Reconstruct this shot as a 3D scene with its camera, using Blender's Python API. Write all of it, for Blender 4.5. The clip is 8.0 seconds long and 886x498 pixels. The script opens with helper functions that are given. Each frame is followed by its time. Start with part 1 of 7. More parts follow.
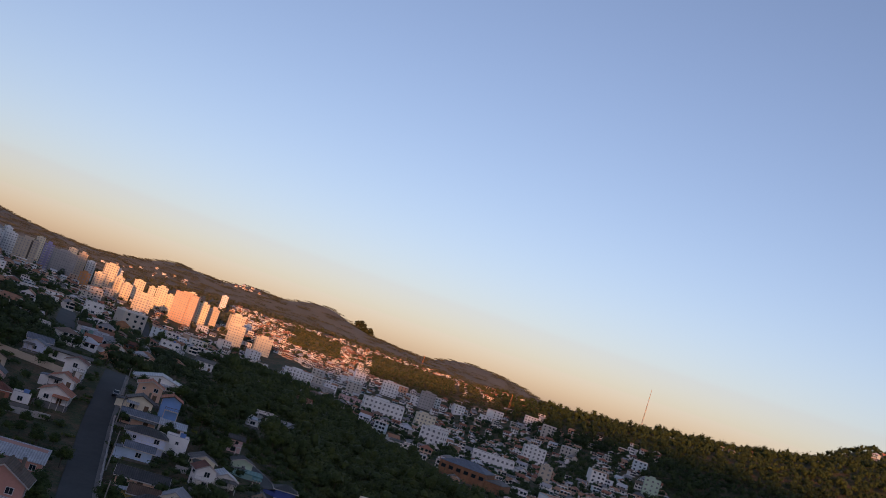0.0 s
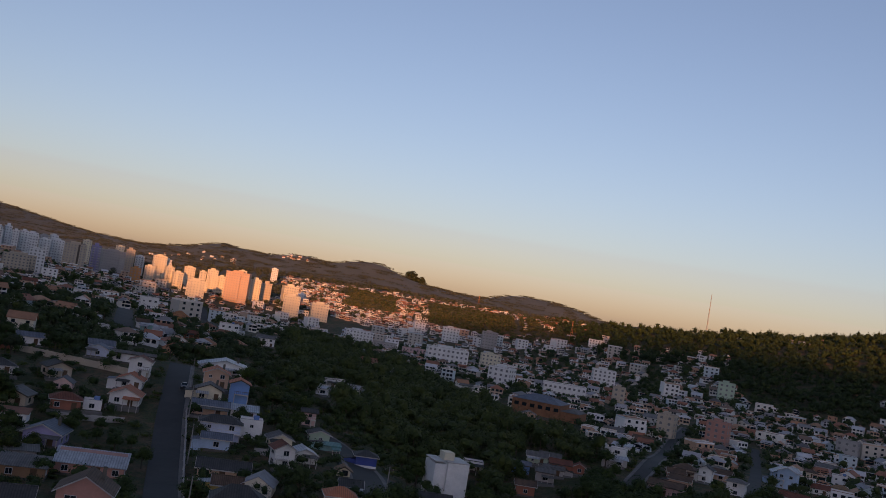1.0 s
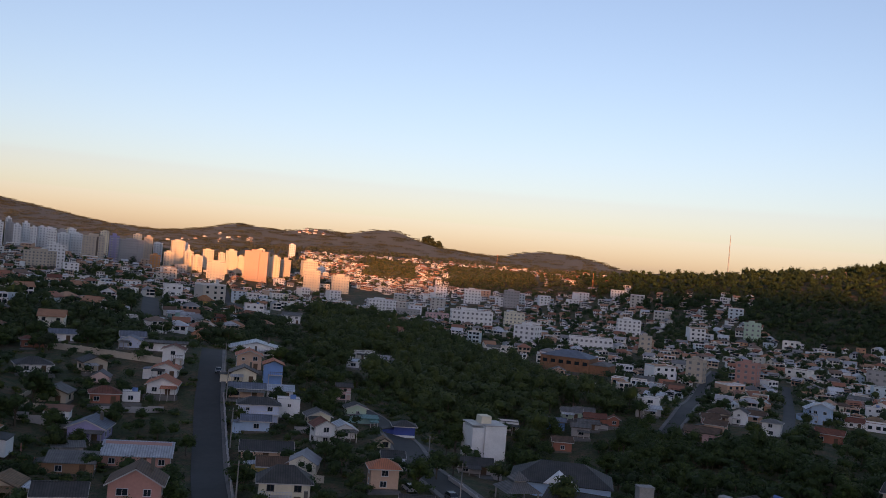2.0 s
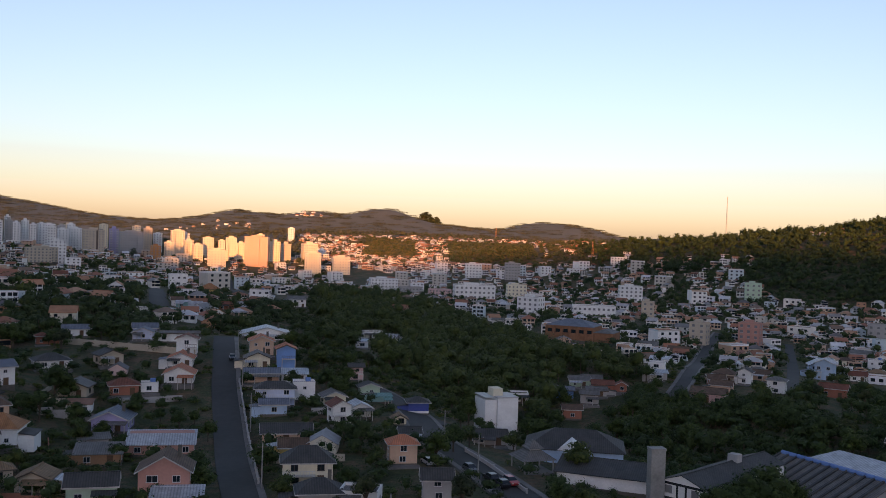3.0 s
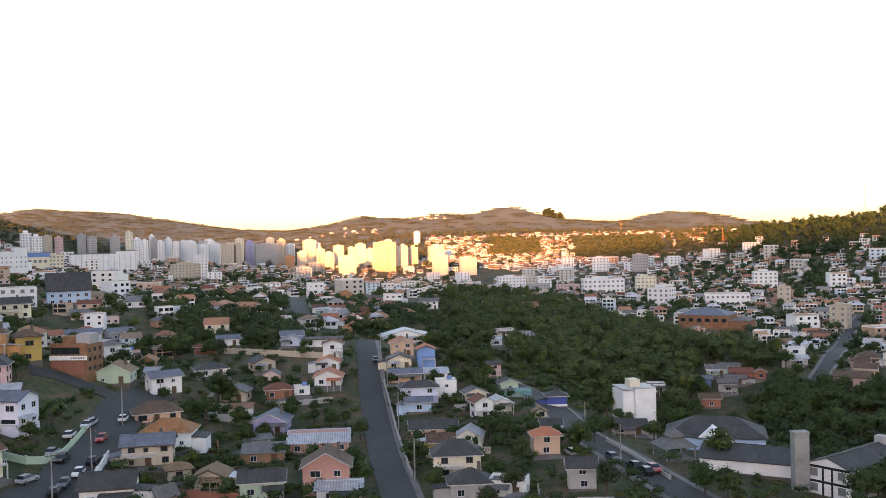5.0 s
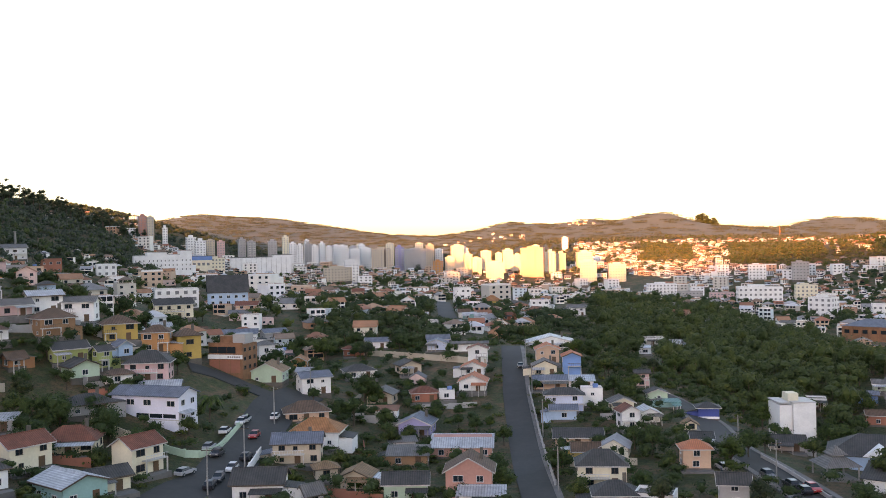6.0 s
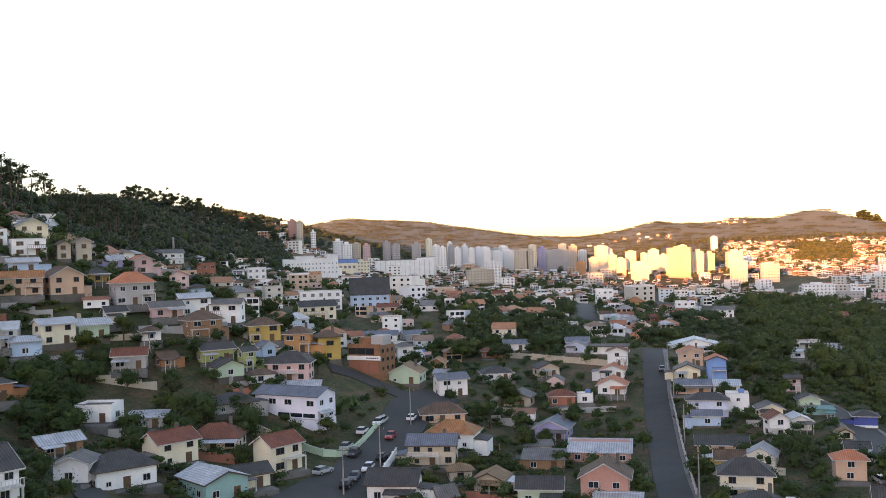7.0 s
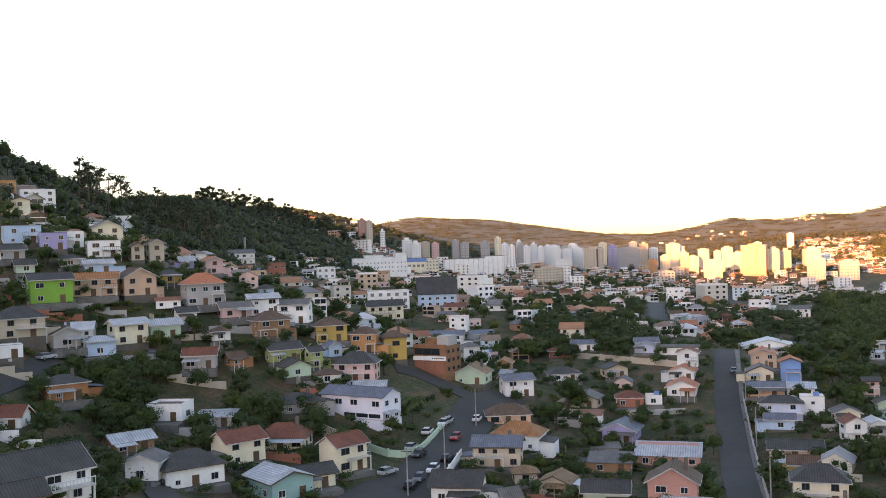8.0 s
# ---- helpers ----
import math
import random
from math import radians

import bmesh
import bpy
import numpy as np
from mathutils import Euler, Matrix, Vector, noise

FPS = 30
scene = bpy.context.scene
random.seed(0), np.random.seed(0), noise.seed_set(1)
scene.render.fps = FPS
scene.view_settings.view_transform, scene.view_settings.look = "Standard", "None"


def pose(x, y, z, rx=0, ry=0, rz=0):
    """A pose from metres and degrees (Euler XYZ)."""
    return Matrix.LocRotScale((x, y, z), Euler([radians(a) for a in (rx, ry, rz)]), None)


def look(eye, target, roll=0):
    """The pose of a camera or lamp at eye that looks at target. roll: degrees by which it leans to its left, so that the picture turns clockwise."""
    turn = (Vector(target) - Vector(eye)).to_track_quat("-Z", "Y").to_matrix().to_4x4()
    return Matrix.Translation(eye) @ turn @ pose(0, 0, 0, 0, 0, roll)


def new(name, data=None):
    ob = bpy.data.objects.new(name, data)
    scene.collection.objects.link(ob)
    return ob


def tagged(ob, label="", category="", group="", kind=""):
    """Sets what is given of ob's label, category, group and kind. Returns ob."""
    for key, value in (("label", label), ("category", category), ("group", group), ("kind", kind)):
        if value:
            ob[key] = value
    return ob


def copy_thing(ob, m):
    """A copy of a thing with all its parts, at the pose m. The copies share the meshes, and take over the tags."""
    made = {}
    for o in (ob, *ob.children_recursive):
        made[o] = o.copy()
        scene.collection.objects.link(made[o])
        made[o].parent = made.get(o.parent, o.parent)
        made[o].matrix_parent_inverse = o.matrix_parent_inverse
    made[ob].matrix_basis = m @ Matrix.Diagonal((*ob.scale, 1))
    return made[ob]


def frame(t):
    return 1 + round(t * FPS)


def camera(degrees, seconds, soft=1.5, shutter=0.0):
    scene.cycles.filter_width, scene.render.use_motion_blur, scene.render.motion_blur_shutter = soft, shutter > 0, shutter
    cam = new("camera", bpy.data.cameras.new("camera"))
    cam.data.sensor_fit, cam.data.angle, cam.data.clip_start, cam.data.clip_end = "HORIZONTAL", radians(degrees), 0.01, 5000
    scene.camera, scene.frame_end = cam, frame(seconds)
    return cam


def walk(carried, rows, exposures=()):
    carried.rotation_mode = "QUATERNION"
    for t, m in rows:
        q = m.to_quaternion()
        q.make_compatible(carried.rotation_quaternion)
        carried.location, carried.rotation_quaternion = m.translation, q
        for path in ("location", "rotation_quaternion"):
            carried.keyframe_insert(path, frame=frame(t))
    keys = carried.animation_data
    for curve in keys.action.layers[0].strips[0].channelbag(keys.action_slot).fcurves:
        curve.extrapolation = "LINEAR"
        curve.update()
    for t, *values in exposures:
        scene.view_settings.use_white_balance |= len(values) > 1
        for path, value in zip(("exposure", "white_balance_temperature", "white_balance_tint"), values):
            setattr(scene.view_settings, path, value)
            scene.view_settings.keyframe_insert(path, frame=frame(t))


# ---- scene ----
# ---- camera ----
PATH = [  # seconds, x, y, z, pitch, roll, yaw
    (0.0, 10.4, 5.07, 40.23, 7.52, -18.33, -4.26),
    (0.5, 10.22, 7.97, 41.24, 5.07, -13.5, -2.19),
    (1.0, 9.64, 9.77, 41.74, 3.12, -9.39, -0.78),
    (1.5, 8.72, 9.85, 42.22, 1.77, -6.62, -0.12),
    (3.0, 6.25, 4.99, 43.27, -0.76, -1.9, 0.17),
    (3.5, 5.41, 2.07, 43.3, -1.22, -0.25, 0.0),
    (4.0, 4.96, -0.03, 43.47, -1.43, 0.9, 1.18),
    (5.5, 4.92, -3.35, 43.9, -0.53, 1.07, 12.07),
    (6.0, 5.31, -1.49, 43.71, -0.37, 1.14, 16.49),
    (6.5, 6.15, 0.35, 43.44, -0.17, 1.36, 20.97),
    (7.0, 6.89, 0.77, 43.61, -0.05, 1.74, 25.17),
    (7.5, 7.43, 1.33, 43.94, -0.03, 1.94, 28.09),
    (8.0, 7.62, 1.82, 44.13, -0.03, 1.99, 29.37),
]
cam = camera(50.0, 8.0, soft=0.7)
walk(cam, [(t, pose(x, y, z, 90 + p, r, w)) for t, x, y, z, p, r, w in PATH],
     exposures=[(0.0, 1.1, 7800, 52), (0.5, 0.66, 8000, 52), (1.0, 0.84, 8000, 51), (1.5, 1.16, 8100, 50), (3.0, 1.62, 8400, 47), (3.5, 1.88, 8900, 46), (4.0, 2.38, 9500, 45), (5.3, 3.05, 10200, 45), (8.0, 3.05, 10200, 45)])

# ---- light: a low evening sun behind the hills, clear sky ----
SUN_TO = Vector((-0.05, -1.0, 0.12)).normalized()
world = bpy.data.worlds.new("evening_sky")
scene.world = world
world.use_nodes = True
wn = world.node_tree
sky = wn.nodes.new("ShaderNodeTexSky")
sky.sky_type, sky.sun_disc = "NISHITA", False
sky.sun_elevation, sky.sun_rotation = math.asin(SUN_TO.z), math.atan2(SUN_TO.x, SUN_TO.y)
sky.air_density, sky.dust_density, sky.ozone_density = 1.0, 0.65, 3.5
wn.nodes["Background"].inputs[1].default_value = 0.1
tone = wn.nodes.new("ShaderNodeHueSaturation")
tone.inputs["Hue"].default_value, tone.inputs["Saturation"].default_value = 0.484, 0.95
wn.links.new(sky.outputs[0], tone.inputs["Color"])
wn.links.new(tone.outputs[0], wn.nodes["Background"].inputs[0])
sun = new("sun", bpy.data.lights.new("sun", "SUN"))
sun.data.energy, sun.data.angle, sun.data.color = 2.1, radians(0.6), (1.0, 0.51, 0.18)
sun.matrix_world = look((0, 0, 400), Vector((0, 0, 400)) - SUN_TO)

# ---- materials ----
def nodes_of(name, rough, metal=0.0):
    m = bpy.data.materials.new(name)
    m.use_nodes = True
    nt = m.node_tree
    b = nt.nodes["Principled BSDF"]
    b.inputs["Roughness"].default_value, b.inputs["Metallic"].default_value = rough, metal
    return m, nt, b


def noise_node(nt, scale, detail=4.0, rough=0.6):
    co = nt.nodes.new("ShaderNodeTexCoord")
    n = nt.nodes.new("ShaderNodeTexNoise")
    n.inputs["Scale"].default_value, n.inputs["Detail"].default_value, n.inputs["Roughness"].default_value = scale, detail, rough
    nt.links.new(co.outputs["Object"], n.inputs["Vector"])
    return n


def ramp_node(nt, source, stops, constant=False):
    r = nt.nodes.new("ShaderNodeValToRGB")
    if constant:
        r.color_ramp.interpolation = "CONSTANT"
    e = r.color_ramp.elements
    while len(e) < len(stops):
        e.new(0.5)
    for k, (p, c) in enumerate(stops):
        e[k].position, e[k].color = p, (*c, 1)
    nt.links.new(source, r.inputs[0])
    return r


def mix_node(nt, kind, fac, a, b):
    m = nt.nodes.new("ShaderNodeMix")
    m.data_type, m.blend_type = "RGBA", kind
    for sock, v in ((m.inputs[0], fac), (m.inputs[6], a), (m.inputs[7], b)):
        if isinstance(v, (int, float)):
            sock.default_value = v
        elif isinstance(v, tuple):
            sock.default_value = (*v, 1)
        else:
            nt.links.new(v, sock)
    return m.outputs[2]


def bump(nt, b, height, strength, distance):
    n = nt.nodes.new("ShaderNodeBump")
    n.inputs["Strength"].default_value, n.inputs["Distance"].default_value = strength, distance
    nt.links.new(height, n.inputs["Height"])
    nt.links.new(n.outputs[0], b.inputs["Normal"])


def grey(v):
    return (v, v, v)


def plain(name, color, rough=0.7, metal=0.0, coarse=0.25, fine=2.5, spread=0.35, relief=0.0):
    """Paint, plaster, stone: one colour with stains at two scales."""
    m, nt, b = nodes_of(name, rough, metal)
    big, small = noise_node(nt, coarse, 5), noise_node(nt, fine, 6, 0.7)
    f = ramp_node(nt, big.outputs["Fac"], [(0.3, grey(1 - spread)), (0.65, grey(1.0))])
    g = ramp_node(nt, small.outputs["Fac"], [(0.25, grey(1 - spread * 0.7)), (0.7, grey(1.05))])
    c = mix_node(nt, "MULTIPLY", 1.0, color, f.outputs[0])
    nt.links.new(mix_node(nt, "MULTIPLY", 1.0, c, g.outputs[0]), b.inputs["Base Color"])
    if relief:
        bump(nt, b, small.outputs["Fac"], 0.6, relief)
    return m


def varied(name, colors, rough=0.75, spread=0.3, by_island=False):
    """A palette: each object, or each island of a joined mesh, takes one of the colours."""
    m, nt, b = nodes_of(name, rough)
    if by_island:
        rnd = nt.nodes.new("ShaderNodeNewGeometry").outputs["Random Per Island"]
    else:
        rnd = nt.nodes.new("ShaderNodeObjectInfo").outputs["Random"]
    pick = ramp_node(nt, rnd, [(k / len(colors), c) for k, c in enumerate(colors)], True)
    big, small = noise_node(nt, 0.3, 5), noise_node(nt, 2.0, 5, 0.7)
    f = ramp_node(nt, big.outputs["Fac"], [(0.3, grey(1 - spread)), (0.65, grey(1.0))])
    g = ramp_node(nt, small.outputs["Fac"], [(0.25, grey(1 - spread * 0.6)), (0.7, grey(1.05))])
    c = mix_node(nt, "MULTIPLY", 1.0, pick.outputs[0], f.outputs[0])
    nt.links.new(mix_node(nt, "MULTIPLY", 1.0, c, g.outputs[0]), b.inputs["Base Color"])
    return m


def ribbed(name, color, rough, metal, step, depth, along="X", spread=0.5):
    """Corrugated sheet or rows of tiles: ridges at a real pitch, weathered."""
    m, nt, b = nodes_of(name, rough, metal)
    co = nt.nodes.new("ShaderNodeTexCoord")
    w = nt.nodes.new("ShaderNodeTexWave")
    w.bands_direction = along
    w.inputs["Scale"].default_value = 0.314 / step
    w.inputs["Distortion"].default_value = 0.4
    nt.links.new(co.outputs["Object"], w.inputs["Vector"])
    big, small = noise_node(nt, 0.45, 6, 0.75), noise_node(nt, 2.2, 5, 0.75)
    f = ramp_node(nt, big.outputs["Fac"], [(0.3, grey(1 - spread)), (0.7, grey(1.05))])
    g = ramp_node(nt, small.outputs["Fac"], [(0.3, grey(1 - spread * 0.6)), (0.7, grey(1.0))])
    h = ramp_node(nt, w.outputs["Fac"], [(0.0, grey(0.68)), (0.6, grey(1.0))])
    c = mix_node(nt, "MULTIPLY", 1.0, color, f.outputs[0])
    c = mix_node(nt, "MULTIPLY", 1.0, c, g.outputs[0])
    nt.links.new(mix_node(nt, "MULTIPLY", 1.0, c, h.outputs[0]), b.inputs["Base Color"])
    bump(nt, b, w.outputs["Fac"], 0.7, depth)
    return m


def leafy(name, dark, light, by_island=True):
    m, nt, b = nodes_of(name, 0.75)
    if by_island:
        rnd = nt.nodes.new("ShaderNodeNewGeometry").outputs["Random Per Island"]
    else:
        rnd = nt.nodes.new("ShaderNodeObjectInfo").outputs["Random"]
    r = ramp_node(nt, rnd, [(0.0, dark), (0.6, tuple((p + q) / 2 for p, q in zip(dark, light))), (1.0, light)])
    o = nt.nodes.new("ShaderNodeObjectInfo")
    t = ramp_node(nt, o.outputs["Random"], [(0.0, (0.75, 0.8, 0.7)), (0.5, (1, 1, 1)), (1.0, (1.3, 1.15, 0.8))])
    big = noise_node(nt, 0.075, 5, 0.7)
    f = ramp_node(nt, big.outputs["Fac"], [(0.34, (0.62, 0.70, 0.72)), (0.5, (1.0, 1.0, 0.95)), (0.68, (1.75, 1.42, 1.05))])
    c = mix_node(nt, "MULTIPLY", 1.0, r.outputs[0], t.outputs[0])
    nt.links.new(mix_node(nt, "MULTIPLY", 1.0, c, f.outputs[0]), b.inputs["Base Color"])
    b.inputs["Specular IOR Level"].default_value = 0.2
    return m


WALL = {n: plain("plaster_" + n, c, 0.85, spread=0.16, relief=0.01) for n, c in {
    "white": (0.82, 0.82, 0.80), "cream": (0.78, 0.70, 0.53), "beige": (0.55, 0.46, 0.36), "peach": (0.66, 0.42, 0.30),
    "salmon": (0.56, 0.27, 0.22), "pink": (0.66, 0.42, 0.40), "orange": (0.60, 0.27, 0.11), "yellow": (0.52, 0.34, 0.10),
    "olive": (0.36, 0.42, 0.16), "lime": (0.15, 0.42, 0.06), "mint": (0.42, 0.58, 0.44), "teal": (0.22, 0.46, 0.44),
    "sky_blue": (0.38, 0.56, 0.72), "blue": (0.12, 0.27, 0.55), "lilac": (0.36, 0.34, 0.56), "grey": (0.40, 0.39, 0.38),
    "brown": (0.34, 0.18, 0.10), "brick_red": (0.40, 0.14, 0.09), "azure": (0.15, 0.35, 0.66), "rust": (0.46, 0.19, 0.09), "royal_blue": (0.05, 0.09, 0.32),
    "pale_blue": (0.58, 0.66, 0.80)}.items()}
ROOF = {
    "slate": ribbed("fibre_cement_slate", (0.088, 0.085, 0.082), 0.8, 0.0, 0.42, 0.06),
    "grey": ribbed("fibre_cement_grey", (0.22, 0.21, 0.20), 0.8, 0.0, 0.42, 0.06),
    "blue_grey": ribbed("fibre_cement_blue_grey", (0.20, 0.24, 0.30), 0.7, 0.0, 0.42, 0.06),
    "white": ribbed("white_sheet_metal", (0.62, 0.66, 0.70), 0.5, 0.1, 0.5, 0.05),
    "red": ribbed("red_clay_tile", (0.34, 0.100, 0.060), 0.85, 0.0, 0.36, 0.08),
    "coral": ribbed("coral_clay_tile", (0.74, 0.23, 0.12), 0.85, 0.0, 0.36, 0.08, spread=0.3),
    "teal": ribbed("teal_sheet", (0.10, 0.36, 0.33), 0.6, 0.0, 0.36, 0.05),
    "orange": ribbed("orange_clay_tile", (0.62, 0.24, 0.10), 0.85, 0.0, 0.36, 0.08),
    "brown": ribbed("brown_clay_tile", (0.21, 0.12, 0.08), 0.85, 0.0, 0.36, 0.08),
    "tan": ribbed("weathered_tan_tile", (0.43, 0.24, 0.13), 0.85, 0.0, 0.36, 0.08)}
M_WALLS = varied("town_plaster", [(0.84, 0.84, 0.82), (0.58, 0.54, 0.47), (0.78, 0.72, 0.60), (0.62, 0.42, 0.31), (0.80, 0.80, 0.80),
                                  (0.56, 0.28, 0.17), (0.84, 0.83, 0.80), (0.50, 0.62, 0.66), (0.72, 0.50, 0.45), (0.60, 0.59, 0.56)], 0.85, 0.15)
M_ROOFS = varied("town_roofing", [(0.42, 0.15, 0.09), (0.22, 0.22, 0.22), (0.46, 0.21, 0.12), (0.36, 0.36, 0.37), (0.32, 0.13, 0.08),
                                  (0.56, 0.58, 0.60), (0.16, 0.15, 0.15), (0.30, 0.20, 0.15)], 0.8)
M_FRAME = plain("white_window_frame", (0.7, 0.7, 0.7), 0.5)
M_FRAME_D = plain("dark_window_frame", (0.12, 0.08, 0.06), 0.5)
M_GLASS, _nt, _b = nodes_of("dark_window_glass", 0.08)
_b.inputs["Base Color"].default_value = (0.02, 0.025, 0.03, 1)
M_DOOR = plain("door_wood", (0.16, 0.08, 0.04), 0.6)
M_FASCIA = plain("fascia_board", (0.6, 0.58, 0.55), 0.6)
M_PLINTH = plain("stone_plinth", (0.15, 0.13, 0.11), 0.9)
M_CONCRETE = plain("concrete", (0.36, 0.35, 0.33), 0.9, spread=0.4, relief=0.02)
M_ASPHALT = plain("asphalt", (0.055, 0.054, 0.052), 0.9, coarse=0.06, fine=0.8, spread=0.35)
M_PAVE = plain("pavement_concrete", (0.20, 0.19, 0.18), 0.9, coarse=0.2, fine=1.5, spread=0.4)
M_BARK = plain("bark", (0.12, 0.085, 0.06), 0.95, spread=0.4)
M_STEEL = plain("galvanised_steel", (0.42, 0.43, 0.44), 0.5, 0.7)
M_LEAF = leafy("broad_leaves", (0.020, 0.040, 0.013), (0.052, 0.092, 0.028))
M_LEAF_Y = leafy("yellowish_leaves", (0.024, 0.040, 0.011), (0.078, 0.104, 0.030))
# crown interiors in an even deep green: the shade inside is put into the colour
M_INNER = leafy("shaded_inner_foliage", (0.027, 0.050, 0.018), (0.040, 0.066, 0.024))
M_PINE = leafy("pine_needles", (0.018, 0.030, 0.016), (0.055, 0.070, 0.036))
M_WOODS = leafy("woodland_leaves", (0.025, 0.043, 0.019), (0.054, 0.086, 0.034))
# leaves greyed and paled for distance: the evening haze is put into their colour
M_RIDGE = leafy("hazed_ridge_leaves", (0.046, 0.060, 0.050), (0.084, 0.102, 0.084))
M_FAR_WOODS = leafy("hazed_far_woodland", (0.066, 0.076, 0.062), (0.098, 0.104, 0.084))
M_HILL_WOODS = leafy("paled_hillside_leaves", (0.068, 0.072, 0.036), (0.125, 0.120, 0.062))

# ---- mesh helpers ----
def mesh_of(name, verts, faces, mats, index=None, smooth=False):
    me = bpy.data.meshes.new(name)
    me.from_pydata(verts, [], faces)
    for m in mats:
        me.materials.append(m)
    if index is not None:
        me.polygons.foreach_set("material_index", index)
    if smooth:
        me.polygons.foreach_set("use_smooth", [True] * len(me.polygons))
    me.update()
    return me


class Mesher:
    """Collects boxes, prisms and tubes for one mesh."""
    def __init__(self):
        self.v, self.f, self.k = [], [], []

    def poly(self, pts, faces, mat=0):
        o = len(self.v)
        self.v += [tuple(p) for p in pts]
        self.f += [tuple(o + i for i in q) for q in faces]
        self.k += [mat] * len(faces)

    def box(self, x0, x1, y0, y1, z0, z1, mat=0):
        self.poly([(x0, y0, z0), (x1, y0, z0), (x1, y1, z0), (x0, y1, z0), (x0, y0, z1), (x1, y0, z1), (x1, y1, z1), (x0, y1, z1)],
                  [(0, 3, 2, 1), (4, 5, 6, 7), (0, 1, 5, 4), (1, 2, 6, 5), (2, 3, 7, 6), (3, 0, 4, 7)], mat)

    def slab(self, quad, t, mat=0):
        """A quad (counter-clockwise from above) thickened downwards."""
        low = [(x, y, z - t) for x, y, z in quad]
        n = len(quad)
        self.poly(list(quad) + low, [tuple(range(n)), tuple(range(2 * n - 1, n - 1, -1))] +
                  [(i, i + n, (i + 1) % n + n, (i + 1) % n) for i in range(n)], mat)

    def tube(self, a, b, r0, r1, n=7, mat=0):
        a, b = Vector(a), Vector(b)
        q = (b - a).to_track_quat("Z", "Y")
        pts = [a + q @ Vector((r0 * math.cos(6.283 * i / n), r0 * math.sin(6.283 * i / n), 0)) for i in range(n)]
        pts += [b + q @ Vector((r1 * math.cos(6.283 * i / n), r1 * math.sin(6.283 * i / n), 0)) for i in range(n)]
        self.poly(pts, [(i, (i + 1) % n, (i + 1) % n + n, i + n) for i in range(n)] + [tuple(range(n - 1, -1, -1)), tuple(range(n, 2 * n))], mat)

    def mesh(self, name, *mats):
        return mesh_of(name, self.v, self.f, mats, self.k)


def part(name, me, parent, label="", m=None):
    ob = new(name, me)
    ob.parent = parent
    if m is not None:
        ob.matrix_basis = m
    if label:
        ob["label"] = label
    return ob


def thing(name, x, y, z, turn, label, category, group="", kind=""):
    e = new(name)
    e.empty_display_size = 0.5
    e.matrix_basis = pose(x, y, z, 0, 0, turn)
    return tagged(e, label, category, group, kind)


# ---- the land: a valley between wooded hills ----
HILLS = []


def hill(x, y, rise, radius):
    HILLS.append((x, y, rise, radius))


hill(-650, 300, 147.8, 450)
hill(-975, 1275, 81.3, 450)
hill(420, 940, -21.0, 200)
hill(0, 380, -15.3, 200)
hill(-325, 2250, 53.9, 450)
hill(-280, 520, -9.3, 200)
hill(-1300, 2575, 67.5, 450)
hill(-104, 176, 4.3, 75)
hill(325, 2575, 32.2, 450)
hill(700, 1080, 28.1, 200)
hill(-420, 100, 117.5, 200)
hill(-700, 800, 12.6, 200)
hill(-560, 1220, -11.9, 200)
hill(-420, 800, -22.4, 200)
hill(0, 1600, 31.2, 450)
hill(0, 124, -4.9, 75)
hill(-260, 332, -7.0, 75)
hill(-1300, 1925, 41.3, 450)
hill(-260, 72, -84.6, 75)
hill(0, 940, -0.3, 200)
hill(260, 176, 3.2, 75)
hill(-52, 384, 5.2, 75)
hill(-1300, 625, 10.3, 450)
hill(-208, 176, 0.1, 75)
hill(-500, 2500, 34.5, 190)
hill(-650, 1600, -21.8, 450)
hill(52, 280, -38.5, 75)
hill(280, 520, -7.6, 200)
hill(-156, 280, -24.7, 75)
hill(420, 660, -0.6, 200)
hill(-420, 240, -55.2, 200)
hill(-700, 100, -25.6, 200)
hill(52, 20, -4.1, 75)
hill(-104, 72, 9.1, 75)
hill(-700, 520, -41.4, 200)
hill(156, 280, -22.9, 75)
hill(140, 1080, 12.3, 200)
hill(-140, 660, -0.7, 200)
hill(-140, 1220, -5.9, 200)
hill(-1550, 2500, 8.1, 190)
hill(-700, 1220, -22.5, 200)
hill(-260, 228, -12.6, 75)
hill(-420, 520, -34.3, 200)
hill(-260, 384, -14.8, 75)
hill(-156, 124, -49.4, 75)
hill(-52, 228, -39.7, 75)
hill(-52, 332, -12.5, 75)
hill(-560, 940, -53.7, 200)
hill(650, 1925, 36.8, 450)
hill(260, 384, 0.9, 75)
hill(104, 176, -2.8, 75)
hill(-350, 1700, 18.4, 190)
hill(-800, 2500, 12.1, 190)
hill(-52, 20, -5.4, 75)
hill(-280, 800, -8.6, 200)
hill(280, 1220, 28.2, 200)
hill(560, 940, 46.2, 200)
hill(400, 2500, 25.2, 190)
hill(-50, 2300, 27.3, 190)
hill(250, 2500, 29.8, 190)
hill(-420, 940, 56.2, 200)
hill(-700, 1080, -1.1, 200)
hill(104, 384, -0.8, 75)
hill(156, 176, 9.4, 75)
hill(0, 228, 31.6, 75)
hill(-52, 124, -9.7, 75)
hill(104, 280, 37.9, 75)
hill(-156, 20, -14.2, 75)
hill(560, 1220, -8.1, 200)
hill(260, 280, 22.8, 75)
hill(-280, 940, -29.8, 200)
hill(-52, 280, 28.0, 75)
hill(52, 332, 10.1, 75)
hill(156, 384, 3.1, 75)
hill(975, 1275, 56.2, 450)
hill(280, 940, 55.9, 200)
hill(140, 800, 2.3, 200)
hill(104, 72, -4.0, 75)
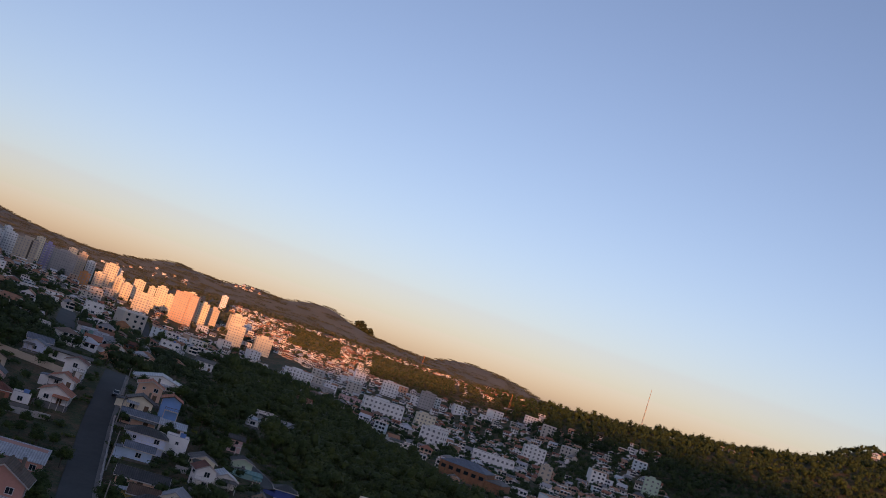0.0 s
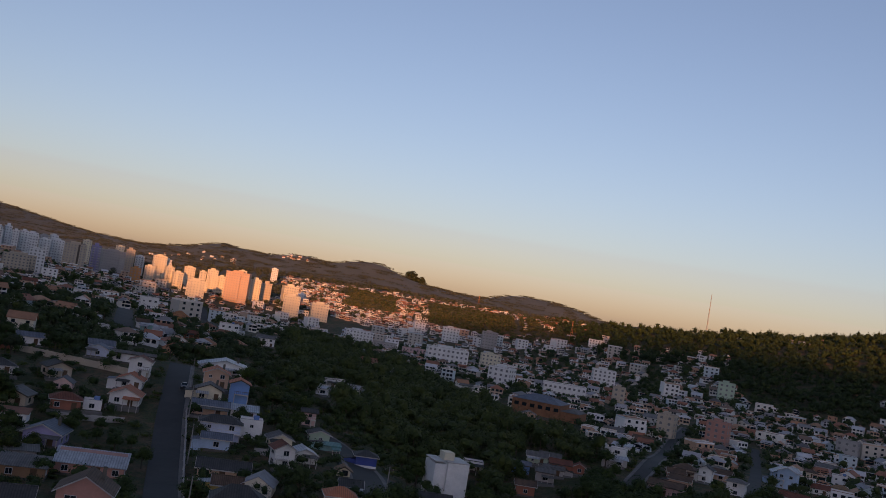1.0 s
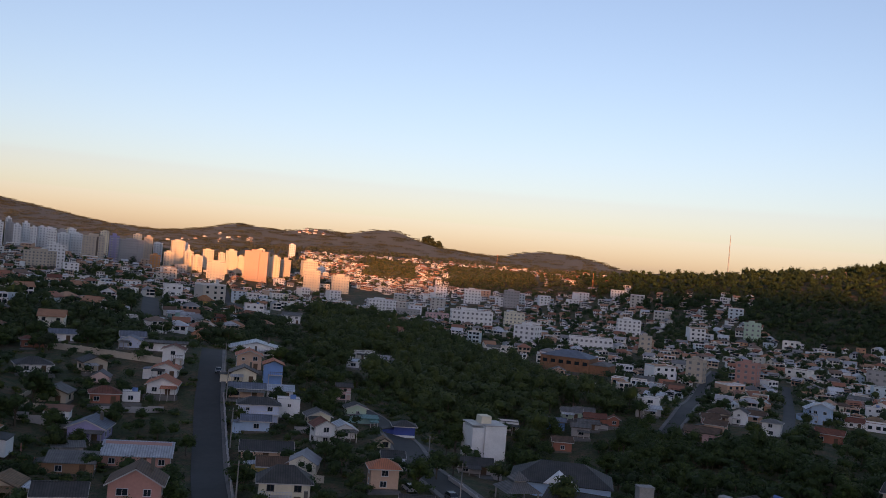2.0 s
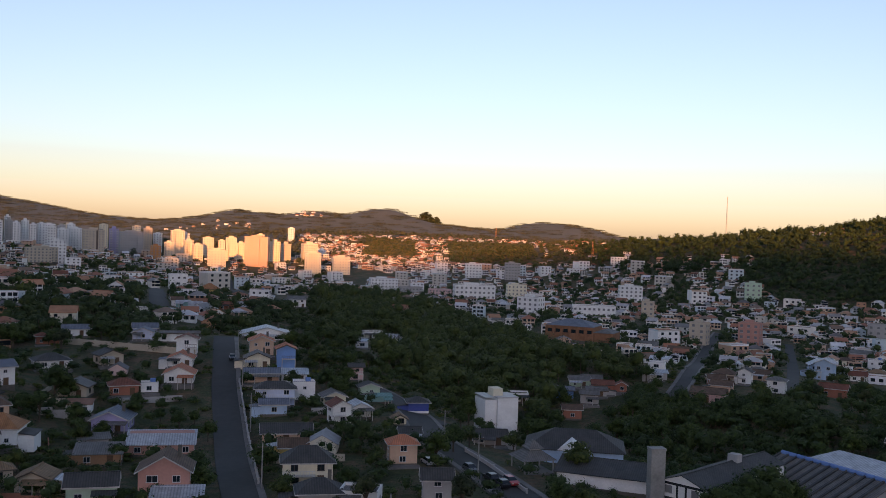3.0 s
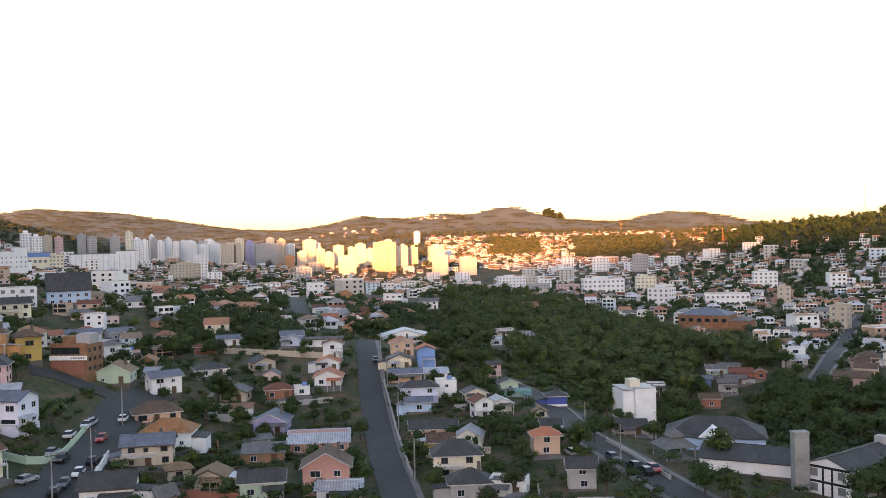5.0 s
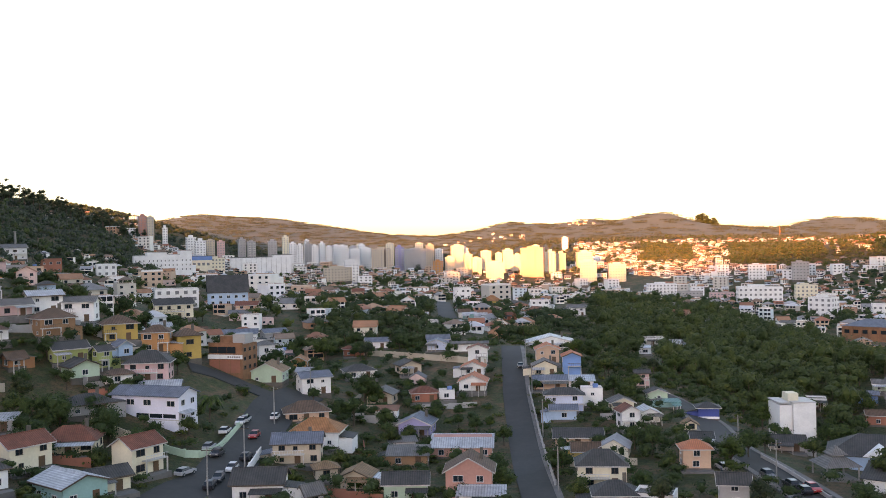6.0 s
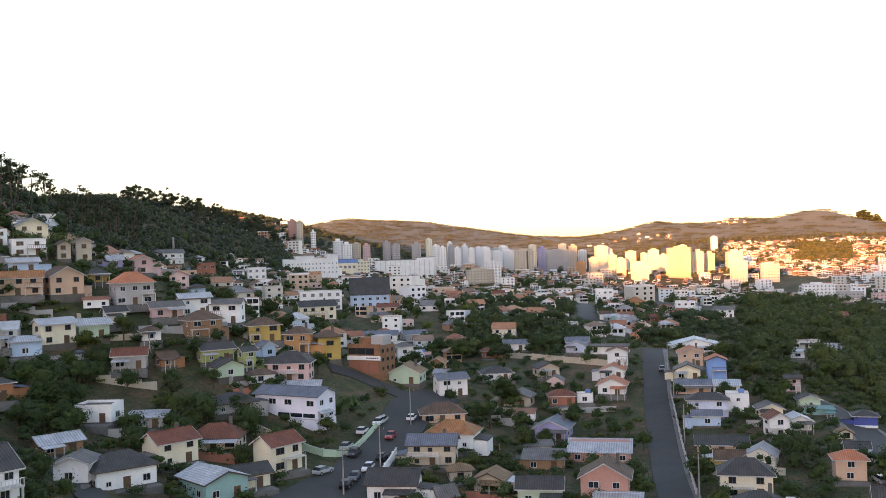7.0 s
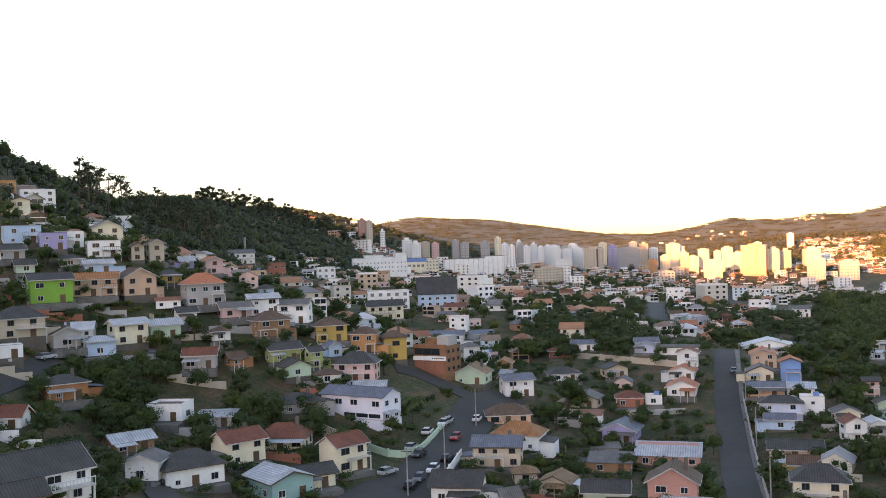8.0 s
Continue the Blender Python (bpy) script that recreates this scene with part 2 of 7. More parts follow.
hill(-208, 72, 65.7, 75)
hill(-208, 280, 5.7, 75)
hill(-975, 2900, 23.1, 450)
hill(-1100, 1700, 27.8, 190)
hill(-1300, 2250, 44.4, 450)
hill(-560, 100, -43.5, 200)
hill(-700, 380, -30.7, 200)
hill(-560, 380, 30.4, 200)
hill(140, 940, -44.1, 200)
hill(-800, 1700, -30.4, 190)
hill(-200, 2300, 23.5, 190)
hill(-1300, 1275, 60.5, 450)
hill(-700, 940, 43.7, 200)
hill(-700, 660, 34.7, 200)
hill(560, 800, 52.2, 200)
hill(-950, 1700, -28.3, 190)
hill(-1625, 2575, 36.4, 450)
hill(-156, 176, 17.5, 75)
hill(-156, 332, 4.1, 75)
hill(-50, 1700, 8.1, 190)
hill(-500, 2300, 25.5, 190)
hill(52, 228, -14.4, 75)
# knolls and dips along the far skyline
hill(-1180, 2514, -10.4, 58)
hill(-1139, 2535, -13.8, 58)
hill(-1095, 2551, -18.9, 58)
hill(-1047, 2560, -22.0, 58)
hill(-992, 2552, -18.1, 58)
hill(-934, 2533, -7.4, 58)
hill(-876, 2515, -12.4, 58)
hill(-818, 2494, 3.0, 58)
hill(-757, 2458, -3.8, 58)
hill(-632, 2363, -5.3, 58)
hill(-583, 2359, -7.0, 58)
hill(-537, 2365, 6.4, 58)
hill(-490, 2368, -1.2, 58)
hill(-441, 2362, -13.5, 58)
hill(-389, 2340, -15.2, 58)
hill(-338, 2313, 3.3, 58)
hill(-289, 2295, 8.3, 58)
hill(-242, 2287, -11.9, 58)
hill(-196, 2286, 4.8, 58)
hill(-150, 2286, 5.5, 58)
hill(-104, 2289, 5.3, 58)
hill(-57, 2292, -5.5, 58)
hill(-11, 2298, -13.1, 58)
hill(35, 2310, -5.5, 58)
hill(83, 2349, 0.8, 58)
hill(136, 2438, -7.8, 58)
hill(188, 2474, 1.3, 58)
hill(238, 2485, 5.9, 58)
hill(289, 2487, -1.0, 58)
hill(388, 2479, -1.5, 58)
hill(437, 2469, -2.4, 58)
hill(484, 2456, -12.0, 58)
hill(-1466, 2314, 5.0, 58)
hill(-1429, 2365, 2.8, 58)
hill(-1381, 2401, 4.8, 58)
hill(-1329, 2430, -13.7, 58)
hill(-1277, 2459, -12.9, 58)
hill(-1226, 2489, -8.6, 58)
hill(330, 1070, 4.0, 130)
hill(470, 1060, 3.0, 110)
hill(600, 1110, 46.0, 75)
# unseen hills at left and a ridge behind, added to keep the evening sun off the near streets
hill(-690, 170, 110, 170)
hill(-520, 180, 32, 110)
for k in range(-3, 13):
    hill(-1260 + 300 * k, -3000, 279 if k < 4 else (311, 277, 267, 267, 267, 267, 267, 267, 267)[k - 4], 300)


def height(x, y):
    z = -5.0 + 0.0 * x
    for a, b, h, r in HILLS:
        z = z + h * np.exp(-((x - a) ** 2 + (y - b) ** 2) / r ** 2)
    return z


def ground_at(x, y):
    return float(height(float(x), float(y)))


def axis(centre, fine, reach, n):
    u = np.linspace(-1, 1, n)
    k = 3.6
    return centre + reach * np.sinh(k * u) / math.sinh(k)


gx, gy = axis(-20, 4, 4600, 420), axis(190, 4, 4600, 420)
GX, GY = np.meshgrid(gx, gy)
GZ = height(GX, GY)
nx = len(gx)
gv = np.stack([GX.ravel(), GY.ravel(), GZ.ravel()], 1)
gi = np.arange(nx * nx).reshape(nx, nx)
gf = np.stack([gi[:-1, :-1].ravel(), gi[:-1, 1:].ravel(), gi[1:, 1:].ravel(), gi[1:, :-1].ravel()], 1)
M_GROUND, nt, b = nodes_of("grass_and_earth", 0.95)
n1, n2, n3 = noise_node(nt, 0.012, 6), noise_node(nt, 0.11, 8, 0.75), noise_node(nt, 1.1, 6, 0.75)
g1 = ramp_node(nt, n2.outputs["Fac"], [(0.34, (0.026, 0.046, 0.012)), (0.46, (0.052, 0.066, 0.022)), (0.54, (0.100, 0.078, 0.038)), (0.64, (0.17, 0.098, 0.058))])
g2 = ramp_node(nt, n1.outputs["Fac"], [(0.4, (0.8, 0.85, 0.75)), (0.6, (1.15, 1.05, 1.0))])
g3 = ramp_node(nt, n3.outputs["Fac"], [(0.3, grey(0.45)), (0.7, grey(1.25))])
c = mix_node(nt, "MULTIPLY", 1.0, g1.outputs[0], g2.outputs[0])
c = mix_node(nt, "MULTIPLY", 1.0, c, g3.outputs[0])
# the hills beyond the town turn pale grey-green: haze put into the ground colour
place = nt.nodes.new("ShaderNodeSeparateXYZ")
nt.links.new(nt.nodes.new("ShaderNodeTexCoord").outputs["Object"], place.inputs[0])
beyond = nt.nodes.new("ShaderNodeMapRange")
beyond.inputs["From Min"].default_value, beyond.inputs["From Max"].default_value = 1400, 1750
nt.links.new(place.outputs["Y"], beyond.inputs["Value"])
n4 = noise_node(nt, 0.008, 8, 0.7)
hazed_land = ramp_node(nt, n4.outputs["Fac"], [(0.35, (0.080, 0.098, 0.086)), (0.55, (0.102, 0.116, 0.100)), (0.68, (0.130, 0.136, 0.116))])
nt.links.new(mix_node(nt, "MIX", beyond.outputs[0], c, hazed_land.outputs[0]), b.inputs["Base Color"])
bump(nt, b, n3.outputs["Fac"], 0.8, 0.4)
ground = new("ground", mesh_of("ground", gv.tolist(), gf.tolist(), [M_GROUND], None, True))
tagged(ground, "dark green grassy valley floor rising into hills", "ground", kind="structure")

TAKEN = []   # plan circles already built on: x, y, radius


# ---- roads ----
ROADS = []


def smooth_line(pts, step=4.0):
    out = []
    P = [Vector(p) for p in pts]
    P = [2 * P[0] - P[1]] + P + [2 * P[-1] - P[-2]]
    for i in range(1, len(P) - 2):
        n = max(2, int((P[i + 1] - P[i]).length / step))
        for k in range(n):
            t = k / n
            a, b2, c2, d2 = P[i - 1], P[i], P[i + 1], P[i + 2]
            out.append(0.5 * (2 * b2 + (c2 - a) * t + (2 * a - 5 * b2 + 4 * c2 - d2) * t * t + (3 * b2 - a - 3 * c2 + d2) * t ** 3))
    out.append(P[-2])
    return out


def ribbon(line, left, right, up, name, mats, thick=0.5, cols=4):
    """A strip laid over the land, with some thickness at its edges."""
    vs, fs = [], []
    for i, p in enumerate(line):
        d = (line[min(i + 1, len(line) - 1)] - line[max(i - 1, 0)]).normalized()
        s = Vector((d.y, -d.x))
        for k in range(cols + 1):
            q = p + s * (left + (right - left) * k / cols)
            vs.append((q.x, q.y, ground_at(q.x, q.y) + up))
        for q in (p + s * left, p + s * right):
            vs.append((q.x, q.y, ground_at(q.x, q.y) + up - thick))
    n = cols + 3
    for i in range(len(line) - 1):
        o = n * i
        fs += [(o + k, o + k + 1, o + n + k + 1, o + n + k) for k in range(cols)]
        fs += [(o + cols + 1, o, o + n, o + n + cols + 1), (o + cols, o + cols + 2, o + n + cols + 2, o + n + cols)]
    return mesh_of(name, vs, fs, mats)


def road(pts, width, label, kerbs=1):
    """kerbs: 0 none, 1 on both sides, 2 on one side only."""
    line = smooth_line(pts, 3.0)
    ob = tagged(new("road", ribbon(line, -width / 2, width / 2, 0.3, "road", [M_ASPHALT], 1.6)), label, "road", kind="structure")
    if kerbs:
        for a, b2 in ((-width / 2 - 1.2, -width / 2), (width / 2, width / 2 + 1.2))[:3 - kerbs]:
            tagged(new("pavement", ribbon(line, a, b2, 0.44, "pavement", [M_PAVE], 1.6, 1)), "grey concrete pavement with a kerb beside the road", "pavement", kind="structure")
    for p in line[::1]:
        TAKEN.append((p.x, p.y, width / 2 + 1.2))
        ROADS.append((p.x, p.y))
    return line


road([(-62.5, 303.4), (-54.0, 267.5), (-48.1, 242.9), (-42.3, 221.1), (-34.1, 189.7), (-26.9, 164.8), (-20.6, 142.0), (-14.5, 119.0)], 6.2, "straight grey asphalt street between houses", 2)
road([(-74.6, 127.4), (-80.2, 142.9), (-84.4, 156.2), (-86.8, 165.7), (-89.3, 176.1), (-92.8, 189.4), (-96.7, 203.3), (-97.9, 220.3)], 10.0, "grey asphalt street with parked cars", 0)
road([(-82.4, 128.7), (-84.3, 142.5), (-82.2, 152.5)], 8.0, "side street of grey asphalt", 0)
road([(-98.4, 207.1), (-107.3, 206.6), (-114.9, 205.8), (-119.8, 202.0)], 7.0, "narrow asphalt street climbing between houses", 0)
road([(26.1, 157.1), (20.8, 168.9), (15.6, 181.5), (10.7, 193.2), (5.0, 207.6), (0.2, 234.9), (-6.9, 253.7), (-13.4, 261.1)], 7.0, "grey asphalt street with parked cars", 1)
road([(-3.5, 240.0), (-1.0, 232.5), (4.0, 230.0), (8.0, 233.0)], 8.0, "asphalt yard before a small blue building", 0)
road([(78.6, 303.0), (93.9, 340.0), (120.0, 424.0), (144.5, 500.0), (170.0, 568.0)], 4.6, "grey asphalt street climbing towards the hill", 1)
road([(114.0, 298.0), (148.0, 387.5), (181.0, 481.0), (198.0, 531.0)], 4.6, "grey asphalt street between small houses", 0)
road([(-95.5, 495.8), (-117.6, 577.9), (-217.0, 987.6), (-237.0, 1039.3)], 7.5, "far asphalt street", 0)
road([(-104.4, 376.3), (-120.6, 426.7), (-151.8, 526.2)], 8.0, "far asphalt street", 0)
road([(-125.6, 112.6), (-120.1, 113.7), (-110.0, 110.9), (-95.6, 102.2)], 5.0, "grey lane beside a white house", 0)
road([(-147.3, 107.9), (-152.6, 117.4), (-156.4, 126.4), (-156.8, 133.4)], 6.0, "grey lane on the slope", 0)

# ---- houses ----
def window_mesh(w, h, dark):
    f, g = Mesher(), Mesher()
    t = 0.09
    for a in ((-w / 2 - t, -w / 2, 0, h), (w / 2, w / 2 + t, 0, h), (-0.03, 0.03, 0, h)):
        f.box(a[0], a[1], -0.06, 0.02, a[2], a[3])
    f.box(-w / 2 - t, w / 2 + t, -0.06, 0.02, h, h + t)
    f.box(-w / 2 - t - 0.05, w / 2 + t + 0.05, -0.12, 0.02, -t, 0)
    g.box(-w / 2, w / 2, -0.02, 0.01, 0, h)
    return f.mesh("window", M_FRAME_D if dark else M_FRAME), g.mesh("pane", M_GLASS)


WIN = {(w, h, d): window_mesh(w, h, d) for w, h in ((1.1, 1.0), (1.7, 1.05), (0.7, 0.65)) for d in (0, 1)}
dm = Mesher()
dm.box(-0.5, 0.5, -0.05, 0.02, 0, 1.9)
dm.box(-0.58, -0.5, -0.08, 0.02, 0, 1.98)
dm.box(0.5, 0.58, -0.08, 0.02, 0, 1.98)
dm.box(-0.58, 0.58, -0.08, 0.02, 1.9, 1.98)
DOOR = dm.mesh("door", M_DOOR)

STOREYS = {1: "one-storey", 2: "two-storey", 3: "three-storey", 4: "four-storey"}
KINDS = {"g": "gabled", "e": "gabled", "h": "hipped", "s": "lean-to", "f": "flat"}
rng = random.Random(7)


def walls_and_roof(w, d, h, kind, rise, wall, roof, deep=3.0, over=0.55):
    """Body and roof of a house round its own base point; the front looks along -y."""
    B, R = Mesher(), Mesher()
    x, y = w / 2, d / 2
    if kind == "e":     # ridge runs away from the front
        B.poly([(-x, -y, 0), (x, -y, 0), (x, -y, h), (0, -y, h + rise), (-x, -y, h), (-x, y, 0), (x, y, 0), (x, y, h), (0, y, h + rise), (-x, y, h)],
               [(0, 1, 2, 3, 4), (9, 8, 7, 6, 5), (1, 6, 7, 2), (5, 0, 4, 9)], 0)
        k = rise / x
        for s in (-1, 1):
            q = [(0, -y - over, h + rise + 0.16), (s * (x + over), -y - over, h - over * k + 0.16), (s * (x + over), y + over, h - over * k + 0.16), (0, y + over, h + rise + 0.16)]
            R.slab(q if s < 0 else q[::-1], 0.15)
        R.box(-0.14, 0.14, -y - over, y + over, h + rise + 0.1, h + rise + 0.24)
    elif kind == "g":   # ridge runs along the front
        B.poly([(-x, -y, 0), (-x, y, 0), (-x, y, h), (-x, 0, h + rise), (-x, -y, h), (x, -y, 0), (x, y, 0), (x, y, h), (x, 0, h + rise), (x, -y, h)],
               [(4, 3, 2, 1, 0), (5, 6, 7, 8, 9), (0, 5, 9, 4), (6, 1, 2, 7)], 0)
        k = rise / y
        for s in (-1, 1):
            q = [(-x - over, 0, h + rise + 0.16), (-x - over, s * (y + over), h - over * k + 0.16), (x + over, s * (y + over), h - over * k + 0.16), (x + over, 0, h + rise + 0.16)]
            R.slab(q if s < 0 else q[::-1], 0.15)
        R.box(-x - over, x + over, -0.14, 0.14, h + rise + 0.1, h + rise + 0.24)
    elif kind == "h":
        B.box(-x, x, -y, y, 0, h)
        X, Y = x + over, y + over
        r = min(X, Y) * 0.95
        a, c = (max(X - r, 0.05), 0.0) if X >= Y else (0.0, max(Y - r, 0.05))
        z0, z1 = h + 0.02, h + rise
        E = [(-X, -Y, z0), (X, -Y, z0), (X, Y, z0), (-X, Y, z0)]
        T = [(-a, -c, z1), (a, c, z1)]
        if X >= Y:
            R.poly(E + T, [(0, 1, 5, 4), (1, 2, 5), (2, 3, 4, 5), (3, 0, 4)], 0)
        else:
            R.poly(E + T, [(0, 1, 4), (1, 2, 5, 4), (2, 3, 5), (3, 0, 4, 5)], 0)
        R.box(-X, X, -Y, Y, z0 - 0.16, z0 - 0.004)
    elif kind == "s":
        B.box(-x, x, -y, y, 0, h)
        R.slab([(-x - over, -y - over, h + 0.12), (x + over, -y - over, h + 0.12), (x + over, y + over, h + 0.12 + rise), (-x - over, y + over, h + 0.12 + rise)], 0.12)
        B.poly([(-x, -y, h), (x, -y, h), (x, y, h + rise), (-x, y, h + rise)], [(0, 3, 2, 1)], 0)
        B.poly([(-x, y, h), (x, y, h), (x, y, h + rise), (-x, y, h + rise)], [(1, 0, 3, 2)], 0)
    else:
        B.box(-x, x, -y, y, 0, h - 0.3)
        for q in ((-x, x, -y, -y + 0.2), (-x, x, y - 0.2, y), (-x, -x + 0.2, -y + 0.2, y - 0.2), (x - 0.2, x, -y + 0.2, y - 0.2)):
            B.box(*q, h - 0.3, h + 0.45)
        R.box(-x + 0.2, x - 0.2, -y + 0.2, y - 0.2, h - 0.3, h - 0.05)
        for s in (-1, 1):
            R.box(-x - 0.08, x + 0.08, s * y - 0.08, s * y + 0.08, h + 0.45, h + 0.55)
    P = Mesher()
    P.box(-x - 0.06, x + 0.06, -y - 0.06, y + 0.06, -deep, 0.35)
    return B, R, P


def house(x, y, turn, w, d, h, kind, rise, wall, roof, storeys=1, dark=0, bare="", door=True):
    """A dwelling with its walls, roof, plinth, windows and door. bare: sides with no windows, of f b l r."""
    z = ground_at(x, y)
    c, s = math.cos(radians(turn)), math.sin(radians(turn))
    corners = [ground_at(x + c * a - s * b2, y + s * a + c * b2) for a in (-w / 2, w / 2) for b2 in (-d / 2, d / 2)]
    z = (min(corners) + 2 * z + max(corners)) / 4
    e = thing("house", x, y, z, turn, f"{wall.replace('_', ' ')} {STOREYS[storeys]} house with a {roof.replace('_', ' ')} {KINDS[kind]} roof", "house")
    B, R, P = walls_and_roof(w, d, h, kind, rise, wall, roof, 2.0 + max(corners) - min(corners))
    part("wall", B.mesh("wall", WALL[wall]), e)
    part("roof", R.mesh("roof", ROOF[roof]), e, f"{roof.replace('_', ' ')} {KINDS[kind]} roof")
    part("plinth", P.mesh("plinth", M_PLINTH), e)
    over, X, Y = 0.55, w / 2, d / 2
    paint = M_FASCIA if rng.random() < 0.7 else M_FRAME_D

    def board(pts, faces=((0, 1, 2, 3), (7, 6, 5, 4), (0, 4, 5, 1), (2, 6, 7, 3), (1, 5, 6, 2), (3, 7, 4, 0))):
        m = Mesher()
        m.poly(pts, faces)
        part("fascia", m.mesh("fascia", paint), e)

    def bar(x0, x1, y0, y1, z0, z1):
        m = Mesher()
        m.box(x0, x1, y0, y1, z0, z1)
        part("fascia", m.mesh("fascia", paint), e)

    if kind in "ge":
        half = Y if kind == "g" else X
        low = h - over * rise / half + 0.03
        if kind == "g":
            bar(-X - over, X + over, -Y - over - 0.06, -Y - over, low - 0.16, low + 0.06)
        else:
            for s in (-1, 1):
                bar(s * (X + over + 0.03) - 0.03, s * (X + over + 0.03) + 0.03, -Y - over, Y + over, low - 0.16, low + 0.06)
        for s in ((-1, 1) if kind == "g" else (-1,)):
            e4 = s * ((X if kind == "g" else Y) + over + 0.04)
            for q in (-1, 1):
                pts = [(0.0, h + rise + 0.14), (q * (half + over), low + 0.1), (q * (half + over), low - 0.14), (0.0, h + rise - 0.1)]
                board([(u, e4 + t, z2) if kind == "e" else (e4 + t, u, z2) for t in (-0.03, 0.03) for u, z2 in pts])
    elif kind == "h":
        bar(-X - over - 0.05, X + over + 0.05, -Y - over - 0.05, -Y - over - 0.01, h - 0.16, h + 0.03)
        for s in (-1, 1):
            bar(s * (X + over + 0.03) - 0.02, s * (X + over + 0.03) + 0.02, -Y - over, Y + over, h - 0.16, h + 0.03)
    top = h / storeys
    sides = {"f": (w, 0, 0, -d / 2), "b": (w, 180, 0, d / 2), "l": (d, -90, -w / 2, 0), "r": (d, 90, w / 2, 0)}
    for key in "flr":
        if key in bare:
            continue
        length, rz, px, py = sides[key]
        n = max(1, min(5, int(length / 3.1)))
        for st in range(storeys):
            for k in range(n):
                u = (k + 0.5) / n * length - length / 2
                u += rng.uniform(-0.3, 0.3)
                zz = st * top + min(0.95, top * 0.36)
                if door and key == "f" and st == 0 and k == n // 2 and n > 1:
                    part("door", DOOR, e, "", pose(px, py, 0.1) @ pose(0, 0, 0, 0, 0, rz) @ pose(u, 0, 0))
                    continue
                size = (1.1, 1.0, dark) if rng.random() < 0.7 else rng.choice([(1.7, 1.05, dark), (0.7, 0.65, dark)])
                fm, pm = WIN[size]
                wi = part("window", fm, e, "", pose(px, py, zz, 0, 0, rz) @ pose(u, 0, 0))
                part("pane", pm, wi)
    if d < 9 and rng.random() < 0.4 and kind != "f":
        side = rng.choice((-1, 1))
        aw, ad = rng.uniform(2.2, 3.4), d * rng.uniform(0.5, 0.8)
        x0, x1 = sorted((side * (w / 2 - 0.1), side * (w / 2 + aw)))
        m = Mesher()
        m.box(x0, x1, -ad / 2, ad / 2, -1.2, 2.0)
        ax = part("annex", m.mesh("annex", WALL[wall]), e, "low side annex")
        m = Mesher()
        hi, lo = 2.55, 2.05
        za, zb = (lo, hi) if side < 0 else (hi, lo)
        m.slab([(x0 - 0.25, -ad / 2 - 0.3, za), (x1 + 0.25, -ad / 2 - 0.3, zb), (x1 + 0.25, ad / 2 + 0.3, zb), (x0 - 0.25, ad / 2 + 0.3, za)], 0.1)
        part("annex_roof", m.mesh("annex_roof", ROOF[rng.choice(("grey", "white", "slate", "blue_grey"))]), ax, "sheet annex roof")
    if storeys > 1 and rng.random() < 0.55:
        bw, u0 = w * rng.uniform(0.35, 0.8), rng.choice((-1, 1))
        x0 = -w / 2 if u0 < 0 else w / 2 - bw
        m = Mesher()
        m.box(x0, x0 + bw, -d / 2 - 1.3, -d / 2, top - 0.1, top + 0.08)
        bal = part("balcony", m.mesh("balcony", M_FASCIA), e, "front balcony")
        m = Mesher()
        m.box(x0, x0 + bw, -d / 2 - 1.32, -d / 2 - 1.26, top + 0.85, top + 0.95)
        for k in range(int(bw / 0.5) + 1):
            m.box(x0 + 0.5 * k, x0 + 0.5 * k + 0.06, -d / 2 - 1.31, -d / 2 - 1.27, top + 0.08, top + 0.85)
        part("railing", m.mesh("railing", M_FRAME if rng.random() < 0.6 else M_FRAME_D), bal, "slim balcony railing")
        for xx in (x0 + 0.12, x0 + bw - 0.12):
            m = Mesher()
            m.box(xx - 0.1, xx + 0.1, -d / 2 - 1.28, -d / 2 - 1.08, -1.0, top - 0.1)
            part("post", m.mesh("post", M_FASCIA), bal)
    elif storeys == 1 and rng.random() < 0.45:
        pw, pd = w * rng.uniform(0.4, 0.75), rng.uniform(1.6, 2.4)
        x0 = rng.choice((-w / 2, w / 2 - pw))
        hi = min(h - 0.05, 2.5)
        m = Mesher()
        m.slab([(x0 - 0.2, -d / 2 - pd - 0.25, hi - 0.35), (x0 + pw + 0.2, -d / 2 - pd - 0.25, hi - 0.35), (x0 + pw + 0.2, -d / 2, hi), (x0 - 0.2, -d / 2, hi)], 0.09)
        por = part("porch", m.mesh("porch", ROOF[rng.choice((roof, "grey", "white", "slate"))]), e, "lean-to porch roof")
        for xx in (x0 + 0.1, x0 + pw / 2, x0 + pw - 0.1):
            m = Mesher()
            m.box(xx - 0.08, xx + 0.08, -d / 2 - pd, -d / 2 - pd + 0.16, -1.2, hi - 0.38)
            part("post", m.mesh("post", M_FASCIA), por)
    if kind == "f" and rng.random() < 0.5:
        m = Mesher()
        m.tube((w * 0.2, d * 0.15, h - 0.1), (w * 0.2, d * 0.15, h + 1.1), 0.6, 0.7, 12)
        part("water_tank", m.mesh("water_tank", WALL["blue"]), e, "blue plastic water tank")
    if kind != "f" and d > 5 and rng.random() < 0.35:
        m = Mesher()
        m.box(w * 0.22, w * 0.22 + 0.6, d * 0.12, d * 0.12 + 0.6, h, h + rise + 0.9)
        part("chimney", m.mesh("chimney", M_PLINTH), e, "short masonry chimney")
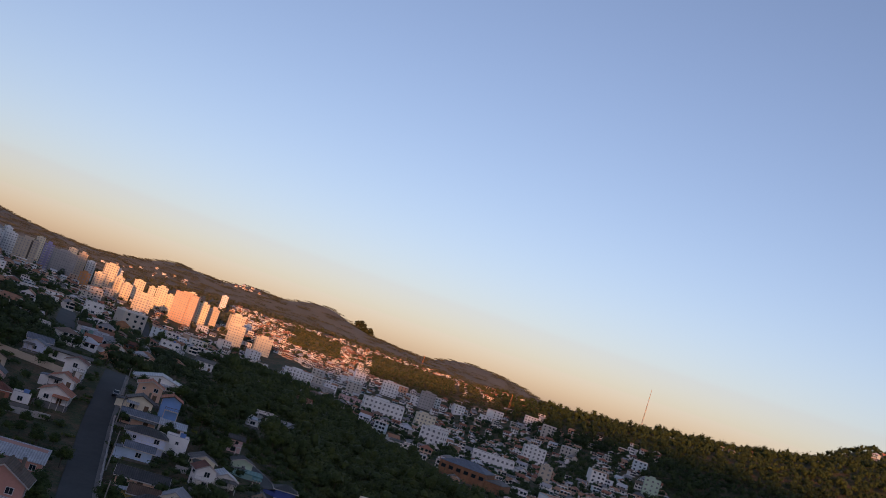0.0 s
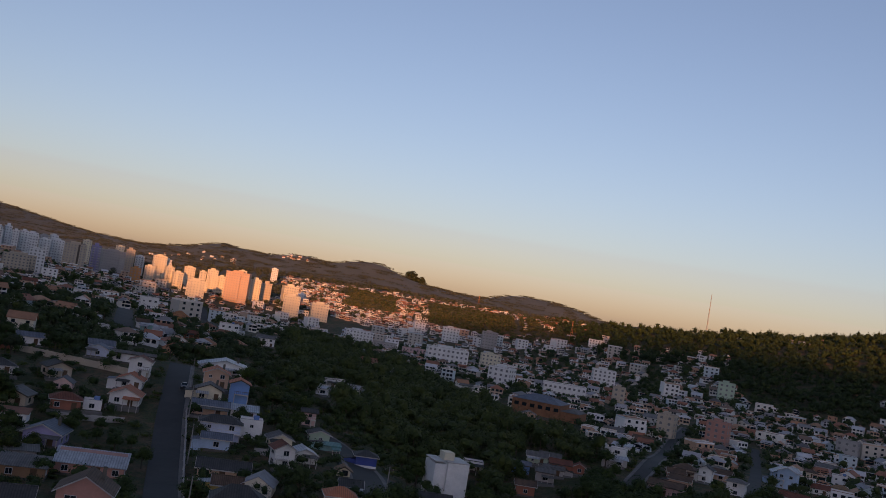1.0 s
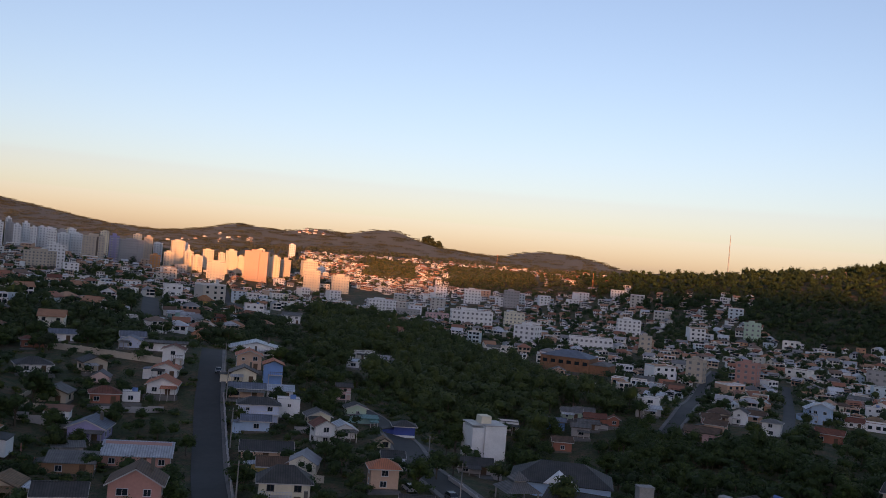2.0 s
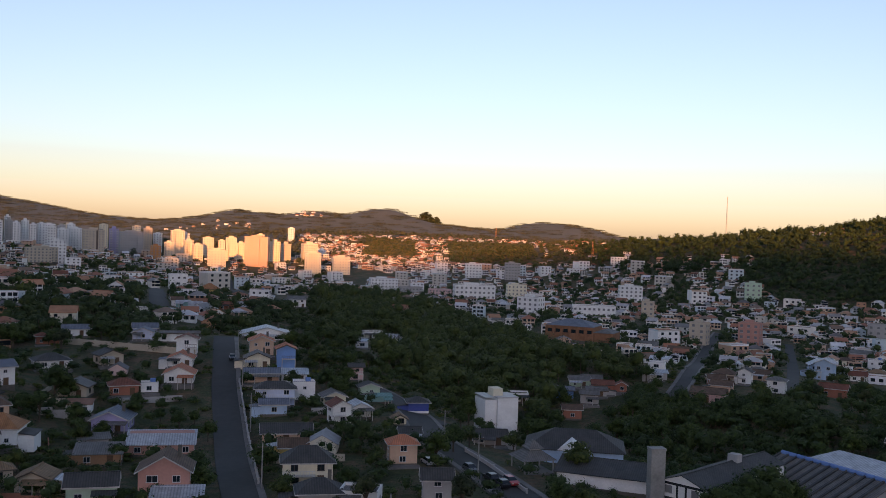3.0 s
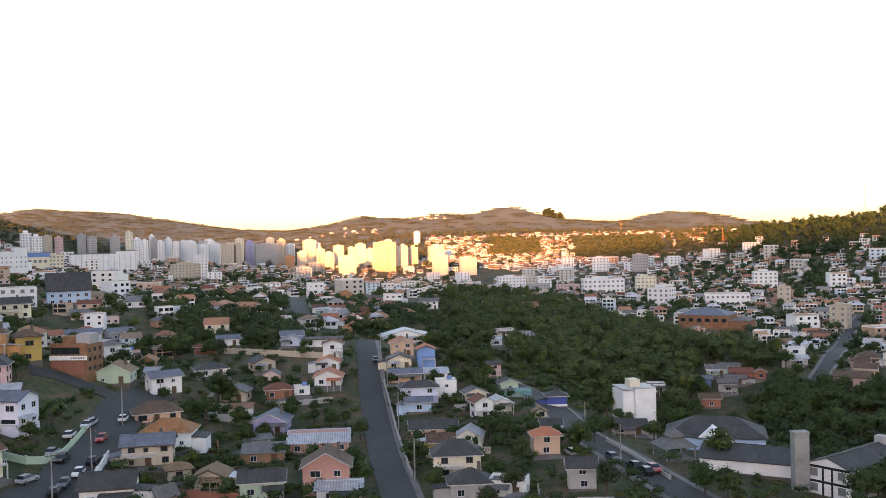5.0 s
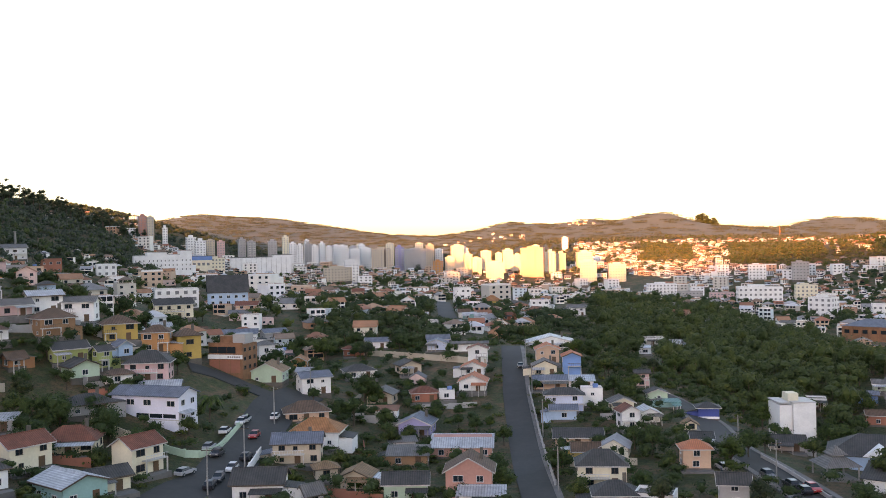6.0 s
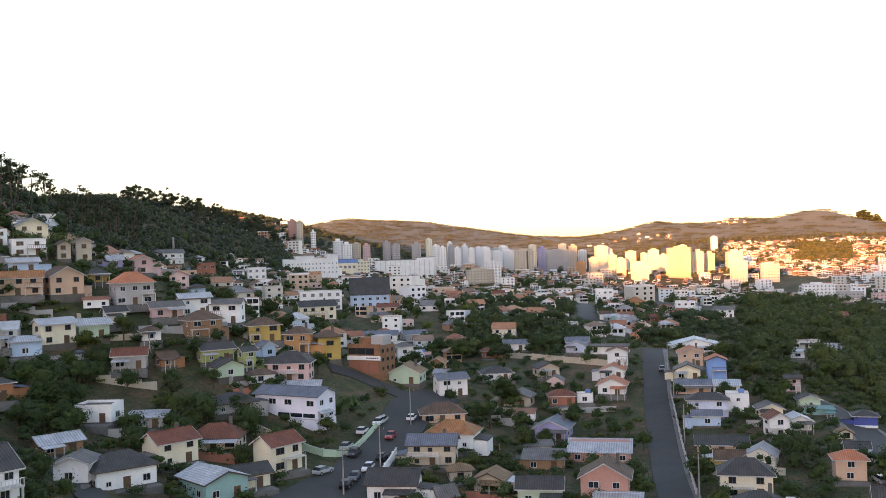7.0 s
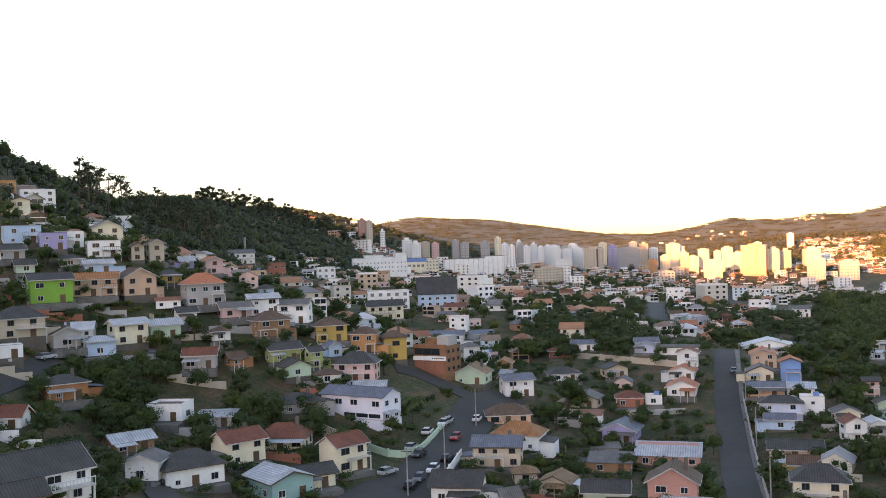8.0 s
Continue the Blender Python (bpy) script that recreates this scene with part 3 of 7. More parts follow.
    if rng.random() < 0.55:
        m = Mesher()
        yy = -d / 2 - rng.uniform(1.6, 3.0)
        m.slab([(-w / 2 - 0.6, yy, 0.12), (w / 2 + 0.4, yy, 0.12), (w / 2 + 0.4, -d / 2, 0.12), (-w / 2 - 0.6, -d / 2, 0.12)], 1.6)
        part("terrace", m.mesh("terrace", M_PAVE), e, "grey concrete terrace")
    TAKEN.append((x, y, 0.5 * math.hypot(w, d) * 0.85))
    return e


big = house(-98.8, 81.0, 77, 12.9, 7.7, 4.6, "g", 2.4, "white", "slate", 2)
m = Mesher()
m.box(-1.0, 6.3, -5.5, -3.85, 2.2, 2.4)
big_balcony = part("balcony", m.mesh("balcony", M_FASCIA), big, "white front balcony")
for k in range(16):
    m = Mesher()
    m.box(-1.0 + 0.48 * k, -0.92 + 0.48 * k, -5.48, -5.4, 2.4, 3.3)
    part("baluster", m.mesh("baluster", M_FRAME), big_balcony)
m = Mesher()
m.box(-1.0, 6.3, -5.5, -5.38, 3.3, 3.4)
part("handrail", m.mesh("handrail", M_FRAME), big_balcony)
for u in (-0.9, 2.6, 6.1):
    m = Mesher()
    m.box(u - 0.12, u + 0.12, -5.45, -5.2, -3.0, 2.2)
    part("post", m.mesh("post", M_FASCIA), big_balcony)
house(-93.8, 75.5, 74, 5.6, 3.9, 3.4, "g", 1.4, "beige", "slate", 1, dark=1)
house(-132.0, 101.8, 29, 6.7, 4.0, 2.4, "g", 1.3, "white", "red", 1)
house(-145.2, 123.8, 66, 7.6, 6.1, 3.4, "h", 1.5, "rust", "slate", 1)
house(-123.1, 119.5, 68, 7.1, 4.9, 2.3, "g", 1.0, "brown", "white", 1)
house(-109.7, 111.0, 27, 5.3, 5.3, 3.4, "e", 1.0, "white", "grey", 1)
house(-105.5, 115.9, 63, 9.5, 6.6, 3.4, "h", 2.3, "white", "slate", 1)
house(-110.3, 133.1, 70, 7.6, 6.2, 4.4, "g", 1.5, "cream", "red", 2, dark=1, bare="l")
house(-109.3, 145.0, 24, 9.4, 6.6, 2.6, "h", 2.3, "cream", "red", 1, dark=1)
house(-94.9, 144.0, 74, 6.8, 5.4, 5.3, "g", 1.5, "cream", "red", 2, dark=1, bare="l")
house(-93.3, 131.9, 58, 7.5, 4.5, 2.8, "g", 1.1, "cream", "slate", 1, dark=1)
house(-93.5, 124.0, 68, 7.5, 9.0, 3.4, "e", 1.3, "teal", "white", 1)
house(-113.3, 179.4, 24, 8.8, 4.4, 2.3, "g", 0.8, "grey", "white", 1)
house(-131.6, 137.8, 21, 7.2, 5.8, 3.3, "f", 0.0, "white", "grey", 1)
house(-124.4, 143.0, 28, 6.9, 4.9, 2.3, "s", 0.6, "grey", "white", 1)
house(-117.6, 160.3, 50, 9.0, 6.3, 2.4, "h", 1.8, "grey", "slate", 1)
house(-118.9, 184.0, 23, 9.4, 6.6, 4.3, "h", 2.5, "pink", "slate", 2, dark=1)
house(-128.2, 172.3, 59, 6.0, 6.0, 2.8, "e", 1.3, "mint", "slate", 1)
house(-121.8, 176.4, 42, 5.8, 4.6, 2.3, "h", 1.0, "white", "brown", 1)
house(-134.2, 175.9, 59, 7.4, 4.5, 3.3, "g", 1.2, "olive", "slate", 1)
house(-128.0, 179.6, 67, 3.3, 2.7, 4.3, "g", 0.8, "olive", "slate", 2)
house(-129.6, 189.3, 61, 3.4, 3.4, 2.9, "e", 1.0, "sky_blue", "blue_grey", 1)
house(-136.5, 197.7, 46, 7.8, 6.2, 4.3, "h", 1.9, "yellow", "brown", 2, dark=1)
house(-129.0, 202.6, 22, 6.5, 5.2, 5.0, "h", 1.7, "orange", "brown", 2)
house(-123.9, 207.9, 43, 5.8, 5.2, 6.2, "h", 1.6, "yellow", "brown", 2, dark=1)
house(-154.0, 290.0, 24, 11.4, 6.9, 4.3, "g", 1.2, "white", "blue_grey", 2)
house(-123.6, 249.0, 43, 4.8, 4.3, 5.8, "h", 1.2, "white", "grey", 2)
house(-150.7, 308.6, 47, 8.3, 5.8, 3.1, "g", 1.0, "grey", "blue_grey", 1)
house(-107.7, 220.3, 13, 8.2, 7.4, 3.2, "e", 2.0, "mint", "tan", 1)
house(-96.9, 223.5, 43, 7.6, 5.3, 4.7, "g", 1.1, "white", "blue_grey", 2)
house(-115.2, 254.4, 16, 4.5, 4.5, 2.8, "e", 1.1, "orange", "orange", 1)
house(-129.3, 271.0, 42, 6.1, 4.9, 2.9, "f", 0.0, "pink", "grey", 1, dark=1)
house(-188.1, 302.7, 43, 13.5, 6.8, 5.5, "g", 1.8, "cream", "slate", 2, dark=1)
house(-153.9, 192.5, 55, 7.8, 4.7, 4.7, "g", 1.0, "white", "white", 2)
house(-147.7, 198.3, 23, 7.7, 5.4, 5.3, "g", 1.0, "white", "grey", 2)
house(-144.2, 183.6, 60, 8.1, 6.5, 4.3, "h", 2.2, "brown", "brown", 2)
house(-155.6, 183.9, 57, 7.6, 4.6, 2.9, "g", 1.1, "pink", "grey", 1, dark=1)
house(-164.3, 181.9, 59, 9.3, 6.5, 5.7, "h", 2.7, "grey", "coral", 2)
house(-178.8, 160.7, 45, 10.5, 5.2, 4.5, "g", 1.3, "peach", "orange", 2, dark=1)
house(-175.3, 170.2, 67, 8.0, 7.2, 4.9, "e", 2.1, "peach", "brown", 2, dark=1)
house(-179.4, 148.2, 64, 9.2, 5.5, 5.8, "g", 1.3, "lime", "slate", 2)
house(-178.1, 184.2, 51, 5.5, 4.4, 2.5, "h", 1.3, "yellow", "slate", 1, dark=1)
house(-188.7, 170.3, 59, 7.0, 4.2, 2.9, "g", 0.8, "sky_blue", "white", 1)
house(-217.8, 198.3, 61, 8.7, 7.9, 4.3, "e", 2.1, "cream", "grey", 2, dark=1)
house(-198.4, 180.6, 59, 8.4, 4.2, 4.3, "f", 0.0, "white", "grey", 2)
house(-283.5, 263.3, 58, 7.5, 5.3, 6.0, "f", 0.0, "white", "grey", 2)
house(-195.3, 189.3, 62, 3.5, 3.5, 4.3, "e", 1.0, "beige", "brown", 2, dark=1)
house(-195.0, 195.9, 61, 4.1, 4.1, 5.6, "e", 1.0, "beige", "brown", 2, dark=1)
house(-158.1, 143.8, 57, 6.1, 4.9, 3.4, "h", 1.1, "sky_blue", "white", 1)
house(-159.2, 152.7, 70, 7.6, 4.6, 4.8, "g", 1.0, "cream", "white", 2, dark=1)
house(-157.1, 161.5, 58, 6.6, 4.7, 3.4, "g", 1.1, "mint", "white", 1)
house(-159.2, 170.7, 60, 4.5, 3.6, 3.1, "g", 1.0, "white", "slate", 1)
house(-149.0, 171.4, 51, 4.2, 3.4, 2.5, "h", 1.1, "white", "brown", 1)
house(-143.3, 158.8, 36, 6.8, 4.7, 3.4, "g", 1.2, "grey", "red", 1)
house(-139.3, 165.3, 67, 3.7, 3.0, 2.3, "g", 1.1, "rust", "brown", 1)
house(-167.6, 131.1, 66, 9.2, 6.4, 4.3, "h", 2.4, "beige", "slate", 2, dark=1)
house(-163.0, 138.4, 69, 5.7, 5.7, 3.4, "e", 1.3, "grey", "slate", 1)
house(-159.6, 121.4, 59, 7.2, 4.3, 2.4, "f", 0.0, "white", "white", 1)
house(-210.9, 164.9, 61, 9.0, 5.4, 4.5, "f", 0.0, "sky_blue", "slate", 2)
house(-205.4, 170.0, 60, 6.8, 4.7, 4.3, "f", 0.0, "lilac", "slate", 2)
house(-206.2, 175.8, 59, 7.2, 5.0, 4.3, "f", 0.0, "white", "slate", 2)
house(-264.3, 211.0, 60, 10.8, 7.5, 6.4, "f", 0.0, "white", "white", 3)
house(-241.0, 186.7, 65, 5.6, 5.0, 4.7, "e", 1.1, "cream", "brown", 2, dark=1)
house(-274.3, 206.2, 59, 6.8, 5.4, 4.5, "f", 0.0, "orange", "orange", 2)
house(-201.4, 153.7, 64, 7.2, 5.0, 2.7, "g", 1.1, "grey", "slate", 1)
house(-193.4, 152.3, 63, 4.2, 3.4, 2.5, "g", 1.1, "mint", "slate", 1)
house(-194.0, 166.4, 56, 5.5, 4.4, 2.3, "h", 1.1, "grey", "slate", 1)
house(-190.6, 213.6, 63, 5.4, 5.4, 4.3, "e", 1.1, "pink", "coral", 2, dark=1)
house(-328.4, 382.4, 51, 13.8, 8.3, 6.0, "g", 1.7, "white", "grey", 2)
house(-317.1, 396.8, 49, 9.9, 7.9, 6.6, "f", 0.0, "brick_red", "slate", 2)
house(-229.3, 278.4, 51, 7.3, 5.8, 4.3, "f", 0.0, "peach", "slate", 2, dark=1)
house(-300.4, 388.7, 49, 12.1, 8.5, 3.4, "g", 1.5, "grey", "blue_grey", 1)
house(-191.2, 203.8, 60, 4.0, 3.2, 2.7, "g", 1.0, "lilac", "white", 1)
house(-167.7, 210.7, 50, 4.0, 3.2, 2.9, "h", 1.0, "sky_blue", "slate", 1)
house(-206.0, 272.0, 50, 7.6, 5.3, 3.4, "g", 1.0, "beige", "brown", 1, dark=1)
house(-184.0, 256.7, 52, 6.2, 4.9, 4.3, "h", 1.4, "beige", "brown", 2, dark=1)
house(-225.5, 229.4, 56, 6.8, 5.5, 3.3, "f", 0.0, "grey", "slate", 1)
house(-110.2, 305.4, 26, 7.2, 5.0, 2.7, "g", 1.0, "white", "blue_grey", 1)
house(-113.7, 288.7, 33, 3.1, 2.5, 2.8, "h", 1.0, "brick_red", "red", 1)
house(-83.8, 261.1, 39, 6.2, 5.5, 2.9, "e", 1.2, "beige", "slate", 1, dark=1)
house(-96.2, 253.2, 32, 8.3, 6.6, 2.3, "h", 1.7, "white", "slate", 1)
house(-142.3, 224.8, 46, 4.6, 3.2, 2.7, "g", 0.8, "white", "white", 1)
house(-165.2, 282.4, 44, 4.7, 3.3, 2.9, "g", 1.0, "white", "brown", 1)
house(-178.2, 340.6, 21, 8.3, 6.6, 4.3, "g", 1.2, "peach", "red", 2, dark=1)
house(-78.6, 185.1, 10, 10.2, 7.2, 3.4, "h", 2.5, "white", "orange", 1)
house(-76.6, 170.9, 19, 9.3, 5.6, 4.4, "g", 1.4, "beige", "blue_grey", 2, dark=1)
house(-88.1, 199.8, 30, 9.8, 6.8, 2.3, "h", 2.2, "peach", "brown", 1, dark=1)
house(-68.3, 165.2, 33, 4.2, 3.7, 2.3, "h", 1.1, "beige", "tan", 1, dark=1)
house(-61.1, 163.9, 7, 5.5, 5.5, 2.6, "e", 1.2, "beige", "tan", 1, dark=1)
house(-72.1, 146.2, 17, 8.4, 6.7, 3.4, "g", 1.8, "white", "slate", 1)
house(-63.4, 147.8, 54, 3.3, 2.6, 2.5, "g", 1.2, "white", "grey", 1)
house(-64.6, 210.5, 6, 7.4, 7.4, 2.9, "e", 1.6, "lilac", "blue_grey", 1)
house(-63.1, 195.0, 24, 5.5, 4.4, 2.3, "s", 0.3, "grey", "grey", 1)
house(-49.4, 195.1, 12, 12.6, 4.4, 2.3, "s", 2.0, "salmon", "white", 1)
house(-39.8, 165.2, 11, 8.3, 6.6, 5.7, "e", 2.4, "salmon", "brown", 2)
house(-36.4, 160.3, 11, 7.7, 3.1, 2.3, "s", 1.0, "white", "white", 1)
house(-50.7, 161.0, 16, 7.7, 4.6, 3.4, "g", 1.4, "mint", "slate", 1)
house(-58.3, 185.1, 14, 8.1, 4.9, 2.3, "s", 1.1, "brown", "grey", 1)
house(-80.7, 230.8, 5, 6.6, 6.0, 2.8, "e", 1.3, "beige", "grey", 1, dark=1)
house(-71.2, 236.4, 23, 6.6, 5.3, 2.7, "h", 1.5, "brick_red", "red", 1)
house(-65.8, 239.4, 19, 4.1, 3.3, 2.3, "f", 0.0, "white", "white", 1)
house(-63.9, 260.6, 10, 6.2, 6.2, 2.6, "e", 1.3, "white", "coral", 1)
house(-60.6, 247.6, 10, 7.1, 7.1, 2.8, "e", 1.6, "white", "coral", 1)
house(-65.6, 272.4, 11, 5.6, 4.8, 4.6, "e", 1.1, "white", "red", 2)
house(-72.8, 289.1, 13, 11.5, 3.4, 2.9, "g", 0.4, "white", "grey", 1)
house(-85.1, 295.0, 12, 5.9, 5.3, 2.6, "e", 1.2, "pale_blue", "blue_grey", 1)
house(-51.7, 316.9, 13, 16.5, 9.9, 2.3, "e", 2.1, "white", "white", 1, dark=1)
house(-45.5, 276.2, 14, 6.6, 6.6, 4.3, "e", 1.3, "peach", "coral", 2)
house(-36.5, 264.7, 13, 4.9, 5.6, 5.5, "e", 1.0, "azure", "coral", 2, bare="f")
house(-43.7, 262.0, 13, 6.5, 5.9, 3.0, "e", 1.4, "cream", "grey", 1, dark=1)
house(-40.1, 249.7, 13, 8.6, 5.7, 2.8, "g", 0.8, "peach", "blue_grey", 1, dark=1)
house(-32.0, 251.5, 11, 6.4, 5.0, 2.4, "s", 0.8, "white", "white", 1)
house(-33.4, 231.9, 12, 9.2, 5.5, 4.3, "h", 1.5, "pale_blue", "slate", 2)
house(-27.2, 236.5, 13, 5.2, 4.1, 4.3, "f", 0.0, "white", "white", 2)
house(-32.3, 224.3, 12, 6.0, 3.6, 2.8, "g", 0.8, "sky_blue", "blue_grey", 1)
house(-25.7, 202.9, 11, 9.9, 5.9, 2.5, "g", 1.2, "peach", "slate", 1, dark=1)
house(-22.5, 192.1, 11, 5.2, 3.6, 2.3, "g", 1.1, "yellow", "brown", 1, dark=1)
house(-17.2, 174.6, 11, 8.7, 6.1, 4.3, "h", 2.5, "cream", "slate", 2, dark=1)
house(-13.4, 161.6, 12, 7.0, 5.6, 3.0, "h", 2.0, "grey", "slate", 1)
house(-6.5, 162.1, -6, 6.5, 5.2, 2.7, "f", 0.0, "white", "grey", 1)
house(-19.7, 234.1, 18, 5.3, 4.8, 2.3, "e", 1.1, "cream", "grey", 1, dark=1)
house(-16.3, 216.8, 24, 4.3, 4.3, 4.3, "e", 1.1, "white", "red", 2)
house(-12.7, 223.8, 19, 5.0, 5.0, 2.5, "e", 1.1, "white", "white", 1)
house(-12.3, 250.5, 14, 5.0, 4.0, 2.3, "e", 0.9, "mint", "slate", 1)
blue_shop = house(0.6, 240.0, 9, 5.0, 4.6, 3.0, "h", 1.2, "royal_blue", "slate", 1, bare="f", door=False)
band = Mesher()
band.box(-2.53, 2.53, -2.33, 2.33, -1.0, 0.9)
part("base_band", band.mesh("base_band", WALL["white"]), blue_shop, "white painted lower wall")
house(-0.8, 186.5, 12, 5.2, 4.4, 4.0, "h", 1.5, "peach", "coral", 2)
house(6.1, 165.0, 5, 4.8, 2.9, 4.3, "g", 1.2, "grey", "slate", 2)
house(0.0, 203.4, 9, 4.0, 3.6, 2.2, "g", 0.8, "mint", "slate", 1)
house(-2.9, 219.2, 10, 2.9, 2.6, 1.7, "e", 0.8, "cream", "tan", 1, dark=1)
house(31.1, 313.8, 0, 7.2, 5.0, 2.7, "f", 0.0, "white", "grey", 1)
house(17.1, 212.0, 2, 7.0, 3.5, 2.3, "g", 1.0, "grey", "slate", 1)
house(-22.0, 401.8, 14, 5.6, 4.5, 3.1, "f", 0.0, "white", "grey", 1)
house(-13.1, 398.5, 13, 5.0, 3.5, 2.6, "g", 0.7, "sky_blue", "white", 1)
house(53.8, 331.6, -3, 6.6, 4.6, 2.8, "g", 1.0, "mint", "grey", 1)
house(60.4, 323.1, -5, 6.8, 4.8, 3.2, "g", 1.0, "brick_red", "red", 1)
house(47.3, 319.8, -2, 5.6, 4.5, 3.1, "g", 0.8, "blue", "blue_grey", 1)
house(54.5, 313.2, -4, 5.5, 3.9, 3.4, "g", 0.8, "grey", "grey", 1)
house(47.1, 299.5, 0, 5.7, 4.0, 3.3, "g", 1.0, "brick_red", "brown", 1)
house(-139.1, 522.8, 21, 9.6, 7.7, 9.3, "f", 0.0, "white", "grey", 3)
house(-121.6, 522.7, 19, 10.5, 9.4, 3.4, "h", 3.0, "yellow", "orange", 1, dark=1)
house(-236.3, 958.0, 17, 21.5, 15.0, 3.4, "g", 2.9, "pink", "grey", 1, dark=1)
house(-90.1, 425.0, 18, 6.8, 4.7, 2.8, "g", 0.8, "brick_red", "red", 1)
house(-93.6, 385.0, 19, 3.4, 2.7, 2.6, "g", 1.0, "teal", "white", 1)
house(-106.1, 405.2, 20, 4.6, 3.7, 3.0, "g", 1.0, "white", "brown", 1)
house(-95.0, 525.7, 16, 10.1, 7.1, 5.7, "f", 0.0, "white", "red", 2)
house(-179.3, 459.8, 27, 3.9, 3.1, 2.9, "g", 0.8, "brick_red", "red", 1)
house(-87.3, 303.0, 22, 7.0, 4.2, 3.0, "g", 1.1, "lilac", "blue_grey", 1)
house(-25.8, 397.8, 10, 6.6, 5.3, 2.8, "f", 0.0, "white", "grey", 1)
house(-17.2, 266.0, 10, 3.6, 3.4, 3.9, "g", 0.6, "pink", "slate", 2, dark=1)
house(-8.6, 243.5, 14, 4.4, 2.0, 1.6, "s", 0.5, "teal", "teal", 1, bare="flr", door=False)
house(-71.3, 511.7, 14, 7.5, 6.8, 4.3, "h", 1.5, "white", "grey", 2)
house(82.7, 341.6, -21, 5.6, 4.5, 4.3, "f", 0.0, "white", "white", 2)
house(95.1, 304.9, -27, 6.3, 4.4, 3.2, "g", 1.1, "peach", "brown", 1, dark=1)
house(88.8, 297.5, -24, 9.7, 5.8, 3.4, "g", 1.2, "pink", "brown", 1, dark=1)
house(106.7, 318.5, -28, 4.1, 4.1, 4.3, "e", 1.1, "white", "slate", 2)
house(111.5, 302.5, -27, 5.5, 4.4, 4.3, "h", 1.1, "white", "grey", 2)
house(100.9, 322.3, -25, 6.6, 5.2, 3.2, "h", 1.5, "beige", "brown", 1, dark=1)
house(115.6, 329.1, -29, 5.5, 3.8, 2.7, "g", 1.0, "peach", "brown", 1, dark=1)
house(153.2, 368.6, -32, 6.8, 6.1, 6.8, "e", 1.4, "sky_blue", "white", 2)
house(131.2, 306.9, -30, 8.1, 4.9, 3.3, "g", 1.1, "brick_red", "red", 1)
house(176.8, 376.9, -33, 5.7, 4.5, 3.4, "h", 1.3, "yellow", "tan", 1, dark=1)
house(207.4, 459.4, -32, 9.9, 6.9, 5.0, "g", 1.2, "pink", "grey", 2, dark=1)
house(58.2, 333.3, -5, 6.6, 4.6, 2.4, "g", 1.0, "mint", "grey", 1)
house(58.0, 320.1, -5, 6.3, 4.4, 2.3, "g", 0.8, "grey", "grey", 1)
house(66.4, 321.7, -7, 3.6, 2.9, 2.7, "e", 1.0, "brick_red", "red", 1)
house(64.5, 462.2, -4, 6.4, 5.7, 4.3, "e", 1.3, "peach", "grey", 2, dark=1)
house(65.6, 412.3, -5, 6.9, 4.8, 3.4, "g", 0.8, "white", "grey", 1)
house(37.0, 533.1, -0, 6.6, 5.3, 3.2, "g", 0.8, "white", "grey", 1)
house(58.6, 155.0, 1, 5.7, 5.1, 2.4, "h", 1.4, "beige", "red", 1, dark=1)
house(111.5, 215.8, -41, 9.1, 5.4, 4.3, "g", 1.5, "beige", "slate", 2, dark=1)
house(72.8, 441.5, -7, 8.5, 6.1, 2.6, "g", 1.5, "cream", "tan", 1)
house(64.4, 419.0, 4, 7.1, 5.1, 2.6, "s", 0.6, "white", "white", 1)
house(58.5, 472.4, -0, 6.4, 4.6, 2.6, "h", 1.2, "white", "red", 1)
house(108.9, 478.8, -13, 9.3, 6.7, 2.6, "g", 1.6, "white", "grey", 1)
house(119.7, 458.7, -22, 10.2, 7.4, 2.6, "g", 1.8, "beige", "brown", 1)
house(94.1, 386.3, -18, 7.7, 5.6, 2.6, "s", 0.6, "white", "white", 1)
house(81.0, 332.7, -7, 5.9, 4.2, 2.6, "s", 0.6, "grey", "white", 1)
house(96.5, 317.0, -5, 5.2, 3.7, 2.6, "g", 1.0, "brick_red", "brown", 1)
house(118.4, 341.9, -25, 6.0, 4.3, 2.6, "h", 1.2, "cream", "grey", 1)
house(154.4, 379.5, -10, 6.6, 6.6, 5.0, "e", 1.6, "sky_blue", "white", 2)
house(167.0, 372.2, -11, 6.6, 4.7, 2.6, "g", 1.2, "white", "red", 1)
house(193.7, 414.5, -19, 6.7, 4.8, 5.0, "f", 0.0, "white", "grey", 2)
house(192.9, 445.4, -23, 6.6, 4.7, 2.6, "h", 1.2, "cream", "brown", 1)
house(153.7, 438.8, -15, 6.3, 4.5, 2.6, "g", 1.2, "peach", "red", 1)
house(-15.3, 392.7, -9, 6.0, 4.3, 2.6, "g", 1.2, "white", "white", 1)
house(-24.3, 364.5, 14, 4.5, 3.2, 2.6, "s", 0.6, "white", "white", 1)
house(-75.2, 533.0, 2, 9.6, 6.9, 2.6, "g", 1.7, "sky_blue", "grey", 1)
house(-102.8, 402.0, 4, 5.0, 3.6, 2.6, "s", 0.6, "teal", "white", 1)
house(-97.5, 401.8, 15, 4.9, 3.6, 2.6, "g", 1.0, "teal", "white", 1)
house(-136.7, 540.3, 8, 6.1, 4.4, 2.6, "g", 1.2, "white", "red", 1)
house(-238.5, 978.4, 25, 16.0, 9.6, 2.6, "e", 1.9, "pink", "grey", 1)
house(-115.9, 631.7, 17, 13.9, 8.4, 5.0, "f", 0.0, "white", "grey", 2)
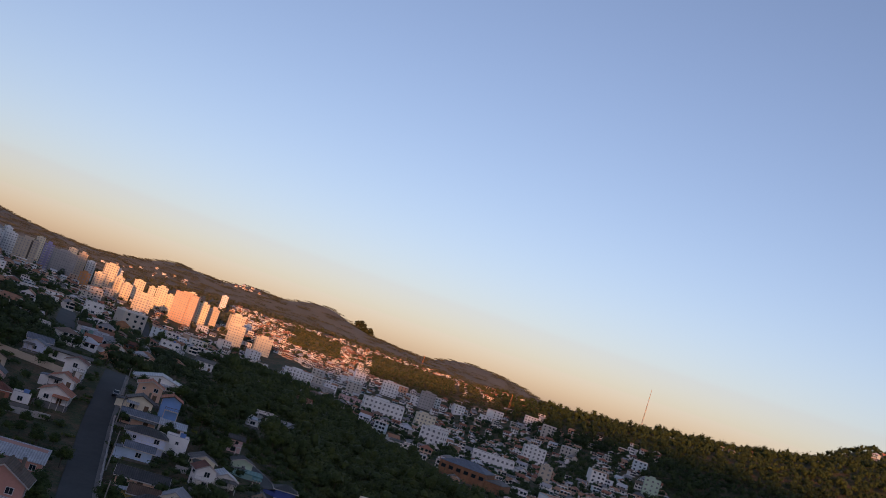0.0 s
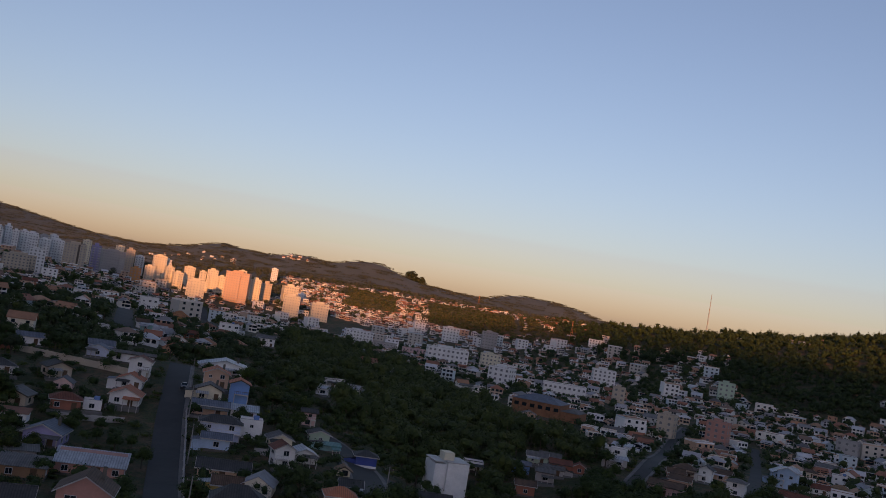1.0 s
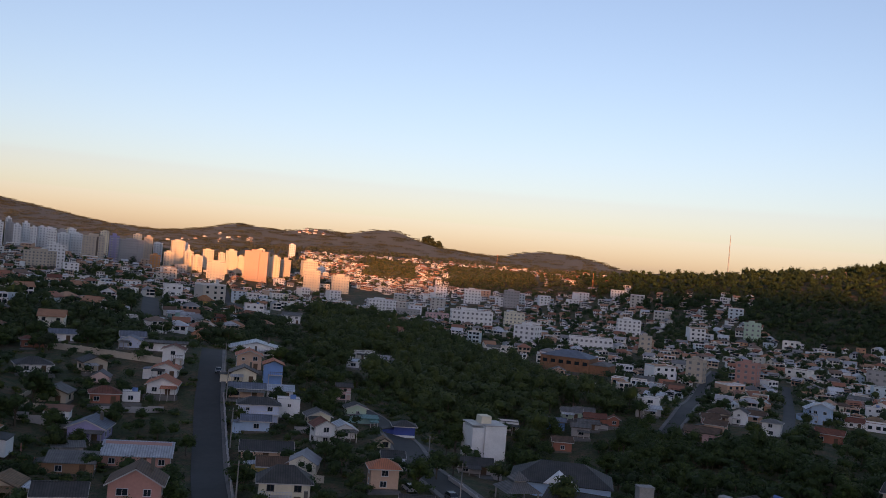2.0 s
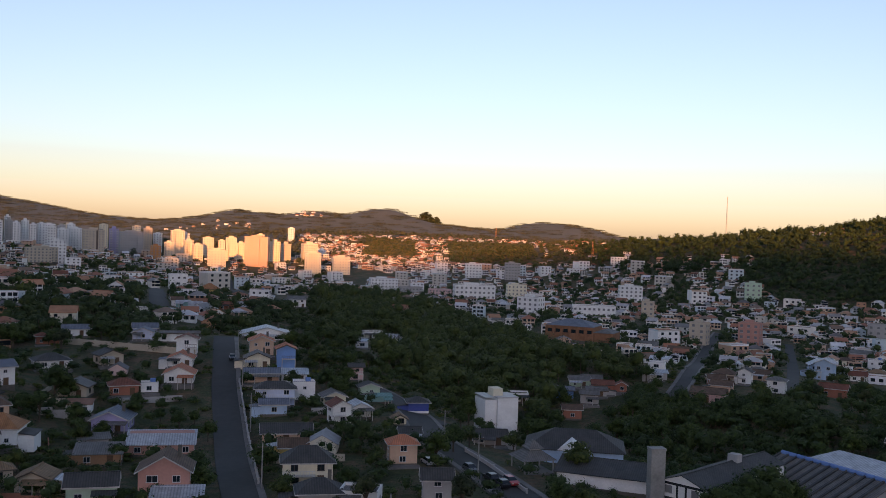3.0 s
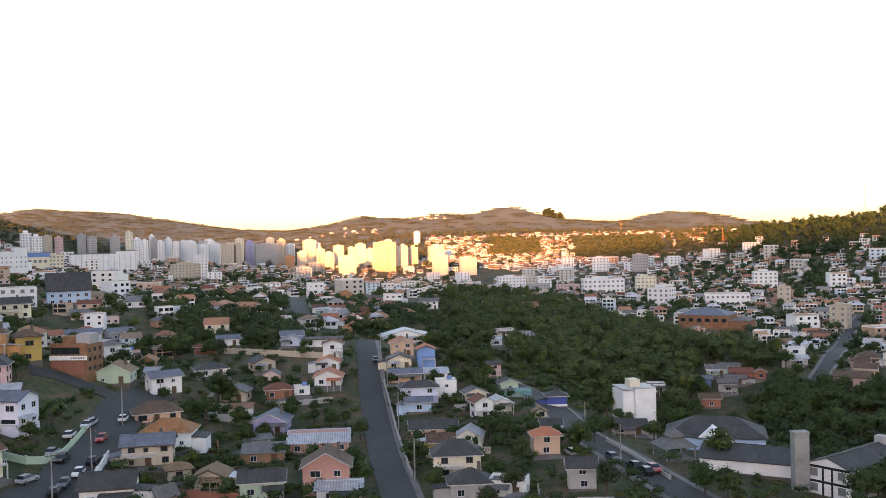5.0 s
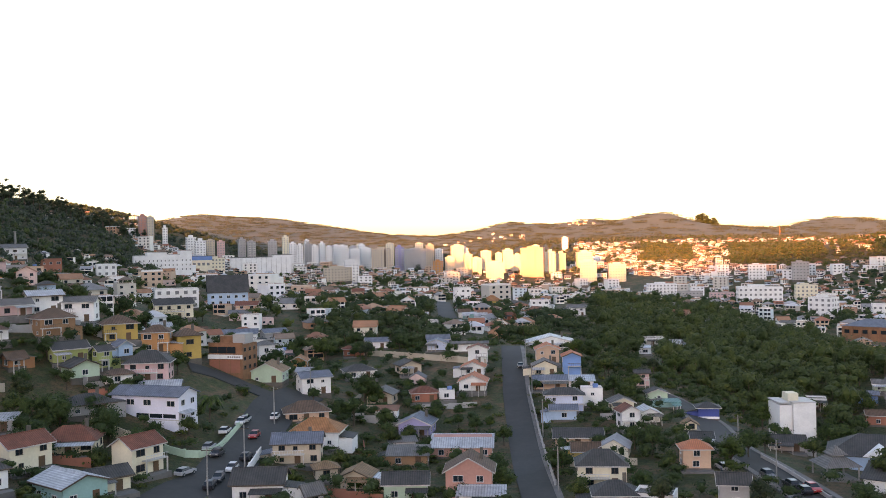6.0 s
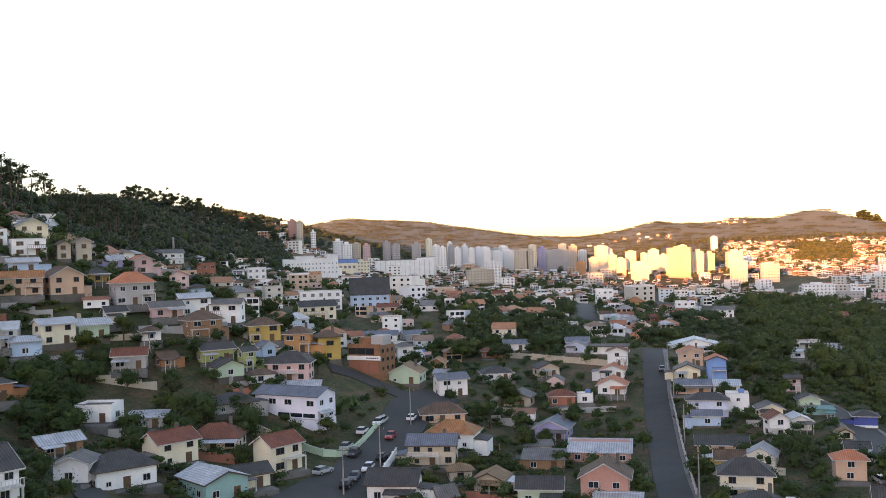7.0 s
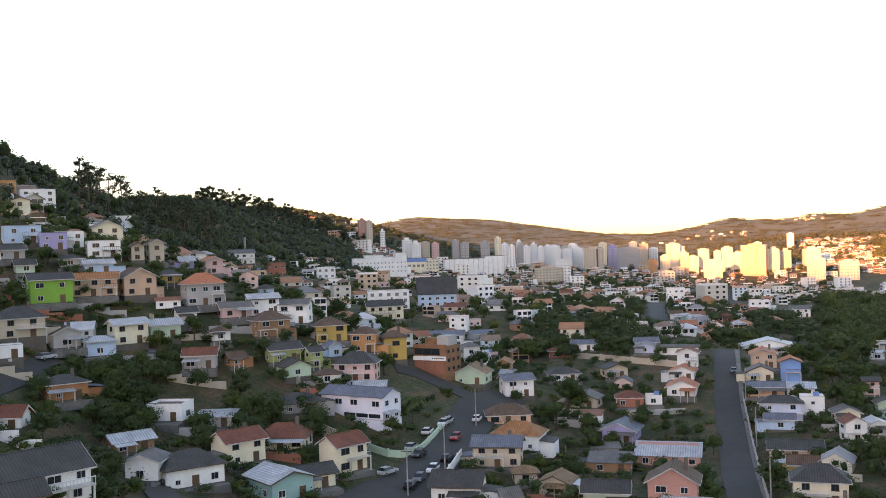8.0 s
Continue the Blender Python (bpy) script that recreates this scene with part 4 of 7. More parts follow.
house(-97.2, 539.1, -2, 10.4, 7.5, 2.6, "g", 1.8, "white", "white", 1)
house(-193.3, 1005.9, 7, 16.0, 9.6, 2.6, "g", 1.9, "white", "red", 1)
house(-167.2, 1024.4, 0, 16.0, 9.6, 5.0, "f", 0.0, "cream", "grey", 2)
house(-311.5, 977.0, 6, 14.0, 8.4, 2.6, "g", 1.9, "cream", "grey", 1)
house(-317.8, 942.8, 32, 12.5, 7.5, 2.6, "g", 1.8, "white", "grey", 1)
house(-346.5, 833.3, 10, 12.3, 7.4, 2.6, "h", 1.8, "white", "brown", 1)
house(-181.3, 468.2, 28, 6.0, 4.3, 5.0, "g", 1.2, "brick_red", "red", 2)
house(-323.3, 891.1, 7, 12.9, 7.7, 2.6, "e", 1.8, "white", "grey", 1)
house(-307.2, 890.5, 13, 12.8, 7.7, 2.6, "h", 1.8, "cream", "brown", 1)
house(-359.6, 815.6, 33, 11.7, 8.4, 2.6, "g", 1.9, "white", "blue_grey", 1)
house(-104.3, 946.9, -3, 14.0, 8.4, 2.6, "g", 1.9, "white", "grey", 1)
house(-57.8, 950.3, -5, 16.0, 9.6, 5.0, "f", 0.0, "white", "grey", 2)

# panes lightened: reflected sky and softening by distance are put into the base colour
M_GLASS_SOFT = plain("sky_toned_window_glass", (0.19, 0.195, 0.20), 0.35, spread=0.2)
M_GLASS_FAR = plain("far_sky_toned_glass", (0.29, 0.29, 0.30), 0.4, spread=0.2)
M_TYRE = plain("tyre_rubber", (0.02, 0.02, 0.02), 0.9)

# ---- larger buildings with flat roofs ----
g = Mesher()
g.box(-0.7, 0.7, -0.05, 0.02, 0, 1.3)
g.box(-0.8, 0.8, -0.14, 0.0, -0.12, 0, 1)
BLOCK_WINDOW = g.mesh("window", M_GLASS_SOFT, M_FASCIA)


def window_grid(e, w, d, h, storeys, every=3.0):
    top = h / storeys
    for st in range(storeys):
        for length, rz, px, py in ((w, 0, 0, -d / 2), (d, -90, -w / 2, 0), (d, 90, w / 2, 0)):
            n = max(1, int(length / every))
            for k in range(n):
                u = (k + 0.5) / n * length - length / 2
                part("window", BLOCK_WINDOW, e, "", pose(px, py, st * top + top * 0.32, 0, 0, rz) @ pose(u, 0, 0))


def block(x, y, turn, w, d, h, wall, storeys, label=""):
    z = ground_at(x, y)
    e = thing("apartment_block", x, y, z, turn, label or f"{wall.replace('_', ' ')} plastered block of {storeys} floors with a flat roof", "building")
    B, R, P = walls_and_roof(w, d, h, "f", 0, wall, "grey", 4.0)
    part("wall", B.mesh("wall", WALL[wall]), e)
    part("roof", R.mesh("roof", M_CONCRETE), e)
    part("plinth", P.mesh("plinth", M_PLINTH), e)
    window_grid(e, w, d, h, storeys)
    if storeys > 3:
        t = Mesher()
        t.box(-w * 0.25, w * 0.12, -d * 0.15, d * 0.25, h - 0.06, h + 1.8)
        part("roof_tank", t.mesh("roof_tank", WALL[wall]), e)
    TAKEN.append((x, y, 0.5 * math.hypot(w, d)))
    return e


block(-53, 931, 12, 26.6, 16.0, 17.6, "white", 6)
block(-29, 940, 7, 25.9, 15.5, 9.4, "grey", 3)
block(28, 695, 6, 29.3, 14.6, 13.1, "white", 4)
block(2, 934, 5, 22.1, 13.2, 8.8, "pink", 3)
block(72, 870, 6, 17.5, 10.5, 16.0, "cream", 5)
block(61, 601, -30, 14.4, 10.1, 11.3, "white", 4)
block(103, 617, -4, 27.1, 10.8, 7.3, "white", 2)
block(148, 728, -3, 16.9, 11.8, 14.0, "white", 5)
block(137, 613, -7, 7.7, 5.4, 12.2, "beige", 4)
block(143, 511, -33, 8.9, 7.1, 11.9, "beige", 4)
block(166, 498, -33, 10.8, 7.5, 14.2, "salmon", 5)
block(236, 712, -13, 11.7, 8.2, 13.3, "mint", 4)
block(261, 559, -33, 11.8, 9.5, 9.4, "grey", 3)
block(38, 1057, 3, 17.6, 14.0, 15.6, "white", 5)
block(-372, 905, 28, 19.7, 13.8, 13.9, "beige", 5)
block(79, 1027, 1, 16.0, 12.8, 18.2, "grey", 6)
block(187, 998, -5, 15.0, 9.7, 8.0, "white", 3)
block(-205, 332, 37, 16.8, 8.4, 7.7, "white", 3)
block(-375, 894, 28, 22.8, 16.0, 13.8, "beige", 5)
block(-363, 909, 27, 14.7, 11.8, 22.1, "white", 7)
block(-460, 806, 35, 15.6, 11.0, 13.2, "cream", 4)
block(-316, 440, 41, 10.4, 7.3, 6.5, "white", 2)

# white mill with plain bays, and a low hall with a blue band
e = thing("mill_building", -424, 660, ground_at(-424, 660) - 2, 38, "white mill building of plain tall bays with few windows", "building")
for a, b2, y0, top in ((-22, -12, -8, 17.0), (-12, 3, -10, 19.5), (3, 13, -9, 17.5), (13, 22, -10, 20.5)):
    m = Mesher()
    m.box(a, b2, y0, 9, -8, top)
    part("wall", m.mesh("wall", WALL["white"]), e)
    m = Mesher()
    m.box(a + 0.1, b2 - 0.1, y0 - 0.2, 9.2, top, top + 0.5)
    part("parapet", m.mesh("parapet", M_FASCIA), e)
    for u in range(int(b2 - a) // 3):
        for v in (5.5, 9.0, 12.5):
            m = Mesher()
            m.box(a + 1.2 + 3 * u, a + 2.0 + 3 * u, y0 - 0.06, y0, v, v + 1.3)
            part("window", m.mesh("window", M_GLASS_SOFT), e)
TAKEN.append((-424, 660, 22))
e = thing("factory_hall", -474, 790, ground_at(-474, 790) - 1, 34, "low pale hall with a wide blue band under its roof", "building")
for nm, z0, z1, o, mt in (("wall", -6, 8.5, 0, WALL["cream"]), ("wall_band", 8.5, 12.0, 0.3, WALL["blue"]), ("roof", 12.0, 12.5, 0.5, ROOF["blue_grey"])):
    m = Mesher()
    m.box(-16 - o, 16 + o, -9 - o, 9 + o, z0, z1)
    part(nm, m.mesh(nm, mt), e)
for k in range(7):
    m = Mesher()
    m.box(-14 + 4.2 * k, -11.5 + 4.2 * k, -9.08, -9, 3.5, 6.0)
    part("window", m.mesh("window", M_GLASS_SOFT), e)
TAKEN.append((-474, 790, 18))

# blank white warehouse with thin piers and a low roof
e = thing("warehouse", -452, 882, ground_at(-452, 882) - 1, 30, "long blank white warehouse hall with thin piers", "building")
for a, b2, top in ((-31, 12, 16.5), (12.02, 31, 18.5)):
    m = Mesher()
    m.box(a, b2, -14, 14, -8, top)
    part("wall", m.mesh("wall", WALL["white"]), e)
    m = Mesher()
    m.box(a - 0.3, b2 + 0.3 - 0.62 * (a < 0), -14.3, 14.3, top, top + 0.5)
    part("roof", m.mesh("roof", ROOF["grey"]), e, "grey sheet roof with a flat pitch")
for k in range(13):
    m = Mesher()
    m.box(-30.5 + 5 * k, -30.0 + 5 * k, -14.35, -14, -6, 16.3)
    part("pier", m.mesh("pier", M_FASCIA), e)
TAKEN.append((-452, 882, 30))

# the white four-storey block with a stair tower, near the bend of the street
wx, wy = 19.2, 237.2
wz = ground_at(wx, wy + 5) - 0.5
e = thing("apartment_block", wx + 1, wy + 5, wz, 18, "white four-storey block with blank walls and a cream stair tower", "building")
m = Mesher()
m.box(-4.4, -1.8, -4.0, 3.4, -4, 9.6)
m.box(-1.8, -1.2, -3.5, 3.4, -4, 9.6)
m.box(-1.2, 4.2, -4.3, 3.4, -4, 10.0)
part("wall", m.mesh("wall", WALL["white"]), e)
m = Mesher()
m.box(-1.6, 1.0, -1.8, 1.8, 9.4, 12.0)
part("stair_tower", m.mesh("stair_tower", WALL["cream"]), e, "cream stair tower on the roof")
m = Mesher()
for a, b2, y0 in ((-4.5, -1.8, -4.1), (-1.3, 4.3, -4.4)):
    m.box(a, b2, y0, 3.5, 10.0, 10.25)
part("parapet", m.mesh("parapet", M_FASCIA), e)
for k in range(3):
    for u in (-2.6, 0.0, 2.4):
        fm, pm = WIN[(0.7, 0.65, 0)]
        wi = part("window", fm, e, "", pose(4.2, u, 1.6 + 2.8 * k, 0, 0, 90))
        part("pane", pm, wi)
TAKEN.append((wx, wy + 5, 7))

# long lilac-white house of two floors with a ribbon of windows
e = thing("house", -108.1, 169.4, ground_at(-108.1, 169.4) - 0.6, -2, "long lilac-white two-storey house with a blue-grey gabled roof", "house")
B, R, P = walls_and_roof(16.0, 6.6, 5.5, "g", 1.3, "", "", 3)
M_PALE = plain("plaster_pale_lilac", (0.72, 0.73, 0.82), 0.85, spread=0.12, relief=0.01)
for me, nm, mt in ((B, "wall", M_PALE), (R, "roof", ROOF["blue_grey"]), (P, "plinth", M_PALE)):
    part(nm, me.mesh(nm, mt), e)
for k in range(3):
    m = Mesher()
    m.box(-2.0 + 3.2 * k, 0.9 + 3.2 * k, -3.36, -3.28, 1.0, 1.8)
    part("window", m.mesh("window", M_GLASS), e, "long dark ribbon window")
m = Mesher()
m.box(-2.4, 8.0, -3.5, -3.3, 0.55, 0.75)
part("wall_band", m.mesh("wall_band", M_FASCIA), e)
for u, v in ((-6.6, 3.4), (-3.4, 3.5), (0.6, 3.5), (6.2, 3.4)):
    wi = part("window", WIN[(1.7, 1.05, 0)][0], e, "", pose(u, -3.3, v))
    part("pane", WIN[(1.7, 1.05, 0)][1], wi)
for u in (-1.8, 1.6):
    for v in (0.9, 3.5):
        wi = part("window", WIN[(1.1, 1.0, 0)][0], e, "", pose(8.0, u, v, 0, 0, 90))
        part("pane", WIN[(1.1, 1.0, 0)][1], wi)
m = Mesher()
m.slab([(8.0, -3.6, 2.4), (9.6, -3.6, 2.0), (9.6, 1.0, 2.0), (8.0, 1.0, 2.4)], 0.1)
part("awning", m.mesh("awning", ROOF["white"]), e, "white sheet awning")
m = Mesher()
m.box(-10.2, -8.0, -3.0, 1.5, 2.5, 2.7)
bal = part("balcony", m.mesh("balcony", M_FASCIA), e, "side balcony")
m = Mesher()
for k in range(10):
    m.box(-10.2 + 0.24 * k, -10.14 + 0.24 * k, -3.0, -2.94, 2.7, 3.5)
m.box(-10.2, -8.0, -3.02, -2.92, 3.5, 3.6)
part("railing", m.mesh("railing", M_FRAME_D), bal, "dark balcony railing")
TAKEN.append((-108.1, 169.4, 7.5))

# brick shop building with a white sign band and black glazing
bx, by = -114.3, 210.4
e = thing("shop_building", bx - 1, by + 5, ground_at(bx, by), 0, "orange brick three-storey shop building with a white sign band", "building")
M_BRICK = plain("orange_brick", (0.36, 0.16, 0.085), 0.9, coarse=0.5, fine=5.0, spread=0.4, relief=0.02)
m = Mesher()
m.box(-5.5, 5.5, -4.5, 4.5, -3, 8.4)
part("wall", m.mesh("wall", M_BRICK), e)
m = Mesher()
m.box(-5.6, 5.6, -4.6, -4.3, 8.4, 9.0)
part("parapet", m.mesh("parapet", M_BRICK), e)
for k in range(3):
    m = Mesher()
    m.box(-5.3 + 2.9 * k, -2.5 + 2.9 * k, -4.58, -4.5, 5.9, 7.8)
    part("glazing", m.mesh("glazing", M_GLASS), e, "black ribbon glazing")
m = Mesher()
m.box(-5.5, 5.5, -5.1, -4.5, 4.3, 5.5)
part("sign_band", m.mesh("sign_band", WALL["white"]), e, "white sign band")
m = Mesher()
for k in range(6):
    m.box(1.0 + 0.7 * k, 1.5 + 0.7 * k, -5.13, -5.1, 4.75, 5.1)
part("sign_lettering", m.mesh("sign_lettering", M_FRAME_D), e, "dark bars of unreadable lettering")
for k in range(3):
    m = Mesher()
    m.box(-5.2 + 3.4 * k, -2.1 + 3.4 * k, -4.58, -4.5, 0.2, 3.9)
    part("shop_door", m.mesh("shop_door", WALL["brick_red"]), e, "red roller shutter")
for k in range(3):
    for st in range(3):
        fm, pm = WIN[(1.1, 1.0, 1)]
        wi = part("window", fm, e, "", pose(5.5, -3 + 2.9 * k, 1.2 + 2.6 * st, 0, 0, 90))
        part("pane", pm, wi)
m = Mesher()
m.box(0.5, 4.6, -1.0, 4.0, 8.2, 11.2)
part("roof_room", m.mesh("roof_room", WALL["grey"]), e, "grey rooftop room")
m = Mesher()
m.box(-4.5, 0.0, 0.5, 4.0, 8.2, 10.4)
part("roof_room", m.mesh("roof_room", M_BRICK), e, "brick rooftop room")
e.scale = (0.86, 0.86, 0.86)
TAKEN.append((bx - 1, by + 5, 8))

# white hall like a chapel under a steep dark roof
cx, cy = -190.4, 346.2
e = thing("chapel", cx - 3, cy + 6, ground_at(cx, cy) + 2.6, 32, "white hall with tall windows under a steep dark slate roof", "building")
B, R, P = walls_and_roof(16, 14, 5.5, "g", 6.5, "white", "slate", 4)
part("wall", B.mesh("wall", WALL["sky_blue"]), e)
part("roof", R.mesh("roof", ROOF["slate"]), e)
part("plinth", P.mesh("plinth", M_PLINTH), e)
for k in range(5):
    fm, pm = WIN[(1.1, 1.0, 0)]
    for st in (0.6, 2.9):
        wi = part("window", fm, e, "", pose(-6.2 + 3.1 * k, -7.0, st))
        part("pane", pm, wi)
        wi = part("window", fm, e, "", pose(8.0, -5 + 2.5 * k, st, 0, 0, 90))
        part("pane", pm, wi)
TAKEN.append((cx - 3, cy + 6, 11))

# brick works hall with a low hipped grey roof and a lower part beside it
hx, hy = 75.7, 478.3
e = thing("factory_hall", hx + 0.5, hy + 10, ground_at(hx, hy) + 2.0, -24, "orange brick works hall with a low hipped grey roof", "building")
e.scale = (0.82, 0.82, 0.85)
B, R, P = walls_and_roof(30, 22, 8.5, "h", 3.6, "", "", 4, 0.3)
for me, nm, mt in ((B, "wall", M_BRICK), (R, "roof", ROOF["blue_grey"]), (P, "plinth", M_PLINTH)):
    part(nm, me.mesh(nm, mt), e, "", pose(-4, 0, 0))
for k in range(6):
    m = Mesher()
    m.box(-17.5 + 5.0 * k, -14.7 + 5.0 * k, -11.06, -11, 4.5, 6.5)
    part("window", m.mesh("window", M_GLASS), e)
    m = Mesher()
    m.box(-19.0 + 5.0 * k, -18.6 + 5.0 * k, -11.2, -11, 0, 8.5)
    part("pilaster", m.mesh("pilaster", M_BRICK), e)
B, R, P = walls_and_roof(12, 18, 5.5, "h", 2.0, "", "", 4, 0.3)
for me, nm, mt in ((B, "annex", M_BRICK), (R, "annex_roof", ROOF["grey"])):
    part(nm, me.mesh(nm, mt), e, "", pose(17.02, -1, 0))
TAKEN.append((hx + 3, hy + 12, 20))

# school: three-storey end block, long slate roof, ribbed hall roof, concrete pillar
sx, sy = 51.4, 165.7
sz = ground_at(sx, sy) - 2.6
e = thing("school_building", sx, sy, sz, 45, "long white school building with dark slate roof and banded end wall", "building")
B, R, P = walls_and_roof(30, 8.4, 7.8, "g", 1.5, "white", "slate", 5, 0.3)
for me, nm, mt in ((B, "wall", WALL["white"]), (R, "roof", ROOF["slate"]), (P, "plinth", M_PLINTH)):
    part(nm, me.mesh(nm, mt), e, "", pose(15, 4.2, 0))
for st in range(3):
    for u in (1.6, 6.8):
        part("window", BLOCK_WINDOW, e, "", pose(0, u, 0.7 + 2.6 * st, 0, 0, -90))
    m = Mesher()
    m.box(-0.12, 0.0, 0.05, 8.35, 2.2 + 2.6 * st, 2.6 + 2.6 * st)
    part("floor_band", m.mesh("floor_band", M_TYRE), e, "dark floor band")
    for k in range(9):
        part("window", BLOCK_WINDOW, e, "", pose(2.0 + 3.2 * k, 0, 0.8 + 2.6 * st))
m = Mesher()
m.box(-0.16, 0.0, 3.2, 3.5, 0, 7.8)
m.box(-0.16, 0.0, 4.9, 5.2, 0, 7.8)
part("pilaster", m.mesh("pilaster", M_TYRE), e, "dark stair strip")
m = Mesher()
m.box(17.5, 19.3, 3.2, 5.2, 8.6, 10.6)
part("roof_tank", m.mesh("roof_tank", WALL["grey"]), e)
for k in range(8):
    TAKEN.append((sx + 2.7 * k, sy + 2.6 * k + 3, 6))
kx, ky = 44.5, 171.4
e = thing("concrete_pillar", kx, ky, ground_at(kx, ky), 10, "tall weathered concrete water pillar beside the school", "pillar")
m = Mesher()
m.box(-1.3, 1.3, -1.0, 1.0, -2, 10.2)
m.box(-1.4, 1.4, -1.1, 1.1, 10.2, 10.6)
part("shaft", m.mesh("shaft", M_CONCRETE), e)
qx, qy = 80.9, 184.4
e = thing("sports_hall", qx, qy, ground_at(qx, qy), -62.8, "low hall with a ribbed pale sheet roof under a blue ridge", "building")
m = Mesher()
m.poly([(-13, -15, -3), (13, -15, -3), (13, 0, -3), (-13, 0, -3), (-13, -15, 0.4), (13, -15, 0.4), (13, 0, 6.2), (-13, 0, 6.2)],
       [(0, 1, 5, 4), (1, 2, 6, 5), (2, 3, 7, 6), (3, 0, 4, 7), (4, 5, 6, 7)])
part("wall", m.mesh("wall", WALL["grey"]), e)
for k in range(13):
    m = Mesher()
    a = -13 + 2 * k
    m.slab([(a, -15.5, 0.5), (a + 1.98, -15.5, 0.5), (a + 1.98, 0.2, 6.6), (a, 0.2, 6.6)], 0.15)
    part("roof_sheet", m.mesh("roof_sheet", ROOF["grey"]), e, "pale grey roof sheet")
    m = Mesher()
    m.slab([(a - 0.22, -15.6, 0.85), (a + 0.22, -15.6, 0.85), (a + 0.22, 0.3, 6.95), (a - 0.22, 0.3, 6.95)], 0.3)
    part("roof_rib", m.mesh("roof_rib", ROOF["slate"]), e, "dark roof rib")
    m = Mesher()
    m.tube((a + 0.1, 0.5, 6.9), (a + 1.9, 0.5, 6.9), 0.42, 0.42, 8)
    part("ridge_cap", m.mesh("ridge_cap", WALL["blue"]), e, "blue ridge cap")
m = Mesher()
m.box(-6, 16, 1.2, 12, -3, 6.6)
part("rear_wall", m.mesh("rear_wall", WALL["grey"]), e)
m = Mesher()
m.slab([(-7, 1.0, 7.0), (17, 1.0, 7.0), (15, 7, 8.6), (-4.5, 7, 8.6)], 0.2)
m.slab([(-4.5, 7, 8.6), (15, 7, 8.6), (17, 13, 7.0), (-7, 13, 7.0)], 0.2)
part("rear_roof", m.mesh("rear_roof", ROOF["white"]), e, "pale blue sheet roof")
TAKEN.append((qx, qy, 15))
lx, ly = 32.2, 201.3
e = thing("school_wing", lx + 3, ly + 6, ground_at(lx, ly), -8, "low wing with a broad dark roof and white gable", "building")
B, R, P = walls_and_roof(20, 12, 3.2, "h", 3.4, "grey", "slate", 3)
for me, nm, mt in ((B, "wall", WALL["sky_blue"]), (R, "roof", ROOF["slate"]), (P, "plinth", M_PLINTH)):
    part(nm, me.mesh(nm, mt), e)
m = Mesher()
m.poly([(-3.6, -6.8, 3.2), (3.6, -6.8, 3.2), (-0.6, -6.8, 5.3), (-3.6, -6.2, 3.2), (3.6, -6.2, 3.2), (-0.6, -2.5, 5.3)], [(0, 1, 2), (1, 4, 5, 2), (3, 0, 2, 5)])
part("gable", m.mesh("gable", WALL["white"]), e, "white front gable")
TAKEN.append((lx + 3, ly + 6, 11))
lx, ly = 37.2, 179.9
e = thing("school_wing", lx + 2, ly + 6, ground_at(lx, ly), -20, "low white wing with a flat-pitched dark roof", "building")
B, R, P = walls_and_roof(18, 13, 2.8, "g", 1.6, "white", "slate", 3)
for me, nm, mt in ((B, "wall", WALL["white"]), (R, "roof", ROOF["slate"]), (P, "plinth", M_PLINTH)):
    part(nm, me.mesh(nm, mt), e)
TAKEN.append((lx + 2, ly + 6, 11))

# small pavilion with a two-tier grey roof on posts, and a lawn beside it
kx, ky = 24.5, 189.0
e = thing("pavilion", kx, ky, ground_at(kx, ky) + 0.1, 20, "small open pavilion with a two-tier grey pyramid roof", "pavilion")
for r0, r1, z0, z1 in ((3.6, 1.2, 2.6, 4.2), (1.7, 0.15, 4.5, 6.0)):
    m = Mesher()
    c8 = [(a * r0, b2 * r0, z0) for a, b2 in ((-1, -1), (1, -1), (1, 1), (-1, 1))] + [(a * r1, b2 * r1, z1) for a, b2 in ((-1, -1), (1, -1), (1, 1), (-1, 1))]
    m.poly(c8, [(0, 1, 5, 4), (1, 2, 6, 5), (2, 3, 7, 6), (3, 0, 4, 7), (4, 5, 6, 7), (3, 2, 1, 0)])
    part("roof", m.mesh("roof", ROOF["grey"]), e, "grey pyramid roof tier")
m = Mesher()
m.box(-1.1, 1.1, -1.1, 1.1, 4.1, 4.6)
part("lantern", m.mesh("lantern", M_FASCIA), e)
for a, b2 in ((-1, -1), (1, -1), (1, 1), (-1, 1)):
    m = Mesher()
    m.box(a * 3.0 - 0.12, a * 3.0 + 0.12, b2 * 3.0 - 0.12, b2 * 3.0 + 0.12, -1.5, 2.7)
    part("post", m.mesh("post", M_CONCRETE), e)
m = Mesher()
m.box(-3.3, 3.3, -3.3, 3.3, -1.5, 0.1)
part("floor_slab", m.mesh("floor_slab", M_PAVE), e)
TAKEN.append((kx, ky, 5))

# ---- town towers ----
trng = random.Random(11)


